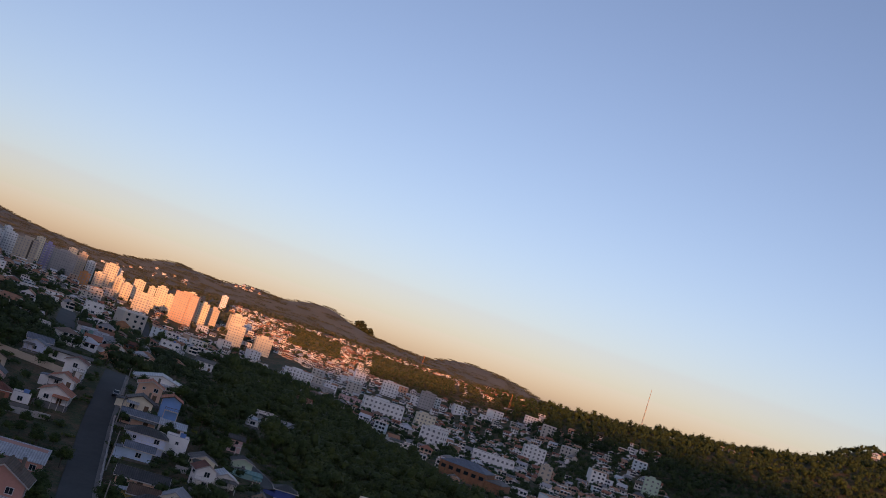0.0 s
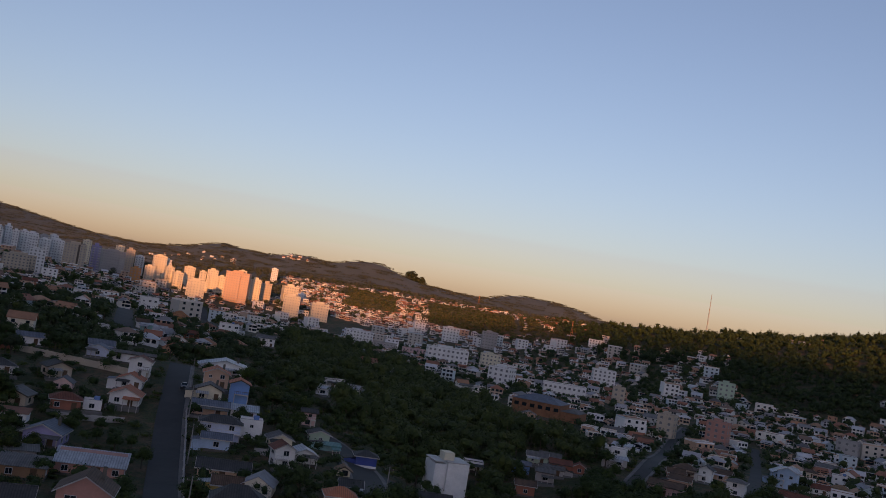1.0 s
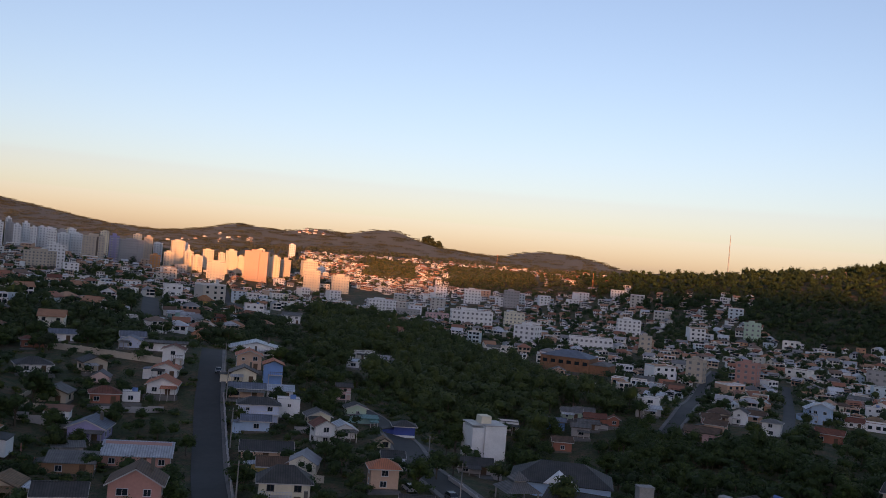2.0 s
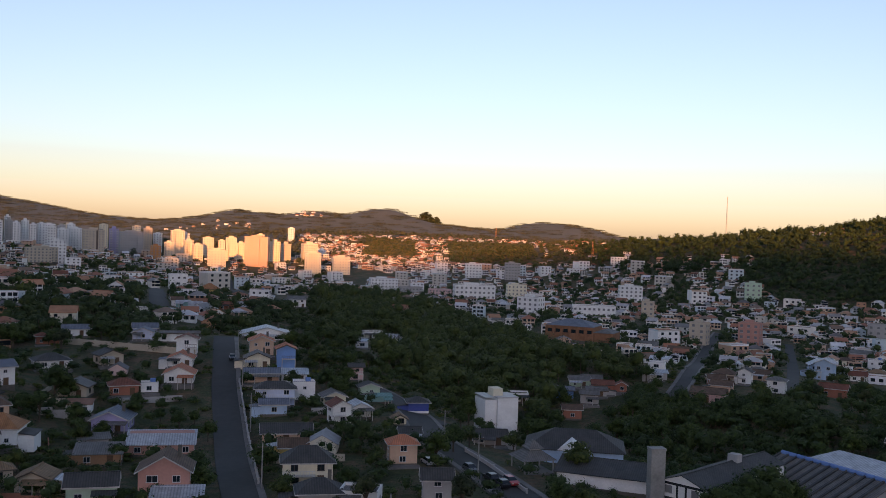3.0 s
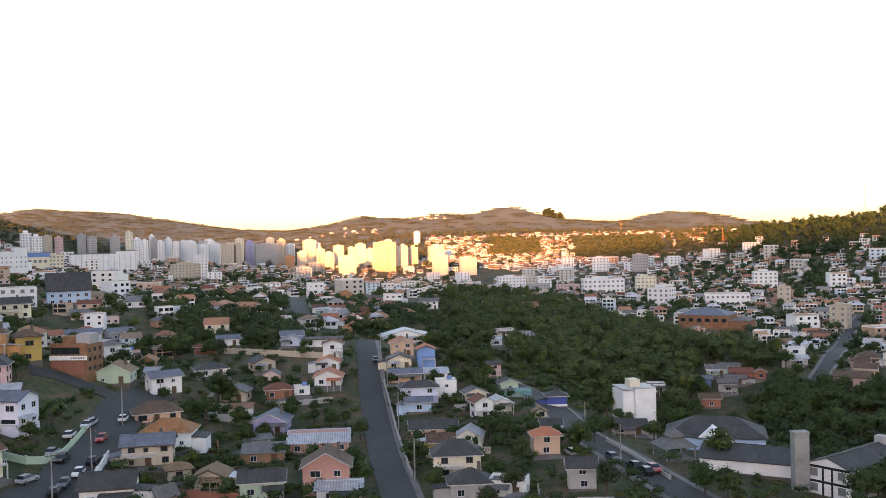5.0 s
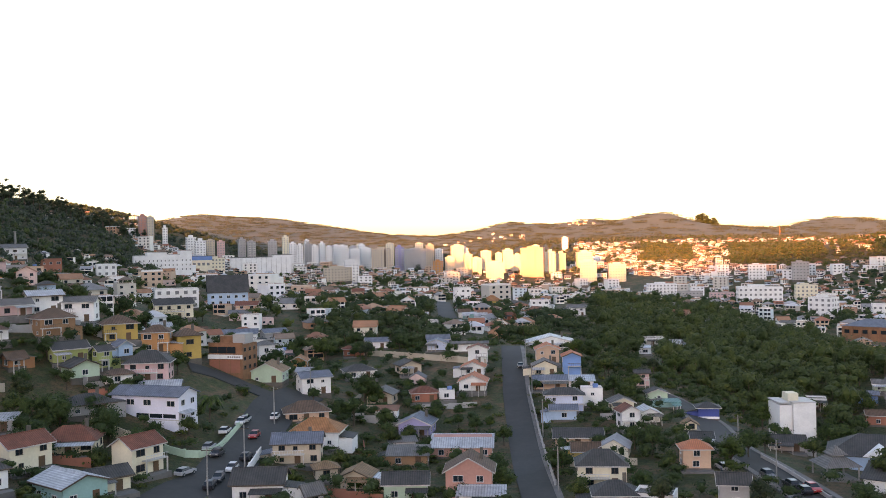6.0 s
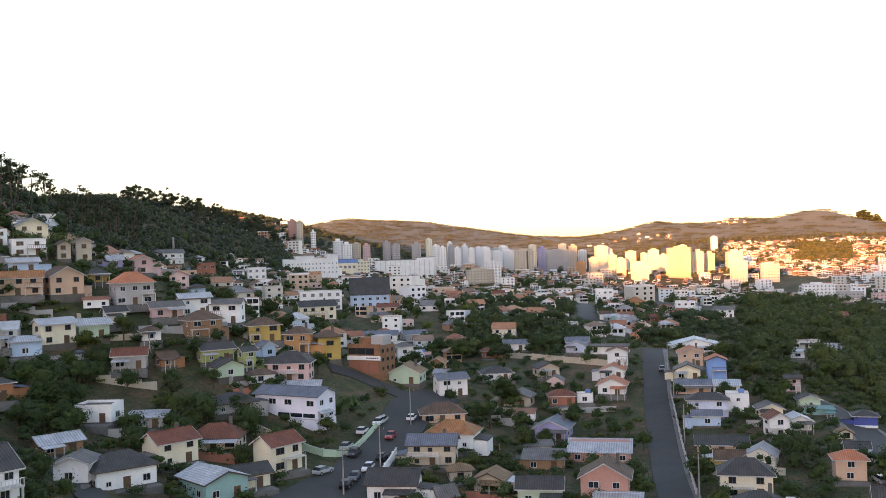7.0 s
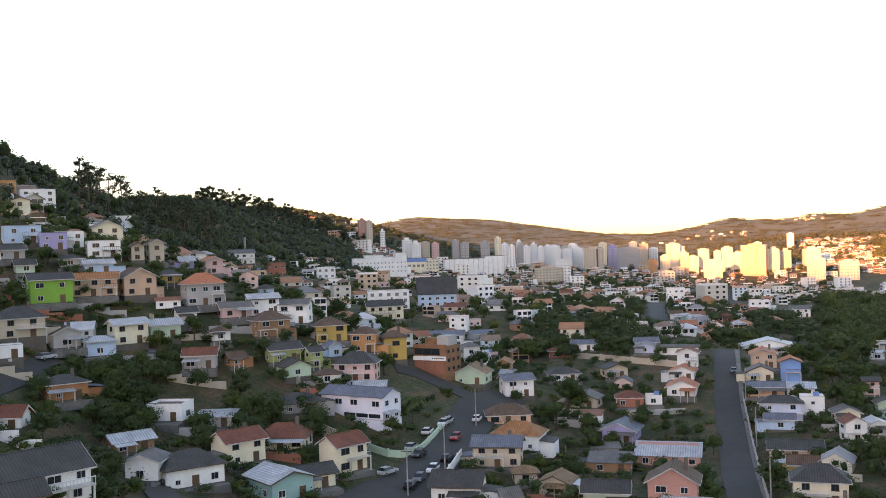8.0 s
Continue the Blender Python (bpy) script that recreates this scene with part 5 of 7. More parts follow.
def tower(x, y, turn, w, h, wall):
    """A block of flats: shaft with a plinth storey, recessed stripes or balconies, parapet, roof room and tank."""
    d = max(9.0, min(w * trng.uniform(0.75, 1.1), 20))
    z = ground_at(x, y)
    e = thing("tower_block", x, y, z, turn, f"{wall.replace('_', ' ')} plastered tower block with rows of windows", "tower block", "town tower blocks")
    n = max(4, round(h / 3))
    m = Mesher()
    x1, y1 = w / 2, d / 2
    style = trng.choice((0, 1, 2)) if w > 9 else 3
    m.box(-x1, x1, -y1, y1, -6, h)
    m.box(-x1 - 0.3, x1 + 0.3, -y1 - 0.3, y1 + 0.3, h, h + 0.7)
    if style == 0:
        m.box(-w * 0.13, w * 0.13, -y1 - 1.4, -y1, 2, h - 1)
    elif style == 1:
        m.box(-x1, -x1 + w * 0.24, -y1 - 1.6, -y1, -6, h - trng.uniform(0, 5))
        m.box(x1 - w * 0.24, x1, -y1 - 1.6, -y1, -6, h - trng.uniform(0, 5))
    part("wall", m.mesh("wall", WALL[wall]), e)
    if style == 2:
        for s in (-1, 1):
            m = Mesher()
            m.box(-1.4, 1.4, -1.2, 0, -0.1, 0.85)
            me = m.mesh("balcony", M_FASCIA)
            for st in range(1, n):
                part("balcony", me, e, "", pose(s * x1 * 0.62, -y1, st * h / n))
    if wall == "beige" and w > 15:
        m = Mesher()
        m.box(w * 0.13, w * 0.22, -y1 - 0.2, -y1, 1, h)
        part("wall_stripe", m.mesh("wall_stripe", M_FRAME_D), e, "dark vertical wall stripe")
    g = Mesher()
    cols = max(2, int(w / 3.0))
    for st in range(n):
        z0 = st * h / n + 0.9
        for k in range(cols):
            u = (k + 0.5) / cols * w - x1
            front = -y1 - (1.4 if style == 0 and abs(u) < w * 0.13 else 1.6 if style == 1 and abs(u) > x1 - w * 0.24 else 0)
            g.box(u - 0.75, u + 0.75, front - 0.12, front + 0.02, z0, z0 + 1.3)
        for k in range(3):
            u = (k + 0.5) / 3 * d - y1
            g.box(-x1 - 0.12, -x1 + 0.02, u - 0.7, u + 0.7, z0, z0 + 1.3)
            g.box(x1 - 0.02, x1 + 0.12, u - 0.7, u + 0.7, z0, z0 + 1.3)
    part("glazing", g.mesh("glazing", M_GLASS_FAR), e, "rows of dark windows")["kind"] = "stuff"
    t = Mesher()
    t.box(-w * 0.24, w * 0.2, -d * 0.22, d * 0.2, h + 0.7, h + trng.uniform(2.0, 3.6))
    part("roof_room", t.mesh("roof_room", WALL[wall]), e)
    if trng.random() < 0.5:
        t = Mesher()
        t.box(w * 0.26, w * 0.42, -d * 0.1, d * 0.2, h + 0.7, h + 1.9)
        part("roof_tank", t.mesh("roof_tank", M_CONCRETE), e)
    TAKEN.append((x, y, 0.5 * math.hypot(w, d)))


tower(-551, 1210, 38, 5.5, 47.3, "white")
tower(-531, 1186, 37, 9.6, 38.2, "grey")
tower(-529, 1211, 17, 9.9, 37.9, "white")
tower(-508, 1196, 17, 12.3, 36.0, "grey")
tower(-507, 1233, 33, 12.7, 40.0, "white")
tower(-442, 1115, 30, 11.5, 27.4, "white")
tower(-440, 1149, 28, 13.1, 31.0, "white")
tower(-398, 1095, 19, 23.5, 26.9, "beige")
tower(-407, 1187, 25, 10.6, 33.5, "lilac")
tower(-377, 1161, 24, 27.1, 30.1, "grey")
tower(-372, 1210, 22, 10.3, 35.7, "beige")
tower(-370, 1246, 12, 10.6, 30.0, "white")
# sunlit group: many walls cream, with the golden evening light put into their colour
tower(-333, 1117, 18, 11.9, 15.4, "orange")
tower(-322, 1132, 17, 10.9, 20.9, "cream")
tower(-331, 1199, 24, 15.5, 34.9, "cream")
tower(-309, 1170, 29, 10.1, 24.1, "cream")
tower(-293, 1151, 27, 11.2, 20.7, "cream")
tower(-300, 1230, 18, 13.3, 27.4, "cream")
tower(-263, 1124, 15, 20.7, 18.6, "cream")
tower(-269, 1226, 11, 13.4, 29.0, "cream")
tower(-250, 1196, 5, 9.8, 24.5, "cream")
tower(-224, 1167, 4, 28.1, 35.5, "peach")
tower(-207, 1193, 12, 13.1, 28.7, "cream")
tower(-197, 1217, 8, 12.7, 25.0, "beige")
tower(-244, 1542, 10, 10.2, 22.6, "white")
tower(-168, 1222, 20, 18.2, 25.4, "cream")
tower(-148, 1112, 11, 18.4, 23.7, "cream")
tower(-115, 1115, 11, 19.2, 18.8, "cream")
tower(-159, 1280, 5, 10.6, 13.0, "white")
tower(-577, 1297, 17, 7.9, 30.1, "white")
tower(-548, 1396, 21, 10.1, 32.8, "cream")
tower(-442, 1381, 13, 11.7, 36.4, "cream")
tower(-495, 1395, 23, 11.7, 36.4, "cream")
tower(-324, 1208, 29, 9.1, 31.5, "white")
tower(-280, 1219, 20, 7.9, 25.4, "cream")
tower(-232, 1229, 7, 9.4, 34.8, "cream")
tower(-639, 953, 46, 8.3, 27.9, "salmon")
tower(-626, 949, 43, 7.0, 30.2, "beige")
tower(-613, 958, 41, 5.1, 23.0, "white")
tower(-578, 956, 43, 10.0, 20.6, "white")
tower(-554, 936, 40, 10.3, 19.8, "white")
tower(-590, 1019, 40, 9.2, 23.5, "beige")
tower(-579, 1025, 30, 9.2, 24.5, "pink")
tower(-591, 1099, 42, 8.4, 36.4, "grey")
tower(-576, 1096, 41, 9.7, 34.5, "grey")
tower(-561, 1126, 22, 11.2, 39.7, "grey")
tower(-577, 1197, 35, 8.1, 50.6, "cream")
tower(-525, 1111, 33, 8.2, 36.7, "white")
tower(-508, 1096, 27, 8.1, 33.1, "white")
tower(-503, 1110, 28, 7.4, 35.5, "grey")
tower(-487, 1095, 27, 7.3, 31.7, "white")
tower(-491, 1126, 36, 6.8, 37.2, "white")
tower(-467, 1093, 26, 6.6, 30.2, "white")
tower(-467, 1115, 33, 7.3, 33.2, "white")
tower(-445, 1092, 22, 9.1, 28.0, "white")
tower(-447, 1123, 33, 8.0, 32.2, "grey")
tower(-448, 1155, 33, 8.2, 36.3, "white")

# ---- the rest of the town: repeated houses ----
frng = random.Random(23)


def inside(x, y, poly):
    c, n = False, len(poly)
    for i in range(n):
        (x1, y1), (x2, y2) = poly[i], poly[(i + 1) % n]
        if (y1 > y) != (y2 > y) and x < (x2 - x1) * (y - y1) / (y2 - y1) + x1:
            c = not c
    return c


def scatter(poly, count, r, rnd, tries=60, slack=0.0, keep=True):
    """Random plan points inside a polygon, clear of what stands there already."""
    out = []
    xs, ys = [p[0] for p in poly], [p[1] for p in poly]
    old = np.array(TAKEN, float).reshape(-1, 3)
    cell, buf = max(2 * r - slack, 0.1), {}
    for _ in range(count * tries):
        if len(out) >= count:
            break
        x, y = rnd.uniform(min(xs), max(xs)), rnd.uniform(min(ys), max(ys))
        if not inside(x, y, poly):
            continue
        if len(old) and ((old[:, 0] - x) ** 2 + (old[:, 1] - y) ** 2 < (old[:, 2] + r - slack) ** 2).any():
            continue
        i, j = int(x // cell), int(y // cell)
        if any((a - x) ** 2 + (b2 - y) ** 2 < cell ** 2 for di in (-1, 0, 1) for dj in (-1, 0, 1) for a, b2 in buf.get((i + di, j + dj), ())):
            continue
        buf.setdefault((i, j), []).append((x, y))
        out.append((x, y))
    if keep:
        TAKEN.extend((x, y, r) for x, y in out)
    return out


def town_house(kind, w, d, h, rise, storeys):
    e = thing("house", 0, 0, 0, 0, f"plastered {STOREYS[storeys]} house with a {KINDS[kind]} roof on the valley floor", "house", "houses of the valley town")
    B, R, P = walls_and_roof(w, d, h, kind, rise, "", "", 4)
    part("wall", B.mesh("wall", M_WALLS), e)
    part("roof", R.mesh("roof", M_ROOFS), e)
    top = h / storeys
    for st in range(storeys):
        for u in ((-0.28, 0.28) if w < 10 else (-0.33, 0.0, 0.33)):
            g = Mesher()
            g.box(-0.65, 0.65, -0.03, 0.02, 0, 1.15)
            g.box(-0.8, 0.8, -0.1, 0.02, -0.12, 0, 1)
            part("window", g.mesh("window", M_GLASS, M_FASCIA), e, "", pose(u * w, -d / 2, st * top + 1.0))
    return e


PROTO = [("g", 9, 7, 3.0, 2.2, 1), ("e", 8, 9, 3.0, 2.3, 1), ("h", 10, 8, 3.0, 2.3, 1), ("g", 9, 7, 5.6, 2.0, 2), ("e", 7.5, 9, 5.6, 2.0, 2),
         ("h", 9, 8, 5.6, 2.3, 2), ("f", 9, 8, 6.0, 0, 2), ("f", 11, 8, 3.4, 0, 1), ("f", 9, 9, 8.8, 0, 3), ("s", 9, 7, 3.0, 1.0, 1)]
MID = [([(92, 376), (189, 365), (325, 560), (345, 650), (230, 700), (144, 700), (97, 556), (83, 466)], 32, 5.2),
       ([(-180, 400), (-100, 505), (-66, 450), (-62, 340), (-120, 300), (-145, 335)], 9, 6.0),
       ([(-60, 545), (-40, 640), (0, 560), (40, 470), (0, 480)], 5, 6.0),
       ([(-138, 214), (-116, 287), (-137, 361), (-187, 409), (-336, 552), (-308, 407), (-246, 276), (-181, 215)], 44, 5.0)]
spots = []
for poly, count, r in MID:
    spots += scatter(poly, count, r, frng)
near_town = [(-178, 92), (-112, 88), (-34, 136), (30, 152), (-4, 200), (-30, 290), (-66, 325), (-128, 312), (-180, 234), (-222, 197)]
SMALL = scatter(near_town, 14, 3.6, frng, 80, 0.4)
spots += SMALL
protos = {}
for i, (x, y) in enumerate(spots):
    p = frng.choice(PROTO)
    turn = math.degrees(math.atan2(12 - x, y - 14)) + frng.gauss(0, 18)
    s = frng.uniform(0.66, 0.9)
    if (x, y) in SMALL:
        p, s = PROTO[(0, 1, 2, 9, 9)[i % 5]], frng.uniform(0.55, 0.75)
    m = pose(x, y, ground_at(x, y) + 0.1, 0, 0, turn) @ Matrix.Diagonal((s, s, s, 1))
    if p not in protos:
        protos[p] = town_house(*p)
        protos[p].matrix_basis = m
    else:
        keep = protos[p].scale.copy()
        protos[p].scale = (1, 1, 1)
        copy_thing(protos[p], m)
        protos[p].scale = keep


def joined_houses(name, polys, label, rnd, blocks=0.02):
    """Far roofs and walls past counting, as one mesh."""
    A = Mesher()
    for poly, count, r in polys:
        for x, y in scatter(poly, count, r, rnd, 40):
            kind, w, d, h, rise, st = rnd.choice(PROTO[:-2] if rnd.random() < 0.9 else PROTO)
            q = rnd.uniform(0.5, 0.82)
            w, d, h, rise = w * q, d * q, h * q, rise * q
            if rnd.random() < blocks:
                kind, st, rise = "f", rnd.choice((2, 3, 3, 4)), 0
                w, d, h = rnd.uniform(9, 15), rnd.uniform(8, 11), 2.9 * st
            turn = math.degrees(math.atan2(12 - x, y - 14)) + rnd.gauss(0, 20)
            B, R, P = walls_and_roof(w, d, h, kind, rise, "", "", 5)
            G = Mesher()
            for s2 in range(st):
                for u in (-0.3, 0.05, 0.33):
                    G.box(u * w - 0.75, u * w + 0.75, -d / 2 - 0.06, -d / 2 + 0.02, s2 * h / st + 0.8, s2 * h / st + 2.1)
            B.box(-w / 2, w / 2, -d / 2, d / 2, -5, 0.0)
            M = pose(x, y, ground_at(x, y) + 0.2, 0, 0, turn)
            for src, mi in ((B, 0), (R, 1), (G, 2)):
                A.poly([tuple(M @ Vector(v)) for v in src.v], src.f, mi)
    ob = new(name, A.mesh(name, M_WALLS_J, M_ROOFS_J, M_GLASS))
    return tagged(ob, label, "houses", kind="stuff")


M_WALLS_J = varied("far_plaster", [(0.84, 0.84, 0.82), (0.56, 0.52, 0.46), (0.82, 0.79, 0.73), (0.60, 0.42, 0.31), (0.80, 0.80, 0.81), (0.84, 0.82, 0.79), (0.58, 0.34, 0.23), (0.78, 0.74, 0.68), (0.52, 0.64, 0.68), (0.84, 0.83, 0.80)], 0.85, 0.12, True)
M_ROOFS_J = varied("far_roofing", [(0.42, 0.15, 0.09), (0.26, 0.25, 0.25), (0.46, 0.21, 0.12), (0.42, 0.42, 0.43), (0.34, 0.13, 0.08), (0.58, 0.60, 0.62), (0.24, 0.15, 0.11), (0.50, 0.26, 0.16)], 0.8, 0.2, True)
joined_houses("far_houses", [
    ([(92, 376), (189, 365), (325, 560), (345, 650), (230, 700), (144, 700), (97, 556), (83, 466)], 260, 4.4),
    ([(-336, 552), (-308, 407), (-246, 276), (-181, 215), (-138, 214), (-116, 287), (-137, 361), (-187, 409)], 30, 4.6),
    ([(-336, 552), (-197, 408), (-105, 527), (-90, 656), (-206, 720), (-366, 699)], 240, 4.8),
    ([(-90, 656), (27, 553), (73, 495), (144, 700), (224, 859), (144, 999), (-106, 999)], 400, 5.2),
    ([(-366, 699), (-206, 720), (-90, 656), (-107, 1079), (-560, 1000), (-470, 800)], 520, 5.2),
    ([(200, 700), (250, 700), (260, 859), (224, 859)], 40, 5.4),
    ([(-336, 552), (-420, 640), (-530, 780), (-640, 920), (-760, 1060), (-760, 1250), (-560, 1000), (-470, 800), (-366, 699)], 190, 4.8)],
    "crowded pale houses with tiled and sheet roofs across the valley", random.Random(31))
joined_houses("far_houses", [
    ([(-560, 1000), (-107, 1079), (-127, 1300), (-420, 1400), (-760, 1250)], 240, 6.5),
    ([(-107, 999), (144, 999), (200, 890), (190, 1000), (0, 1120)], 110, 6)],
    "pale houses and blocks of the town at the foot of the far hills", random.Random(33), 0.15)
joined_houses("far_houses", [
    ([(-470, 880), (-120, 880), (-110, 1060), (-540, 1000)], 150, 6.2)],
    "pale low blocks and halls in front of the towers", random.Random(35), 0.7)
joined_houses("belt_houses", [
    ([(-94.4, 345.2), (-71.1, 376.9), (-92.9, 512.8), (-130.7, 473.1)], 30, 3.6),
    ([(-146.6, 332.0), (-107.6, 356.3), (-148.9, 485.1), (-177.9, 399.4)], 22, 4.0)],
    "small houses with red, grey and teal roofs between the trees", random.Random(43), 0.0)
joined_houses("slope_houses", [
    ([(-173.4, 219.5), (-288.4, 422.4), (-448.3, 675.7), (-490.4, 694.8), (-464.3, 598.5)], 34, 4.4),
    ([(-217.7, 164.2), (-211.8, 180.8), (-208.6, 206.3), (-290.9, 278.6), (-285.2, 236.5), (-273.3, 204.9)], 16, 4.6),
    ([(-187.0, 193.7), (-304.4, 377.5), (-350.6, 434.0), (-281.7, 297.0)], 14, 4.6)],
    "small pale houses with tiled roofs climbing the slope", random.Random(39), 0.0)
joined_houses("hillside_houses", [
    ([(-215, 1467), (-247, 1643), (-173, 1638), (-74, 1612), (20, 1609), (88, 1622), (200, 1640), (152, 1300), (107, 1484), (10, 1534), (-38, 1510), (-130, 1594), (-159, 1514)], 300, 4.4),
    ([(-124, 1191), (-107, 1316), (-35, 1268), (9, 1161), (80, 1082), (120, 1039), (112, 1018), (-49, 1106)], 150, 4.4),
    ([(-44, 1512), (10, 1500), (9, 1161), (-30, 1248)], 90, 4.2),
    ([(-215, 1467), (-159, 1514), (-115, 1465), (-107, 1316), (-124, 1191), (-157, 1227)], 170, 4.4),
    ([(150, 1500), (211, 1067), (199, 1004), (114, 1045), (92, 1079), (120, 1119)], 40, 4.4)],
    "sunlit pale houses climbing the far hillside", random.Random(37), 0.0)
joined_houses("ridge_houses", [
    ([(324, 899), (613, 958), (633, 1048), (473, 1058), (374, 979)], 26, 8),
    ([(180, 900), (240, 880), (280, 830), (290, 860), (240, 950), (190, 960)], 18, 5.5),
    ([(330, 700), (420, 660), (460, 700), (380, 740)], 10, 6),
    ([(520, 1060), (640, 1000), (760, 1020), (760, 1080), (640, 1100)], 34, 6),
    ([(-1007, 1498), (-707, 1498), (-607, 1898), (-907, 1898)], 80, 8),
    ([(-646, 719), (-526, 819), (-566, 899), (-707, 858)], 8, 8),
    ([(-1020, 1215), (-1000, 1250), (-930, 1285), (-880, 1345), (-850, 1280), (-885, 1195)], 46, 5.0),
    ([(-620, 2060), (-420, 2060), (-420, 2180), (-620, 2180)], 14, 8),
    ([(-350, 2200), (-280, 2200), (-280, 2280), (-350, 2280)], 8, 8)],
    "a few pale houses on wooded ridges", random.Random(41), 0.02)

# ---- trees ----


def leaf_cloud(centres, radii, per, size, seed, corners=4, loose=0.28):
    """Many small leaf clumps (bent quads) round each centre: verts and faces."""
    g = np.random.default_rng(seed)
    n = len(centres)
    C = np.repeat(np.asarray(centres, float), per, 0)
    R = np.repeat(np.asarray(radii, float), per, 0)
    d = g.normal(size=(n * per, 3))
    d /= np.linalg.norm(d, axis=1)[:, None]
    rad = g.uniform(0.25, 1.0, n * per) ** 0.4
    lump = 1 + 0.25 * np.sin(3.1 * d[:, 0] + C[:, 0]) * np.cos(2.7 * d[:, 1] + C[:, 1] * 1.7) + 0.15 * np.sin(5.3 * d[:, 2] + C[:, 0] * 2.1)
    P = C + d * (rad * lump)[:, None] * R
    u = g.normal(size=(n * per, 3))
    u /= np.linalg.norm(u, axis=1)[:, None]
    nrm = d + np.array((0, 0, 0.35)) + g.normal(size=(n * per, 3)) * loose
    v = np.cross(nrm, u)
    v /= np.linalg.norm(v, axis=1)[:, None] + 1e-9
    u = np.cross(v, nrm)
    u /= np.linalg.norm(u, axis=1)[:, None] + 1e-9
    s = (size * g.uniform(0.55, 1.25, n * per))[:, None] if np.isscalar(size) else (np.repeat(size, per) * g.uniform(0.55, 1.25, n * per))[:, None]
    k = g.uniform(0.5, 1.0, (n * per, 4, 1))
    Q = np.stack([P - u * s * k[:, 0] - v * s * 0.3, P + v * s * k[:, 1] * 0.9 - u * s * 0.2, P + u * s * k[:, 2] + v * s * 0.2, P - v * s * k[:, 3] * 0.9], 1)
    Q = Q[:, :corners]
    F = np.arange(n * per * corners).reshape(-1, corners)
    return Q.reshape(-1, 3), F


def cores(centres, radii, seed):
    """Irregular inner masses, coloured for the shade inside, so that crowns are not seen through everywhere."""
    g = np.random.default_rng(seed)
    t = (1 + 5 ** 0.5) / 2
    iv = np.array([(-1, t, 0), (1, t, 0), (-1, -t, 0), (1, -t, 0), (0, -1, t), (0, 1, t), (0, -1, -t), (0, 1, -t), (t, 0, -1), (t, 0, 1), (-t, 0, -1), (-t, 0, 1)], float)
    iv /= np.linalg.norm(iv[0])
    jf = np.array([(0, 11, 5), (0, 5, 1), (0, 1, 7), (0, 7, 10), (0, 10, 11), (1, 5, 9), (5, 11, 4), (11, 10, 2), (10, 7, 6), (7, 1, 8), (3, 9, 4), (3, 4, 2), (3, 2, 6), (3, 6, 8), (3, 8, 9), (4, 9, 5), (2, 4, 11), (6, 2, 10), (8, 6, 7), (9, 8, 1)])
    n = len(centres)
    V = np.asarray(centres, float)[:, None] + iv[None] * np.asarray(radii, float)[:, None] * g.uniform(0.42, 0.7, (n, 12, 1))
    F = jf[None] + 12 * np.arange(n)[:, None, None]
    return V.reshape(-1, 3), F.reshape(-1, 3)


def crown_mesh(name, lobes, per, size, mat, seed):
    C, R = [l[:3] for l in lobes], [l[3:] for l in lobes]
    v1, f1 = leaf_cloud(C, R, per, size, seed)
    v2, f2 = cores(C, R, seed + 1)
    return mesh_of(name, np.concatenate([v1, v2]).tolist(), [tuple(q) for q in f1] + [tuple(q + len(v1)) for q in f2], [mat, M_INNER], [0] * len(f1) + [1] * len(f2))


def tree_kind(label, tall, spread, lobes_n, mat, seed, name="tree"):
    r = random.Random(seed)
    e = thing(name, 0, 0, 0, 0, label, "tree", "trees among the houses")
    lobes = []
    limbs = Mesher()
    fork = tall * 0.32
    limbs.tube((0, 0, -1), (0.05, 0.03, fork), 0.032 * tall, 0.022 * tall)
    for k in range(lobes_n):
        a = 6.283 * k / lobes_n + r.uniform(-0.4, 0.4)
        q = spread * r.uniform(0.25, 0.62) * (0 if k == 0 else 1)
        z = tall * r.uniform(0.5, 0.78) if k else tall * 0.8
        rr = spread * r.uniform(0.38, 0.58)
        lobes.append((q * math.cos(a), q * math.sin(a), z, rr, rr, rr * r.uniform(0.7, 1.0)))
        limbs.tube((0.05, 0.03, fork), (q * math.cos(a) * 0.85, q * math.sin(a) * 0.85, z), 0.016 * tall, 0.006 * tall, 5)
    part("trunk", limbs.mesh("trunk", M_BARK), e)
    part("crown", crown_mesh("crown", lobes, 210, 0.25, mat, seed), e)
    return e


KIND_ROWS = [("dark green broad-leaved tree with a rounded uneven crown", 6.5, 3.2, 7, M_LEAF, 101), ("tall dark green tree between houses", 8.5, 3.0, 8, M_LEAF, 102),
             ("yellowish green garden tree with a loose crown", 5.5, 2.8, 6, M_LEAF_Y, 103), ("small dense green garden tree", 4.0, 2.2, 5, M_LEAF, 104),
             ("dark conifer-like garden tree", 7.5, 2.2, 7, M_PINE, 105), ("low olive green bush beside a house", 2.6, 2.0, 4, M_LEAF_Y, 106)]
NEAR = [(-178, 88), (-112, 84), (-34, 133), (53, 149), (89, 181), (125, 231), (178, 340), (92, 371), (35, 309), (-5, 325), (-66, 329), (-128, 315), (-180, 234), (-227, 197)]
tr = random.Random(61)
kinds = {}


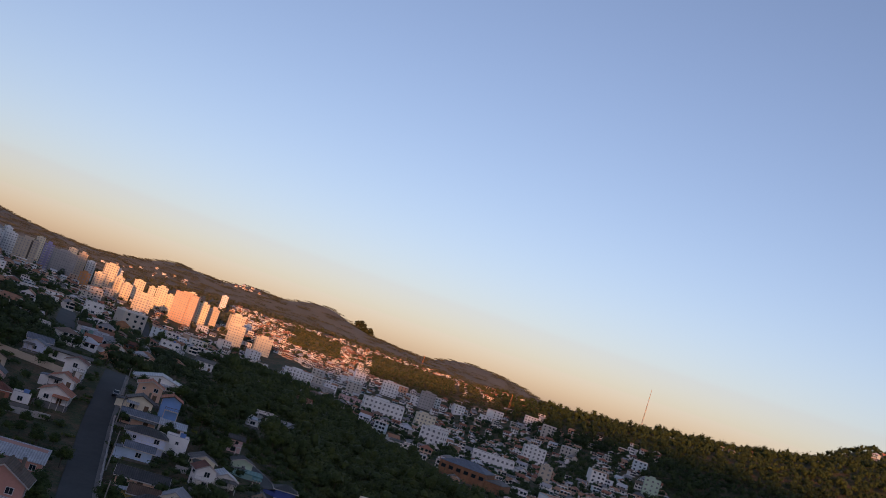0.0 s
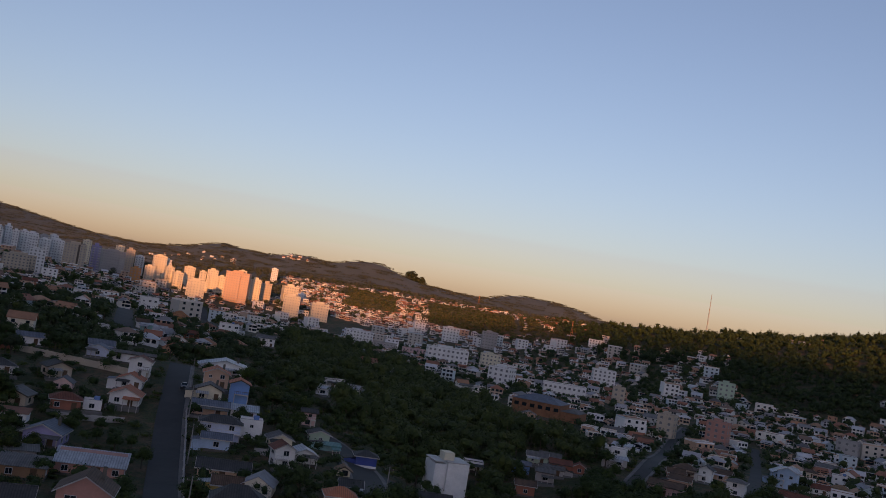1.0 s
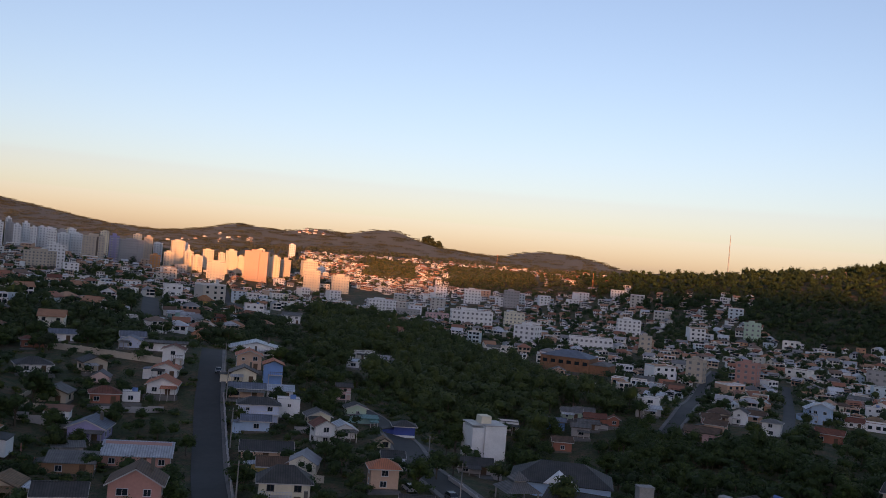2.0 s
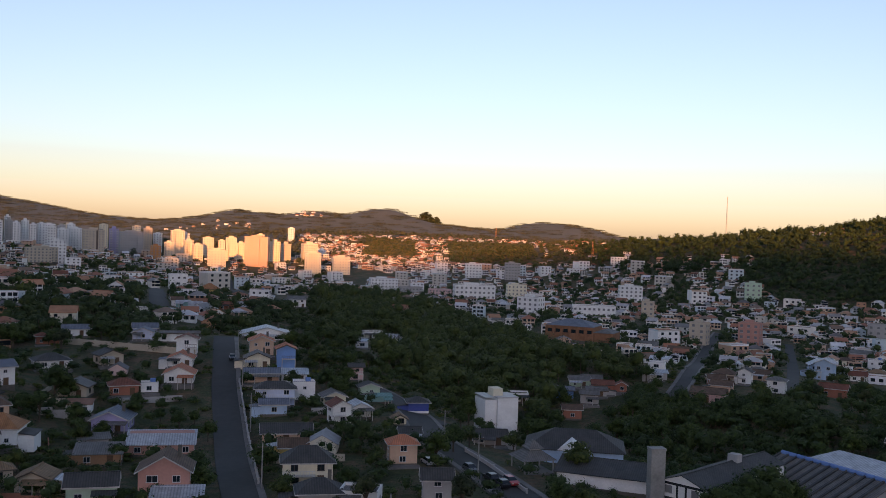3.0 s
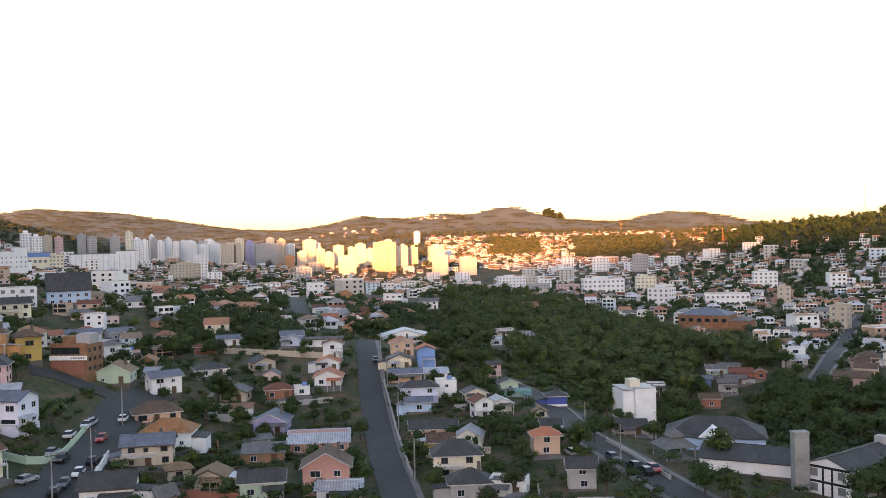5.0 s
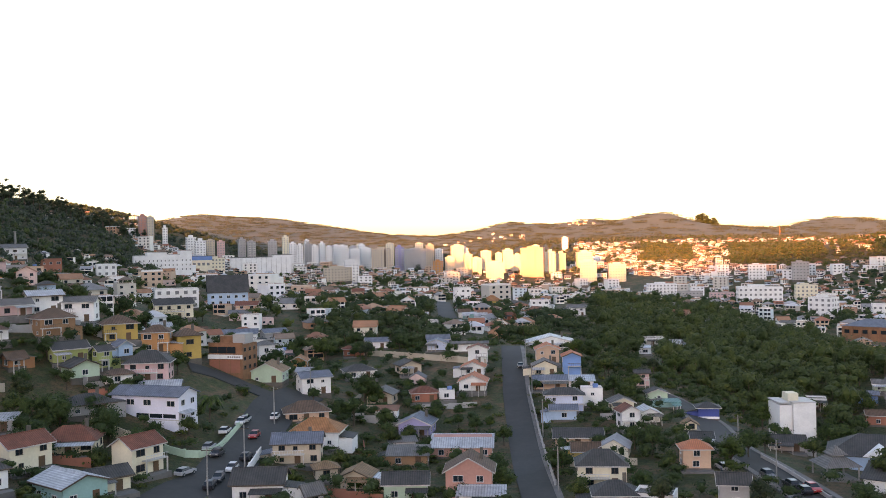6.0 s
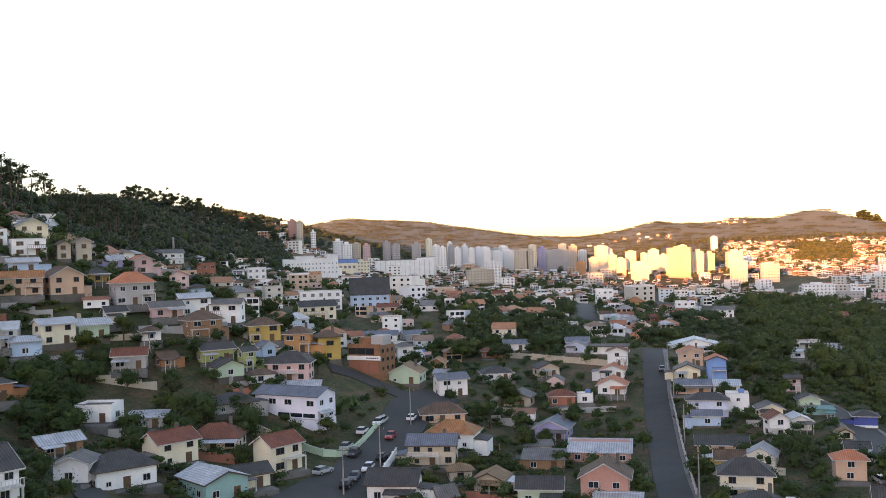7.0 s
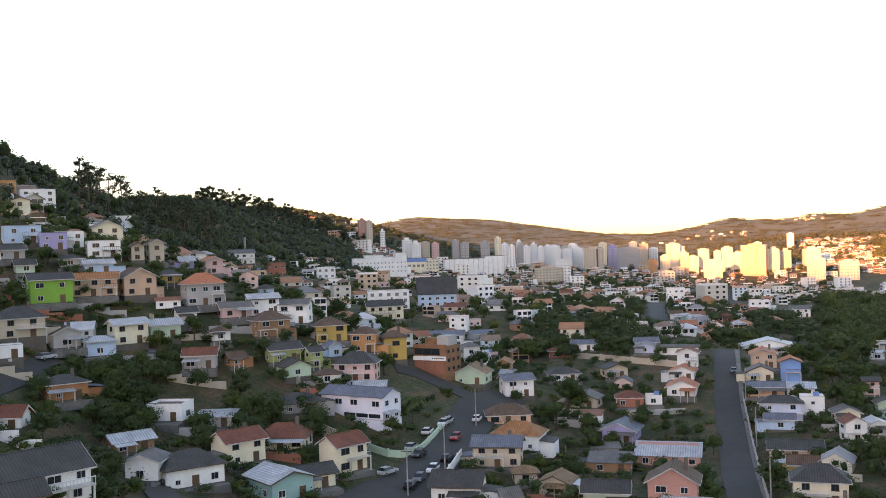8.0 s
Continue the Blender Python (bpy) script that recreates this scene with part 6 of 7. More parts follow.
def plant(x, y, tall, k):
    row = KIND_ROWS[k]
    s = tall / row[1] * 0.95
    m = pose(x, y, ground_at(x, y), 0, 0, tr.uniform(0, 360)) @ Matrix.Diagonal((s * tr.uniform(0.95, 1.2), s * tr.uniform(0.95, 1.2), s, 1))
    if k not in kinds:
        kinds[k] = tree_kind(*row, name="bush" if k == 5 else "tree")
        kinds[k].matrix_basis = m
    else:
        keep = kinds[k].scale.copy()
        kinds[k].scale = (1, 1, 1)
        copy_thing(kinds[k], m)
        kinds[k].scale = keep
    TAKEN.append((x, y, 1.5))


plant(-96.3, 88.1, 5.5, 1)
plant(-93.8, 88.1, 5, 0)
plant(-96.8, 85.1, 5, 0)
plant(-102.3, 96.9, 3, 3)
plant(-95.1, 81.5, 4, 3)
plant(-107.2, 93.3, 6, 0)
plant(-101.6, 84.5, 5, 0)
plant(-108.2, 126.9, 3.2, 3)
plant(-98.0, 165.9, 4.5, 2)
plant(-132.6, 119.4, 6, 1)
plant(-138.0, 130.3, 8, 0)
plant(-128.1, 127.9, 6, 0)
plant(-118.8, 127.0, 3.6, 0)
plant(-145.6, 133.5, 7, 1)
plant(-145.3, 140.5, 6, 0)
plant(-135.0, 112.5, 5, 0)
plant(-93.2, 215.3, 4.2, 0)
plant(-78.9, 206.3, 8, 1)
plant(-83.2, 224.7, 9, 0)
plant(-71.1, 206.1, 7, 1)
plant(-82.4, 204.6, 6, 0)
plant(-115.6, 274.0, 9, 0)
plant(-125.4, 284.6, 8, 1)
plant(-105.2, 284.5, 6, 2)
plant(-65.1, 193.6, 5.5, 2)
plant(-55.0, 185.2, 4.5, 3)
plant(-42.4, 204.4, 5, 0)
plant(-77.4, 242.5, 4, 3)
plant(-68.2, 241.8, 4.5, 0)
plant(-56.8, 218.6, 3.5, 3)
plant(-52.7, 218.4, 3, 3)
plant(-48.7, 217.3, 3.5, 3)
plant(-61.0, 172.1, 5, 0)
plant(-67.5, 170.6, 5, 2)
plant(-108.0, 118.7, 4, 0)
plant(-137.1, 172.9, 6, 0)
plant(-132.0, 159.3, 5, 0)
plant(-121.1, 151.7, 5, 2)
plant(-115.8, 159.5, 5, 0)
plant(-182.6, 258.6, 7, 1)
plant(-171.3, 249.2, 8, 0)
plant(-173.9, 282.4, 6, 0)
plant(-180.9, 311.0, 6, 2)
plant(-131.0, 205.2, 4, 0)
plant(-120.7, 224.6, 5, 0)
plant(-126.6, 165.8, 5, 1)
plant(-149.4, 147.4, 5, 0)
plant(-147.8, 152.2, 5, 2)
plant(-136.3, 150.3, 6, 0)
plant(-175.9, 137.5, 7, 1)
plant(-180.5, 139.5, 6, 0)
plant(-175.1, 174.1, 7, 0)
plant(-178.7, 158.0, 4, 2)
plant(-113.6, 170.4, 5, 0)
plant(-102.0, 159.7, 4, 0)
plant(-19.5, 162.6, 5, 2)
plant(-26.3, 179.9, 6.5, 0)
plant(-58.2, 224.8, 4, 0)
plant(-9.3, 193.9, 7, 0)
plant(-13.2, 198.7, 6, 1)
plant(-5.3, 181.9, 5, 2)
plant(9.2, 196.0, 6.5, 0)
plant(12.6, 203.5, 5, 2)
plant(13.6, 244.8, 8, 0)
plant(11.2, 229.0, 5, 1)
plant(33.1, 187.0, 8, 2)
plant(49.0, 264.1, 8, 0)
plant(30.4, 253.3, 5, 2)
plant(21.9, 204.2, 5, 2)
plant(-40.2, 162.1, 4, 0)
plant(-63.2, 200.1, 5, 2)
plant(-12.8, 175.5, 5, 0)
plant(-22.8, 245.2, 7, 0)
plant(-27.5, 266.3, 8, 2)
plant(-33.0, 284.6, 8, 0)
plant(-9.7, 168.8, 5, 0)
plant(-50.9, 212.8, 5, 0)
plant(-63.9, 224.7, 5, 0)
plant(-73.6, 241.7, 5, 1)
plant(59.6, 168.1, 9, 0)
plant(64.7, 171.0, 10, 0)
plant(55.7, 165.5, 7, 0)
plant(56.3, 271.9, 8, 0)
plant(59.4, 263.5, 9, 0)
plant(66.4, 259.7, 9, 1)
plant(72.1, 252.0, 9, 0)
plant(76.1, 244.7, 8, 0)
plant(26.9, 163.0, 6, 0)
plant(30.6, 162.1, 5, 2)
plant(43.4, 217.7, 5, 0)
plant(101.2, 223.1, 7, 0)
plant(100.4, 238.2, 9, 0)
plant(97.8, 250.8, 9, 0)
plant(90.6, 256.8, 8, 1)
# a row of trees along the school's long front
for k in range(13):
    u, v = -1.5 + 1.7 * k + tr.uniform(-0.5, 0.5), 3.0 + 2.2 * (k % 3) + tr.uniform(0, 1)
    plant(51.4 + 0.707 * (u + v), 165.7 + 0.707 * (u - v), tr.uniform(6.0, 7.6), (0, 1, 0)[k % 3])
# open fronts along the streets and lanes
for x, y, r in ((-141.0, 120.5, 4.0), (-137.4, 117.5, 2.5), (-127.3, 133.6, 3.0), (-124.4, 130.6, 2.6), (-120.4, 139.0, 3.0), (-64.3, 265.8, 3.2), (-62.0, 254.4, 2.0), (-58.6, 240.5, 4.0), (3.5, 230.0, 8.0), (-38.6, 243.6, 3.0), (-11.5, 244.5, 3.4), (-31.0, 217.0, 4.0), (-35.0, 257.5, 3.0)):
    TAKEN.append((x, y, r))
for x, y in scatter(NEAR, 230, 1.6, tr, 60, 0.8):
    k = tr.choices(range(6), (5, 3, 4, 5, 1, 5))[0]
    plant(x, y, KIND_ROWS[k][1] * tr.uniform(0.75, 1.1), k)


def woods(name, poly, count, tall, spread, per, size, mat, label, seed, gap=1.2, trunks=False, clear=True, lobes=2, corners=4, carpet=False):
    """A wood past counting: uneven crowns, each of leaf clumps on a stem, as one mesh."""
    r = random.Random(seed)
    if clear:
        pts = scatter(poly, count, gap, r, 12, 0.6, False)
    else:
        xs, ys = [p[0] for p in poly], [p[1] for p in poly]
        pts = []
        while len(pts) < count:
            x, y = r.uniform(min(xs), max(xs)), r.uniform(min(ys), max(ys))
            if inside(x, y, poly):
                pts.append((x, y))
    C, R, S = [], [], []
    T = Mesher()
    for x, y in pts:
        z = ground_at(x, y)
        h = tall * r.uniform(0.5, 1.0) * r.uniform(0.85, 1.55)
        for k in range(lobes):
            w = spread * r.uniform(0.6, 1.15)
            C.append((x + r.uniform(-0.5, 0.5) * spread * (lobes > 1), y + r.uniform(-0.5, 0.5) * spread * (lobes > 1), z + h * (0.62 if k == 0 else r.uniform(0.4, 0.75))))
            R.append((w, w, h * r.uniform(0.25, 0.4)))
            S.append(size * w / spread)
        if trunks:
            T.tube((x, y, z - 1), (x, y, z + h * 0.6), 0.25, 0.15, 5, 1)
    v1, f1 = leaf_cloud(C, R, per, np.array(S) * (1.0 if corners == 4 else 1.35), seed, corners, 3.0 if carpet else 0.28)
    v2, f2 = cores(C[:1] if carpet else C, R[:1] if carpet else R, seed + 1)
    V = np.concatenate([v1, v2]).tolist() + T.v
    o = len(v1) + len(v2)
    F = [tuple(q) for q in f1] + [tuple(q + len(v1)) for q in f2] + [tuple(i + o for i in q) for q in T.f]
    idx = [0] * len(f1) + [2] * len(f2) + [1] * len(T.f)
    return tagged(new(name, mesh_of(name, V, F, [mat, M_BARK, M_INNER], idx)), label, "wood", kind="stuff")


# open grass and yards kept clear of shrubs
for x, y, r in ((*(-134.3, 156.6), 8), (*(-136.3, 148.6), 7), (*(-127.3, 161.0), 6), (*(20.7, 203.1), 7), (*(-57.0, 225.7), 6), (*(-64.6, 222.2), 6), (*(-27.4, 214.5), 5),
                (*(-91.8, 154.2), 4), (*(-88.9, 158.7), 4), (*(-152.7, 150.6), 5), (*(-100.5, 136.4), 5), (*(-110.2, 195.4), 6), (*(-111.3, 184.8), 5), (*(2.2, 178.4), 5)):
    TAKEN.append((x, y, r))
for x, y, r in ((*(-82.8, 328.3), 12), (*(-76.3, 351.1), 12), (*(-75.9, 400.1), 9), (*(-98.6, 378.0), 9)):
    TAKEN.append((x, y, r))
# gardens and yards in front of the houses at the edges of the woods
for o in [o for o in bpy.data.objects if o.type == "EMPTY" and o.name.startswith("house") and not o.get("group") and 280 < o.location.y < 620]:
    u = Vector((8 - o.location.x, 2 - o.location.y)).normalized()
    for q in (7, 14, 22, 30, 38):
        TAKEN.append((o.location.x + u.x * q, o.location.y + u.y * q, 3.6))
woods("garden_greenery", NEAR, 1350, 3.4, 1.8, 80, 0.25, M_LEAF, "mixed dark green shrubs and small trees filling the gardens", 201, 0.9)
woods("hedge_greenery", NEAR, 1200, 1.2, 1.3, 30, 0.3, M_LEAF_Y, "low yellowish green bushes and hedges in the gardens", 221, 0.5, False, True, 2)
woods("valley_wood", [(-64, 549), (-83, 634), (-35, 646), (-4, 572), (42, 473), (60, 435), (77, 341), (57, 302), (30, 290), (2, 297), (-14, 315), (-34, 341), (-45, 407)], 760, 8.5, 3.6, 110, 0.48, M_WOODS,
      "dense dark green wood on the valley floor", 202, 2.0, True, True, 3)
woods("tree_belt", [(-192, 408), (-100, 516), (-64, 456), (-60, 330), (-87, 308), (-123, 286), (-148, 332)], 420, 6.0, 3.0, 100, 0.42, M_WOODS,
      "belt of dark green trees behind the near houses", 203, 2.0, True)
woods("slope_grove", [(-150, 112), (-118, 124), (-100, 150), (-112, 168), (-140, 160), (-160, 135)], 34, 6.5, 2.6, 300, 0.24, M_LEAF,
      "dark green trees on the grassy slope", 227, 1.6, True, True, 3)
woods("slope_trees", [(55, 301), (71, 307), (106, 296), (148, 323), (199, 361), (166, 244), (105, 222), (56, 245)], 200, 5.6, 3.0, 110, 0.46, M_LEAF,
      "dark trees on the slope above the school", 204, 1.6, True)
woods("street_foot_trees", [(57, 297), (80, 272), (104, 258), (112, 276), (97, 285), (85, 289), (77, 301), (66, 303)], 110, 5.4, 2.6, 100, 0.42, M_LEAF,
      "dark green trees at the foot of the climbing street", 235, 1.0, True, False, 3)
woods("street_foot_trees", [(66, 303), (73, 304), (73, 318), (69, 317)], 14, 4.6, 2.2, 100, 0.4, M_LEAF,
      "dark green trees beside the climbing street", 236, 1.0, True, False, 3)
woods("infill_trees", [(-47.7, 296.8), (-37.4, 348.9), (-69.5, 654.2), (-94.2, 614.8)], 110, 4.5, 2.6, 80, 0.45, M_WOODS,
      "dark green trees beside the wood", 231, 1.0)
woods("infill_trees", [(-173.4, 219.5), (-288.4, 422.4), (-451.7, 689.4), (-498.0, 705.5), (-472.4, 595.0)], 130, 5, 2.6, 60, 0.5, M_WOODS,
      "dark green trees between houses at the foot of the hill", 232, 1.0)
woods("infill_trees", [(-209.2, 157.9), (-191.8, 190.2), (-282.0, 276.0), (-285.2, 236.5), (-273.3, 204.9)], 130, 4.5, 2.4, 60, 0.42, M_WOODS,
      "dark green trees between houses on the steep slope", 233, 1.0)
woods("town_trees", [(92, 376), (189, 365), (325, 600), (414, 779), (144, 999), (-106, 999), (-90, 656), (57, 534), (83, 466)], 2100, 5.5, 2.7, 30, 0.75, M_WOODS,
      "scattered dark trees between the town houses", 205, 0.9, corners=3)
woods("town_trees", [(-123, 286), (-105, 527), (-90, 656), (-107, 1098), (-520, 1000), (-336, 552), (-246, 276), (-181, 215)], 1300, 5.5, 2.7, 30, 0.75, M_WOODS,
      "scattered dark trees between the town houses", 206, 0.9, corners=3)
woods("avenue_trees", [(-340, 915), (-240, 950), (-100, 955), (-100, 975), (-240, 972), (-345, 940)], 110, 8, 3.4, 44, 0.8, M_WOODS,
      "row of dark trees before the towers", 240, 1.6)
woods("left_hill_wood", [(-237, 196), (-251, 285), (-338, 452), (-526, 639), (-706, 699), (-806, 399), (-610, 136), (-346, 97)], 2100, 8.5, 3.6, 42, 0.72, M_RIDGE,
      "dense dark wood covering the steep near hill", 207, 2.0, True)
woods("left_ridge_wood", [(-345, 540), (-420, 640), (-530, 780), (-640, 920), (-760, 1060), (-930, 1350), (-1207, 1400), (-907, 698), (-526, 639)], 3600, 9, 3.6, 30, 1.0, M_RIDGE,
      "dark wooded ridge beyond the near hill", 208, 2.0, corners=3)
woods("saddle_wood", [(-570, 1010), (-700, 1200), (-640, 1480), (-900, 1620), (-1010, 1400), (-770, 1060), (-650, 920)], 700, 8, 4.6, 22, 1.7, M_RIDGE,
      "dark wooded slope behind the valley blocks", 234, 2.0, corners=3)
woods("right_hill_wood", [(165, 1160), (165, 1010), (200, 900), (240, 790), (290, 690), (360, 630), (480, 640), (620, 640), (793, 758), (893, 1148), (493, 1248), (324, 1030)], 5200, 8.5, 3.3, 30, 0.95, M_WOODS,
      "dark green wood over the low hill", 209, 2.0, corners=3)
woods("hillside_wood", [(-126, 1592), (-43, 1531), (-35, 1268), (-107, 1316)], 620, 6.5, 3.3, 24, 1.0, M_HILL_WOODS, "olive wooded patch on the sunlit hillside", 210, 2.0, corners=3)
woods("hillside_wood", [(10, 1534), (125, 1481), (115, 1119), (92, 1079), (13, 1158)], 900, 6.5, 3.3, 24, 1.0, M_HILL_WOODS, "olive wooded patch on the sunlit hillside", 230, 2.0, corners=3)
woods("hillside_wood", [(150, 1500), (211, 1067), (199, 1004), (114, 1045), (92, 1079), (120, 1119)], 330, 6.0, 3.2, 24, 1.0, M_HILL_WOODS, "olive trees between the hillside houses", 233, 1.0, corners=3)
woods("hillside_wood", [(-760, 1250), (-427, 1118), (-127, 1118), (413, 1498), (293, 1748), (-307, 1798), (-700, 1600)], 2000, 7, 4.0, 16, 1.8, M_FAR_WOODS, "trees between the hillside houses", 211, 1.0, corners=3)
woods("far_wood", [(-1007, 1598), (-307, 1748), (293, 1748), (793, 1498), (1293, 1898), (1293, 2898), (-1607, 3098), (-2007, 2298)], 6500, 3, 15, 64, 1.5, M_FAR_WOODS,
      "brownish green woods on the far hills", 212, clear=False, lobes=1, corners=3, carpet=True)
# taller loose trees that stand out along the ridges
def stem_trees(poly, count, tall, puff, size, label, seed, puffs=6, low=0.55):
    """Thin bare stems, each with small airy tufts of leaves near its top."""
    r = random.Random(seed)
    C, R = [], []
    T = Mesher()
    for x, y in scatter(poly, count, 1.5, r, 30, 2.0, False):
        z, h = ground_at(x, y), tall * r.uniform(0.7, 1.15)
        lean = (x + r.uniform(-0.06, 0.06) * h, y + r.uniform(-0.06, 0.06) * h)
        T.tube((x, y, z - 1), (*lean, z + h * 0.9), 0.02 * h, 0.008 * h, 5, 1)
        for k in range(puffs):
            a, q = r.uniform(0, 6.283), r.uniform(0.2, 1.4) * puff
            p = (lean[0] + q * math.cos(a), lean[1] + q * math.sin(a), z + h * r.uniform(low, 1.0))
            T.tube((*lean, z + h * 0.6), p, 0.005 * h, 0.002 * h, 4, 1)
            w = puff * r.uniform(0.6, 1.1)
            C.append(p)
            R.append((w, w, w * 0.55))
    v1, f1 = leaf_cloud(C, R, 34, size, seed)
    o = len(v1)
    F = [tuple(q) for q in f1] + [tuple(i + o for i in q) for q in T.f]
    me = mesh_of("ridge_trees", v1.tolist() + T.v, F, [M_PINE, M_BARK], [0] * len(f1) + [1] * len(T.f))
    return tagged(new("ridge_trees", me), label, "wood", kind="stuff")


stem_trees([(-261, 285), (-339, 376), (-427, 469), (-467, 451), (-371, 313), (-292, 253)], 58, 20, 2.2, 0.55, "tall thin-stemmed trees along the near ridge", 213)
stem_trees([(-700, 729), (-590, 849), (-560, 819), (-666, 709)], 60, 21, 3.0, 1.0, "tall thin-stemmed trees crowning the wooded ridge", 214)
stem_trees([(-760, 860), (-640, 960), (-600, 930), (-720, 830)], 30, 14, 2.6, 1.0, "loose tall trees on the wooded ridge", 216)
stem_trees([(-52, 2265), (-8, 2265), (-8, 2300), (-52, 2300)], 12, 25, 5.0, 2.0, "clump of tall trees on the far skyline", 215, 12, 0.2)

# palm beside the long white house
px, py = -99.5, 176.3
e = thing("palm_tree", px, py, ground_at(px, py), 0, "green palm tree with drooping fronds beside a white house", "palm tree")
m = Mesher()
for k in range(6):
    m.tube((0.05 * k, 0, -0.5 + k * 0.9), (0.05 * (k + 1), 0, 0.5 + k * 0.9), 0.24 - 0.015 * k, 0.2 - 0.015 * k, 8)
part("trunk", m.mesh("trunk", M_BARK), e)
pr = random.Random(3)
for k in range(16):
    m = Mesher()
    a, lift = 6.283 * k / 16 + pr.uniform(-0.2, 0.2), pr.uniform(0.2, 1.2)
    last = None
    for j in range(9):
        s = j / 8 * 2.9
        c2 = Vector((0.3 + s * math.cos(a), s * math.sin(a), 5.2 + lift * s * 0.8 - 0.36 * s * s))
        if last is not None:
            side = Vector((-math.sin(a), math.cos(a), 0)) * 0.5
            m.poly([last, c2, c2 + side + Vector((0, 0, -0.35)), last + side * 0.7 + Vector((0, 0, -0.3))], [(0, 1, 2, 3)])
            m.poly([last, c2, c2 - side + Vector((0, 0, -0.35)), last - side * 0.7 + Vector((0, 0, -0.3))], [(3, 2, 1, 0)])
        last = c2
    part("frond", m.mesh("frond", M_LEAF), e)

# ---- cars ----
CAR_PAINT = {n: plain("car_paint_" + n, c, 0.3, 0.1, spread=0.1) for n, c in {"white": (0.7, 0.7, 0.7), "black": (0.02, 0.02, 0.025), "silver": (0.4, 0.42, 0.44), "red": (0.45, 0.03, 0.03), "dark_grey": (0.07, 0.075, 0.08)}.items()}
M_LAMP = plain("lamp_glass", (0.6, 0.6, 0.55), 0.2)


def car(colour):
    e = thing("car", 0, 0, 0, 0, f"{colour.replace('_', ' ')} parked hatchback car on the street", "car", "parked cars")
    side = [(-2.05, 0.35), (-2.1, 0.8), (-1.9, 0.95), (1.1, 0.98), (1.95, 0.82), (2.05, 0.6), (2.0, 0.35)]
    cab = [(-1.85, 0.95), (-1.45, 1.42), (0.2, 1.45), (1.05, 0.98)]
    for nm, prof, hw, top, mat in (("body", side, 0.84, 0.84, CAR_PAINT[colour]), ("cabin", cab, 0.78, 0.62, M_GLASS)):
        m = Mesher()
        n = len(prof)
        pts = [(x, -hw if z < 1.2 else -top, z) for x, z in prof] + [(x, hw if z < 1.2 else top, z) for x, z in prof]
        m.poly(pts, [tuple(range(n)), tuple(range(2 * n - 1, n - 1, -1))] + [((i + 1) % n, i, i + n, (i + 1) % n + n) for i in range(n)])
        part(nm, m.mesh(nm, mat), e)
    m = Mesher()
    m.box(-1.45, 0.2, -0.62, 0.62, 1.43, 1.48)
    part("car_roof", m.mesh("car_roof", CAR_PAINT[colour]), e)
    for sx in (-1.3, 1.3):
        for sy in (-0.8, 0.8):
            m = Mesher()
            m.tube((sx, sy - 0.1, 0.32), (sx, sy + 0.1, 0.32), 0.32, 0.32, 12)
            wh = part("wheel", m.mesh("wheel", M_TYRE), e)
            m = Mesher()
            m.tube((sx, sy - 0.11, 0.32), (sx, sy + 0.11, 0.32), 0.18, 0.18, 8)
            part("rim", m.mesh("rim", M_STEEL), wh)
    for sy in (-0.6, 0.6):
        m = Mesher()
        m.box(1.96, 2.06, sy - 0.18, sy + 0.18, 0.6, 0.76)
        part("headlight", m.mesh("headlight", M_LAMP), e)
    return e


car_first = {}


def parked(x, y, i):
    colour = ("white", "white", "silver", "dark_grey", "black", "silver", "dark_grey", "black", "black", "red", "white", "silver")[i % 12]
    j = min(range(len(ROADS)), key=lambda q: (ROADS[q][0] - x) ** 2 + (ROADS[q][1] - y) ** 2)
    a, b2 = ROADS[max(0, j - 1)], ROADS[min(len(ROADS) - 1, j + 1)]
    turn = math.degrees(math.atan2(b2[1] - a[1], b2[0] - a[0]))
    near = math.hypot(ROADS[j][0] - x, ROADS[j][1] - y) < 7
    z = ground_at(x, y) + (0.3 if near else 0.02)
    m = pose(x, y, z, 0, 0, turn + (180 if i % 3 == 0 else 0))
    if colour not in car_first:
        car_first[colour] = car(colour)
        car_first[colour].matrix_basis = m
    else:
        copy_thing(car_first[colour], m)


parked(-94.5, 180.7, 0)
parked(-94.0, 173.1, 1)
parked(-91.7, 162.8, 2)
parked(-89.0, 160.8, 3)
parked(-88.8, 161.2, 4)
parked(-87.8, 147.9, 5)
parked(-81.9, 149.1, 6)
parked(-81.0, 144.6, 7)
parked(-84.1, 163.5, 8)
parked(-88.9, 176.0, 9)
parked(-91.9, 191.6, 10)
parked(-94.7, 183.2, 11)
parked(-82.8, 155.7, 12)
parked(-158.3, 122.8, 13)
parked(-159.3, 131.3, 14)
parked(-153.5, 153.0, 15)
parked(-51.6, 267.0, 16)
parked(4.3, 185.9, 17)
parked(12.3, 181.7, 18)
parked(15.9, 177.0, 19)
parked(17.7, 173.8, 20)
parked(19.4, 175.5, 21)
parked(-106.7, 310.9, 22)

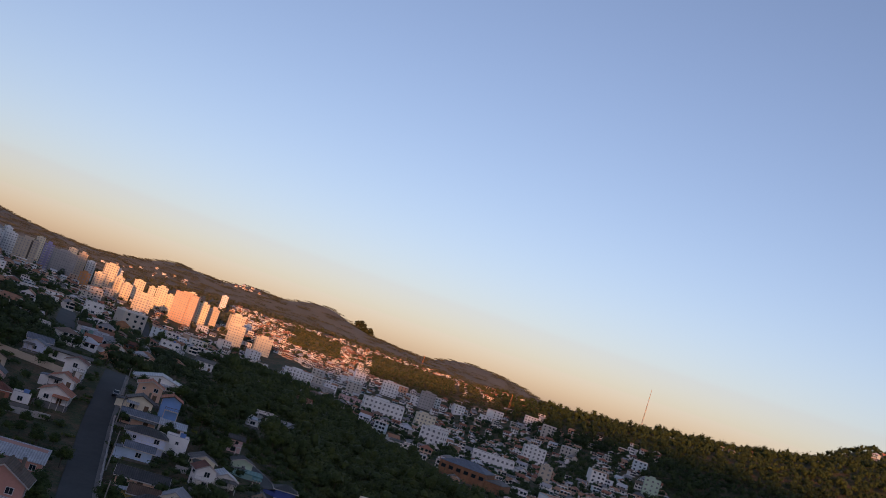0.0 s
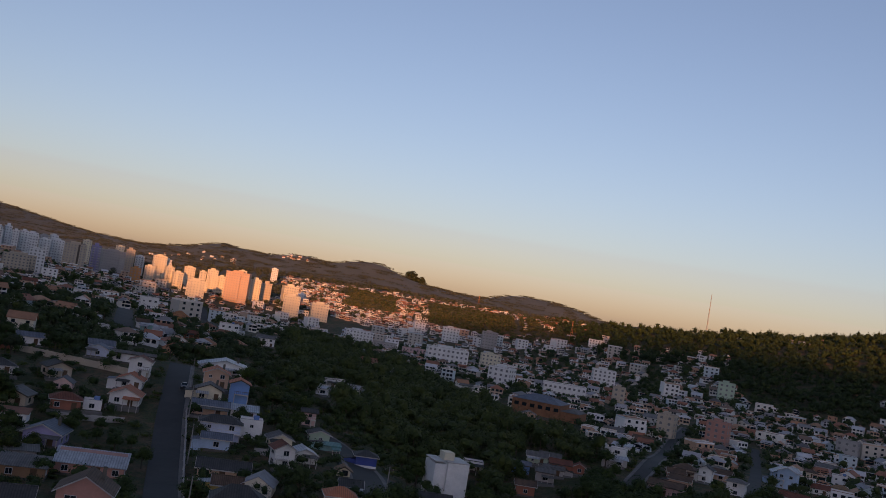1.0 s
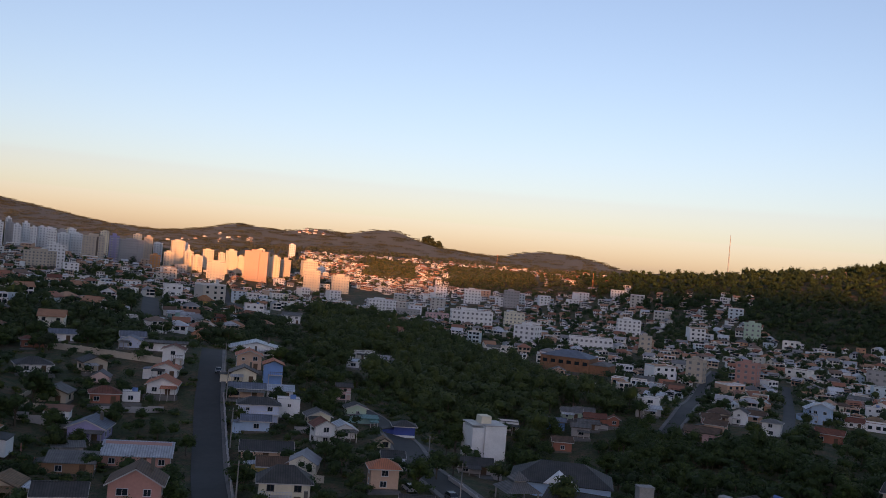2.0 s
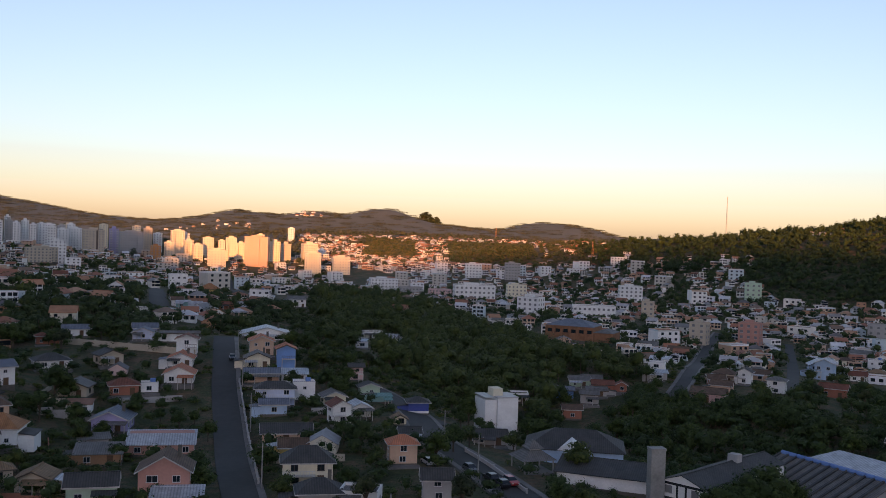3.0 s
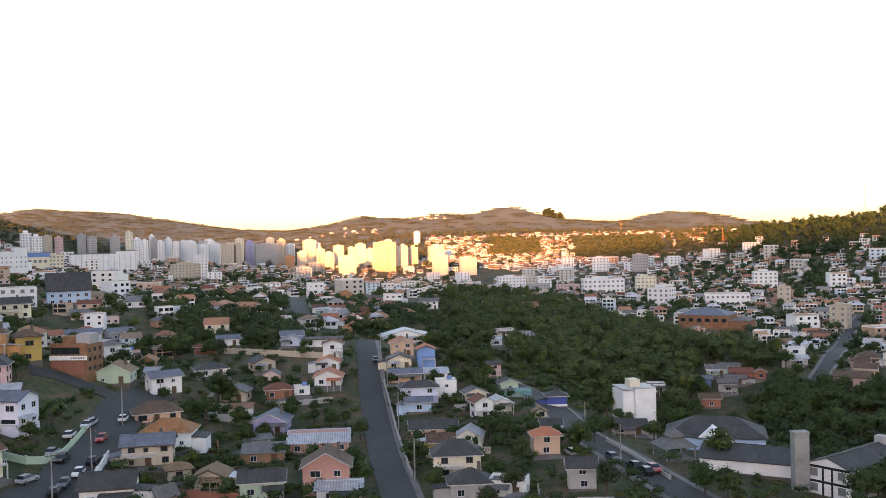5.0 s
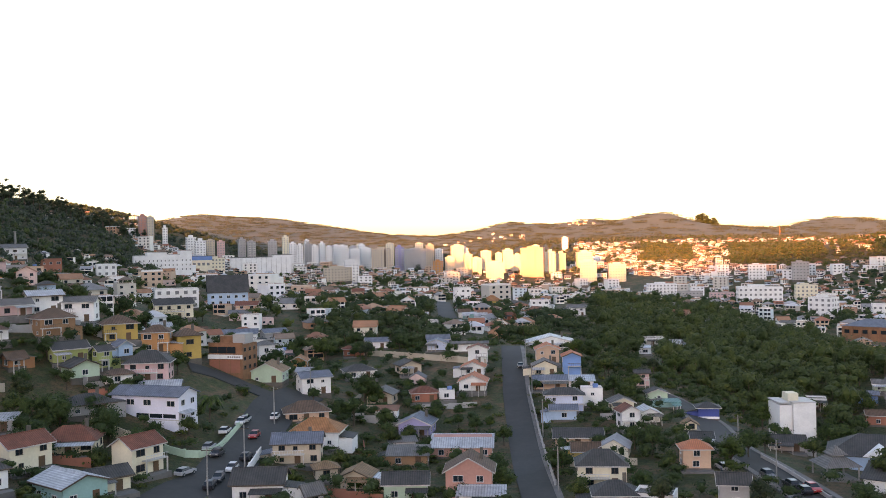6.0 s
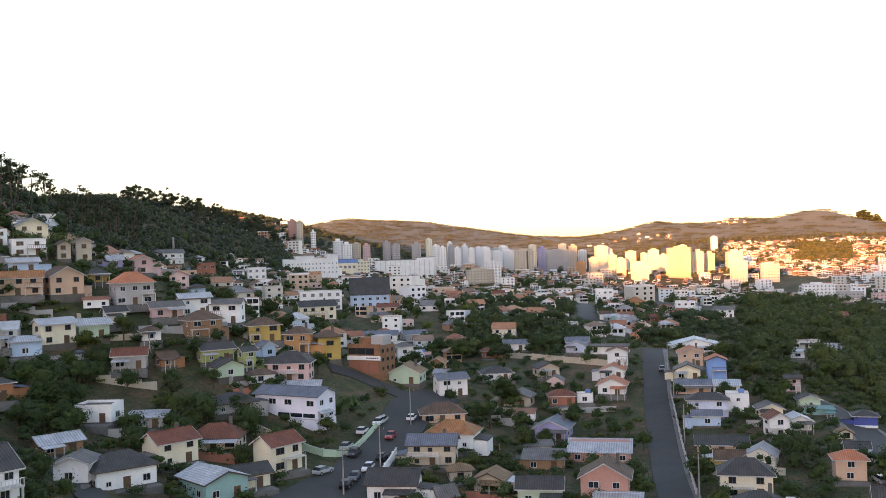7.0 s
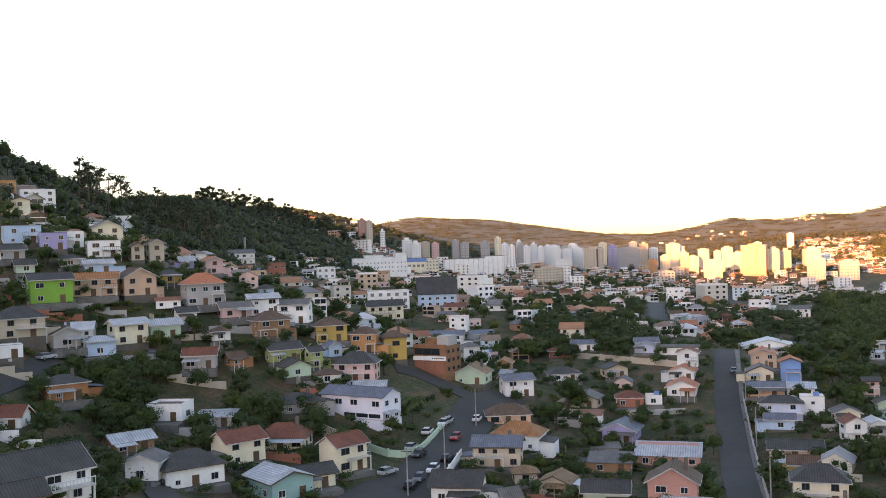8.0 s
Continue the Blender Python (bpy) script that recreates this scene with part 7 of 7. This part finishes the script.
# ---- walls, poles, masts ----
def garden_wall(pts, h, mat, label):
    line = smooth_line(pts, 3.0)
    m = Mesher()
    for p, q in zip(line, line[1:]):
        d2 = (q - p).normalized()
        s = Vector((d2.y, -d2.x)) * 0.12
        z0, z1 = ground_at(p.x, p.y), ground_at(q.x, q.y)
        c8 = [(p.x - s.x, p.y - s.y, z0 - 1), (q.x - s.x, q.y - s.y, z1 - 1), (q.x + s.x, q.y + s.y, z1 - 1), (p.x + s.x, p.y + s.y, z0 - 1),
              (p.x - s.x, p.y - s.y, z0 + h), (q.x - s.x, q.y - s.y, z1 + h), (q.x + s.x, q.y + s.y, z1 + h), (p.x + s.x, p.y + s.y, z0 + h)]
        m.poly(c8, [(4, 5, 6, 7), (0, 1, 5, 4), (2, 3, 7, 6), (3, 0, 4, 7), (1, 2, 6, 5)])
    e = new("garden_wall")
    tagged(e, label, "wall")
    part("coursework", m.mesh("coursework", mat), e)
    for p in line[::2]:
        m = Mesher()
        z0 = ground_at(p.x, p.y)
        m.box(p.x - 0.2, p.x + 0.2, p.y - 0.2, p.y + 0.2, z0 - 1, z0 + h + 0.2)
        part("pier", m.mesh("pier", mat), e)


garden_wall([(-99.2, 156.5), (-93.2, 156.4), (-90.2, 160.8), (-91.5, 169.3), (-93.6, 177.6), (-95.1, 184.5)], 1.4, WALL["mint"], "pale green garden wall round the street corner")
garden_wall([(-76.6, 145.3), (-80.3, 157.7), (-83.5, 168.4)], 1.8, WALL["white"], "white plastered wall along the street")
garden_wall([(-45.3, 247.4), (-40.4, 229.5), (-33.3, 202.3), (-25.6, 173.4)], 1.3, WALL["grey"], "grey plastered wall along the straight street")
garden_wall([(-113.4, 293.5), (-99.0, 286.3), (-81.2, 277.1), (-62.8, 270.4)], 1.8, WALL["beige"], "long weathered wall behind the gardens")
garden_wall([(11.7, 197.1), (15.7, 187.8), (21.9, 171.0)], 1.0, WALL["grey"], "low grey wall along the curved street")
garden_wall([(-112.7, 155.5), (-108.5, 155.5), (-104.3, 155.2)], 2.2, WALL["beige"], "beige yard wall between houses")


yr = random.Random(71)
fenced = [o for o in bpy.data.objects if o.type == "EMPTY" and o.name.startswith("house") and math.hypot(o.location.x, o.location.y) < 260 and o.location.y > 60]
for o in fenced[::2]:
    w, d = yr.uniform(6, 9), yr.uniform(6.5, 8.5)
    M = o.matrix_basis.to_euler().z
    ring = [(-w, -d), (w, -d)] if yr.random() < 0.5 else [(-w, d * 0.3), (-w, -d), (w * 0.6, -d)]
    pts = [(o.location.x + math.cos(M) * a - math.sin(M) * b2, o.location.y + math.sin(M) * a + math.cos(M) * b2) for a, b2 in ring]
    if any(math.hypot(p[0] - q[0], p[1] - q[1]) < 5.5 for p in pts for q in ROADS):
        continue
    e = new("yard_wall")
    kind = yr.choice(("white", "grey", "beige", "brick_red", "grey"))
    tagged(e, f"low {kind.replace('_', ' ')} yard wall in front of a house", "wall", "yard walls")
    h = yr.uniform(0.9, 1.6)
    for p, q in zip(pts, pts[1:]):
        m = Mesher()
        n = max(2, int(math.hypot(q[0] - p[0], q[1] - p[1]) / 3))
        run = [(p[0] + (q[0] - p[0]) * k / n, p[1] + (q[1] - p[1]) * k / n) for k in range(n + 1)]
        dx, dy = (q[1] - p[1]), -(q[0] - p[0])
        s = 0.1 / math.hypot(dx, dy)
        for (x0, y0), (x1, y1) in zip(run, run[1:]):
            z0 = min(ground_at(x0, y0), ground_at(x1, y1))
            z1 = max(ground_at(x0, y0), ground_at(x1, y1)) + h
            m.slab([(x0 - dx * s, y0 - dy * s, z1), (x0 + dx * s, y0 + dy * s, z1), (x1 + dx * s, y1 + dy * s, z1), (x1 - dx * s, y1 - dy * s, z1)], z1 - z0 + 0.6)
        part("panel", m.mesh("panel", WALL[kind]), e)


def utility_pole(x, y, h=8.5):
    e = thing("utility_pole", x, y, ground_at(x, y), 20, "slim grey concrete utility pole with a cross arm beside the street", "pole", "utility poles")
    m = Mesher()
    m.tube((0, 0, -1), (0, 0, h), 0.16, 0.1, 8)
    part("shaft", m.mesh("shaft", M_CONCRETE), e)
    m = Mesher()
    m.box(-1.0, 1.0, -0.06, 0.06, h - 0.7, h - 0.55)
    part("cross_arm", m.mesh("cross_arm", M_BARK), e)
    for u in (-0.8, 0, 0.8):
        m = Mesher()
        m.tube((u, 0, h - 0.55), (u, 0, h - 0.35), 0.05, 0.04, 6)
        part("insulator", m.mesh("insulator", M_STEEL), e)
    return (x, y, ground_at(x, y) + h - 0.4)


def wire(a, b2):
    c2 = bpy.data.curves.new("cable", "CURVE")
    c2.dimensions, c2.bevel_depth = "3D", 0.02
    sp = c2.splines.new("POLY")
    sp.points.add(8)
    for k in range(9):
        t = k / 8
        p = Vector(a).lerp(Vector(b2), t)
        sp.points[k].co = (p.x, p.y, p.z - 3.2 * t * (1 - t), 1)
    c2.materials.append(M_TYRE)
    tagged(new("cable", c2), "thin dark overhead cable between utility poles", "cable", "overhead cables")


poles = [utility_pole(*p) for p in ((-79.2, 140.8), (-81.7, 158.4), (-90.5, 188.4), (-95.7, 219.1))]
for a, b2 in zip(poles, poles[1:]):
    wire(a, b2)
poles = [utility_pole(*p) for p in ((-24.4, 169.8), (-34.9, 211.2), (-43.6, 243.1), (-50.2, 267.7))]
for a, b2 in zip(poles, poles[1:]):
    wire(a, b2)
poles = [utility_pole(*p) for p in ((13.5, 176.6), (7.3, 196.2))]
wire(*poles)

def lattice_mast(name, x, y, tall, foot, label, colours):
    e = thing(name, x, y, ground_at(x, y), 0, label, "mast")
    n = 12
    for k in range(n):
        m = Mesher()
        r0, r1 = foot * (1 - 0.07 * k), foot * (1 - 0.07 * (k + 1))
        z0, z1 = tall * k / n, tall * (k + 1) / n
        cs = [(math.cos(2.094 * i), math.sin(2.094 * i)) for i in range(3)]
        for i in range(3):
            (a, b2), (c2, d2) = cs[i], cs[(i + 1) % 3]
            m.tube((a * r0, b2 * r0, z0), (a * r1, b2 * r1, z1), 0.11, 0.11, 5)
            m.tube((a * r0, b2 * r0, z0), (c2 * r1, d2 * r1, z1), 0.09, 0.09, 4)
        part("mast_section", m.mesh("mast_section", WALL[colours[k % 2]]), e)


lattice_mast("radio_mast", 314.0, 1050.0, 46, 0.9, "thin grey lattice radio mast on the wooded hill", ("grey", "beige"))
lattice_mast("radio_mast", 166.1, 1037.6, 24, 2.0, "red lattice mast among the valley houses", ("brick_red", "orange"))
lattice_mast("radio_mast", 96.8, 1724.4, 24, 2.2, "red lattice mast on the sunlit hillside", ("brick_red", "orange"))
fx, fy = -352.0, 413.5
e = thing("chimney_stack", fx, fy, ground_at(fx, fy), 0, "slender pale factory chimney at the foot of the wooded hill", "chimney")
m = Mesher()
m.tube((0, 0, -2), (0, 0, 10.6), 0.8, 0.6, 10)
m.tube((0, 0, 10.6), (0, 0, 11.1), 0.75, 0.75, 10)
part("shaft", m.mesh("shaft", M_CONCRETE), e)
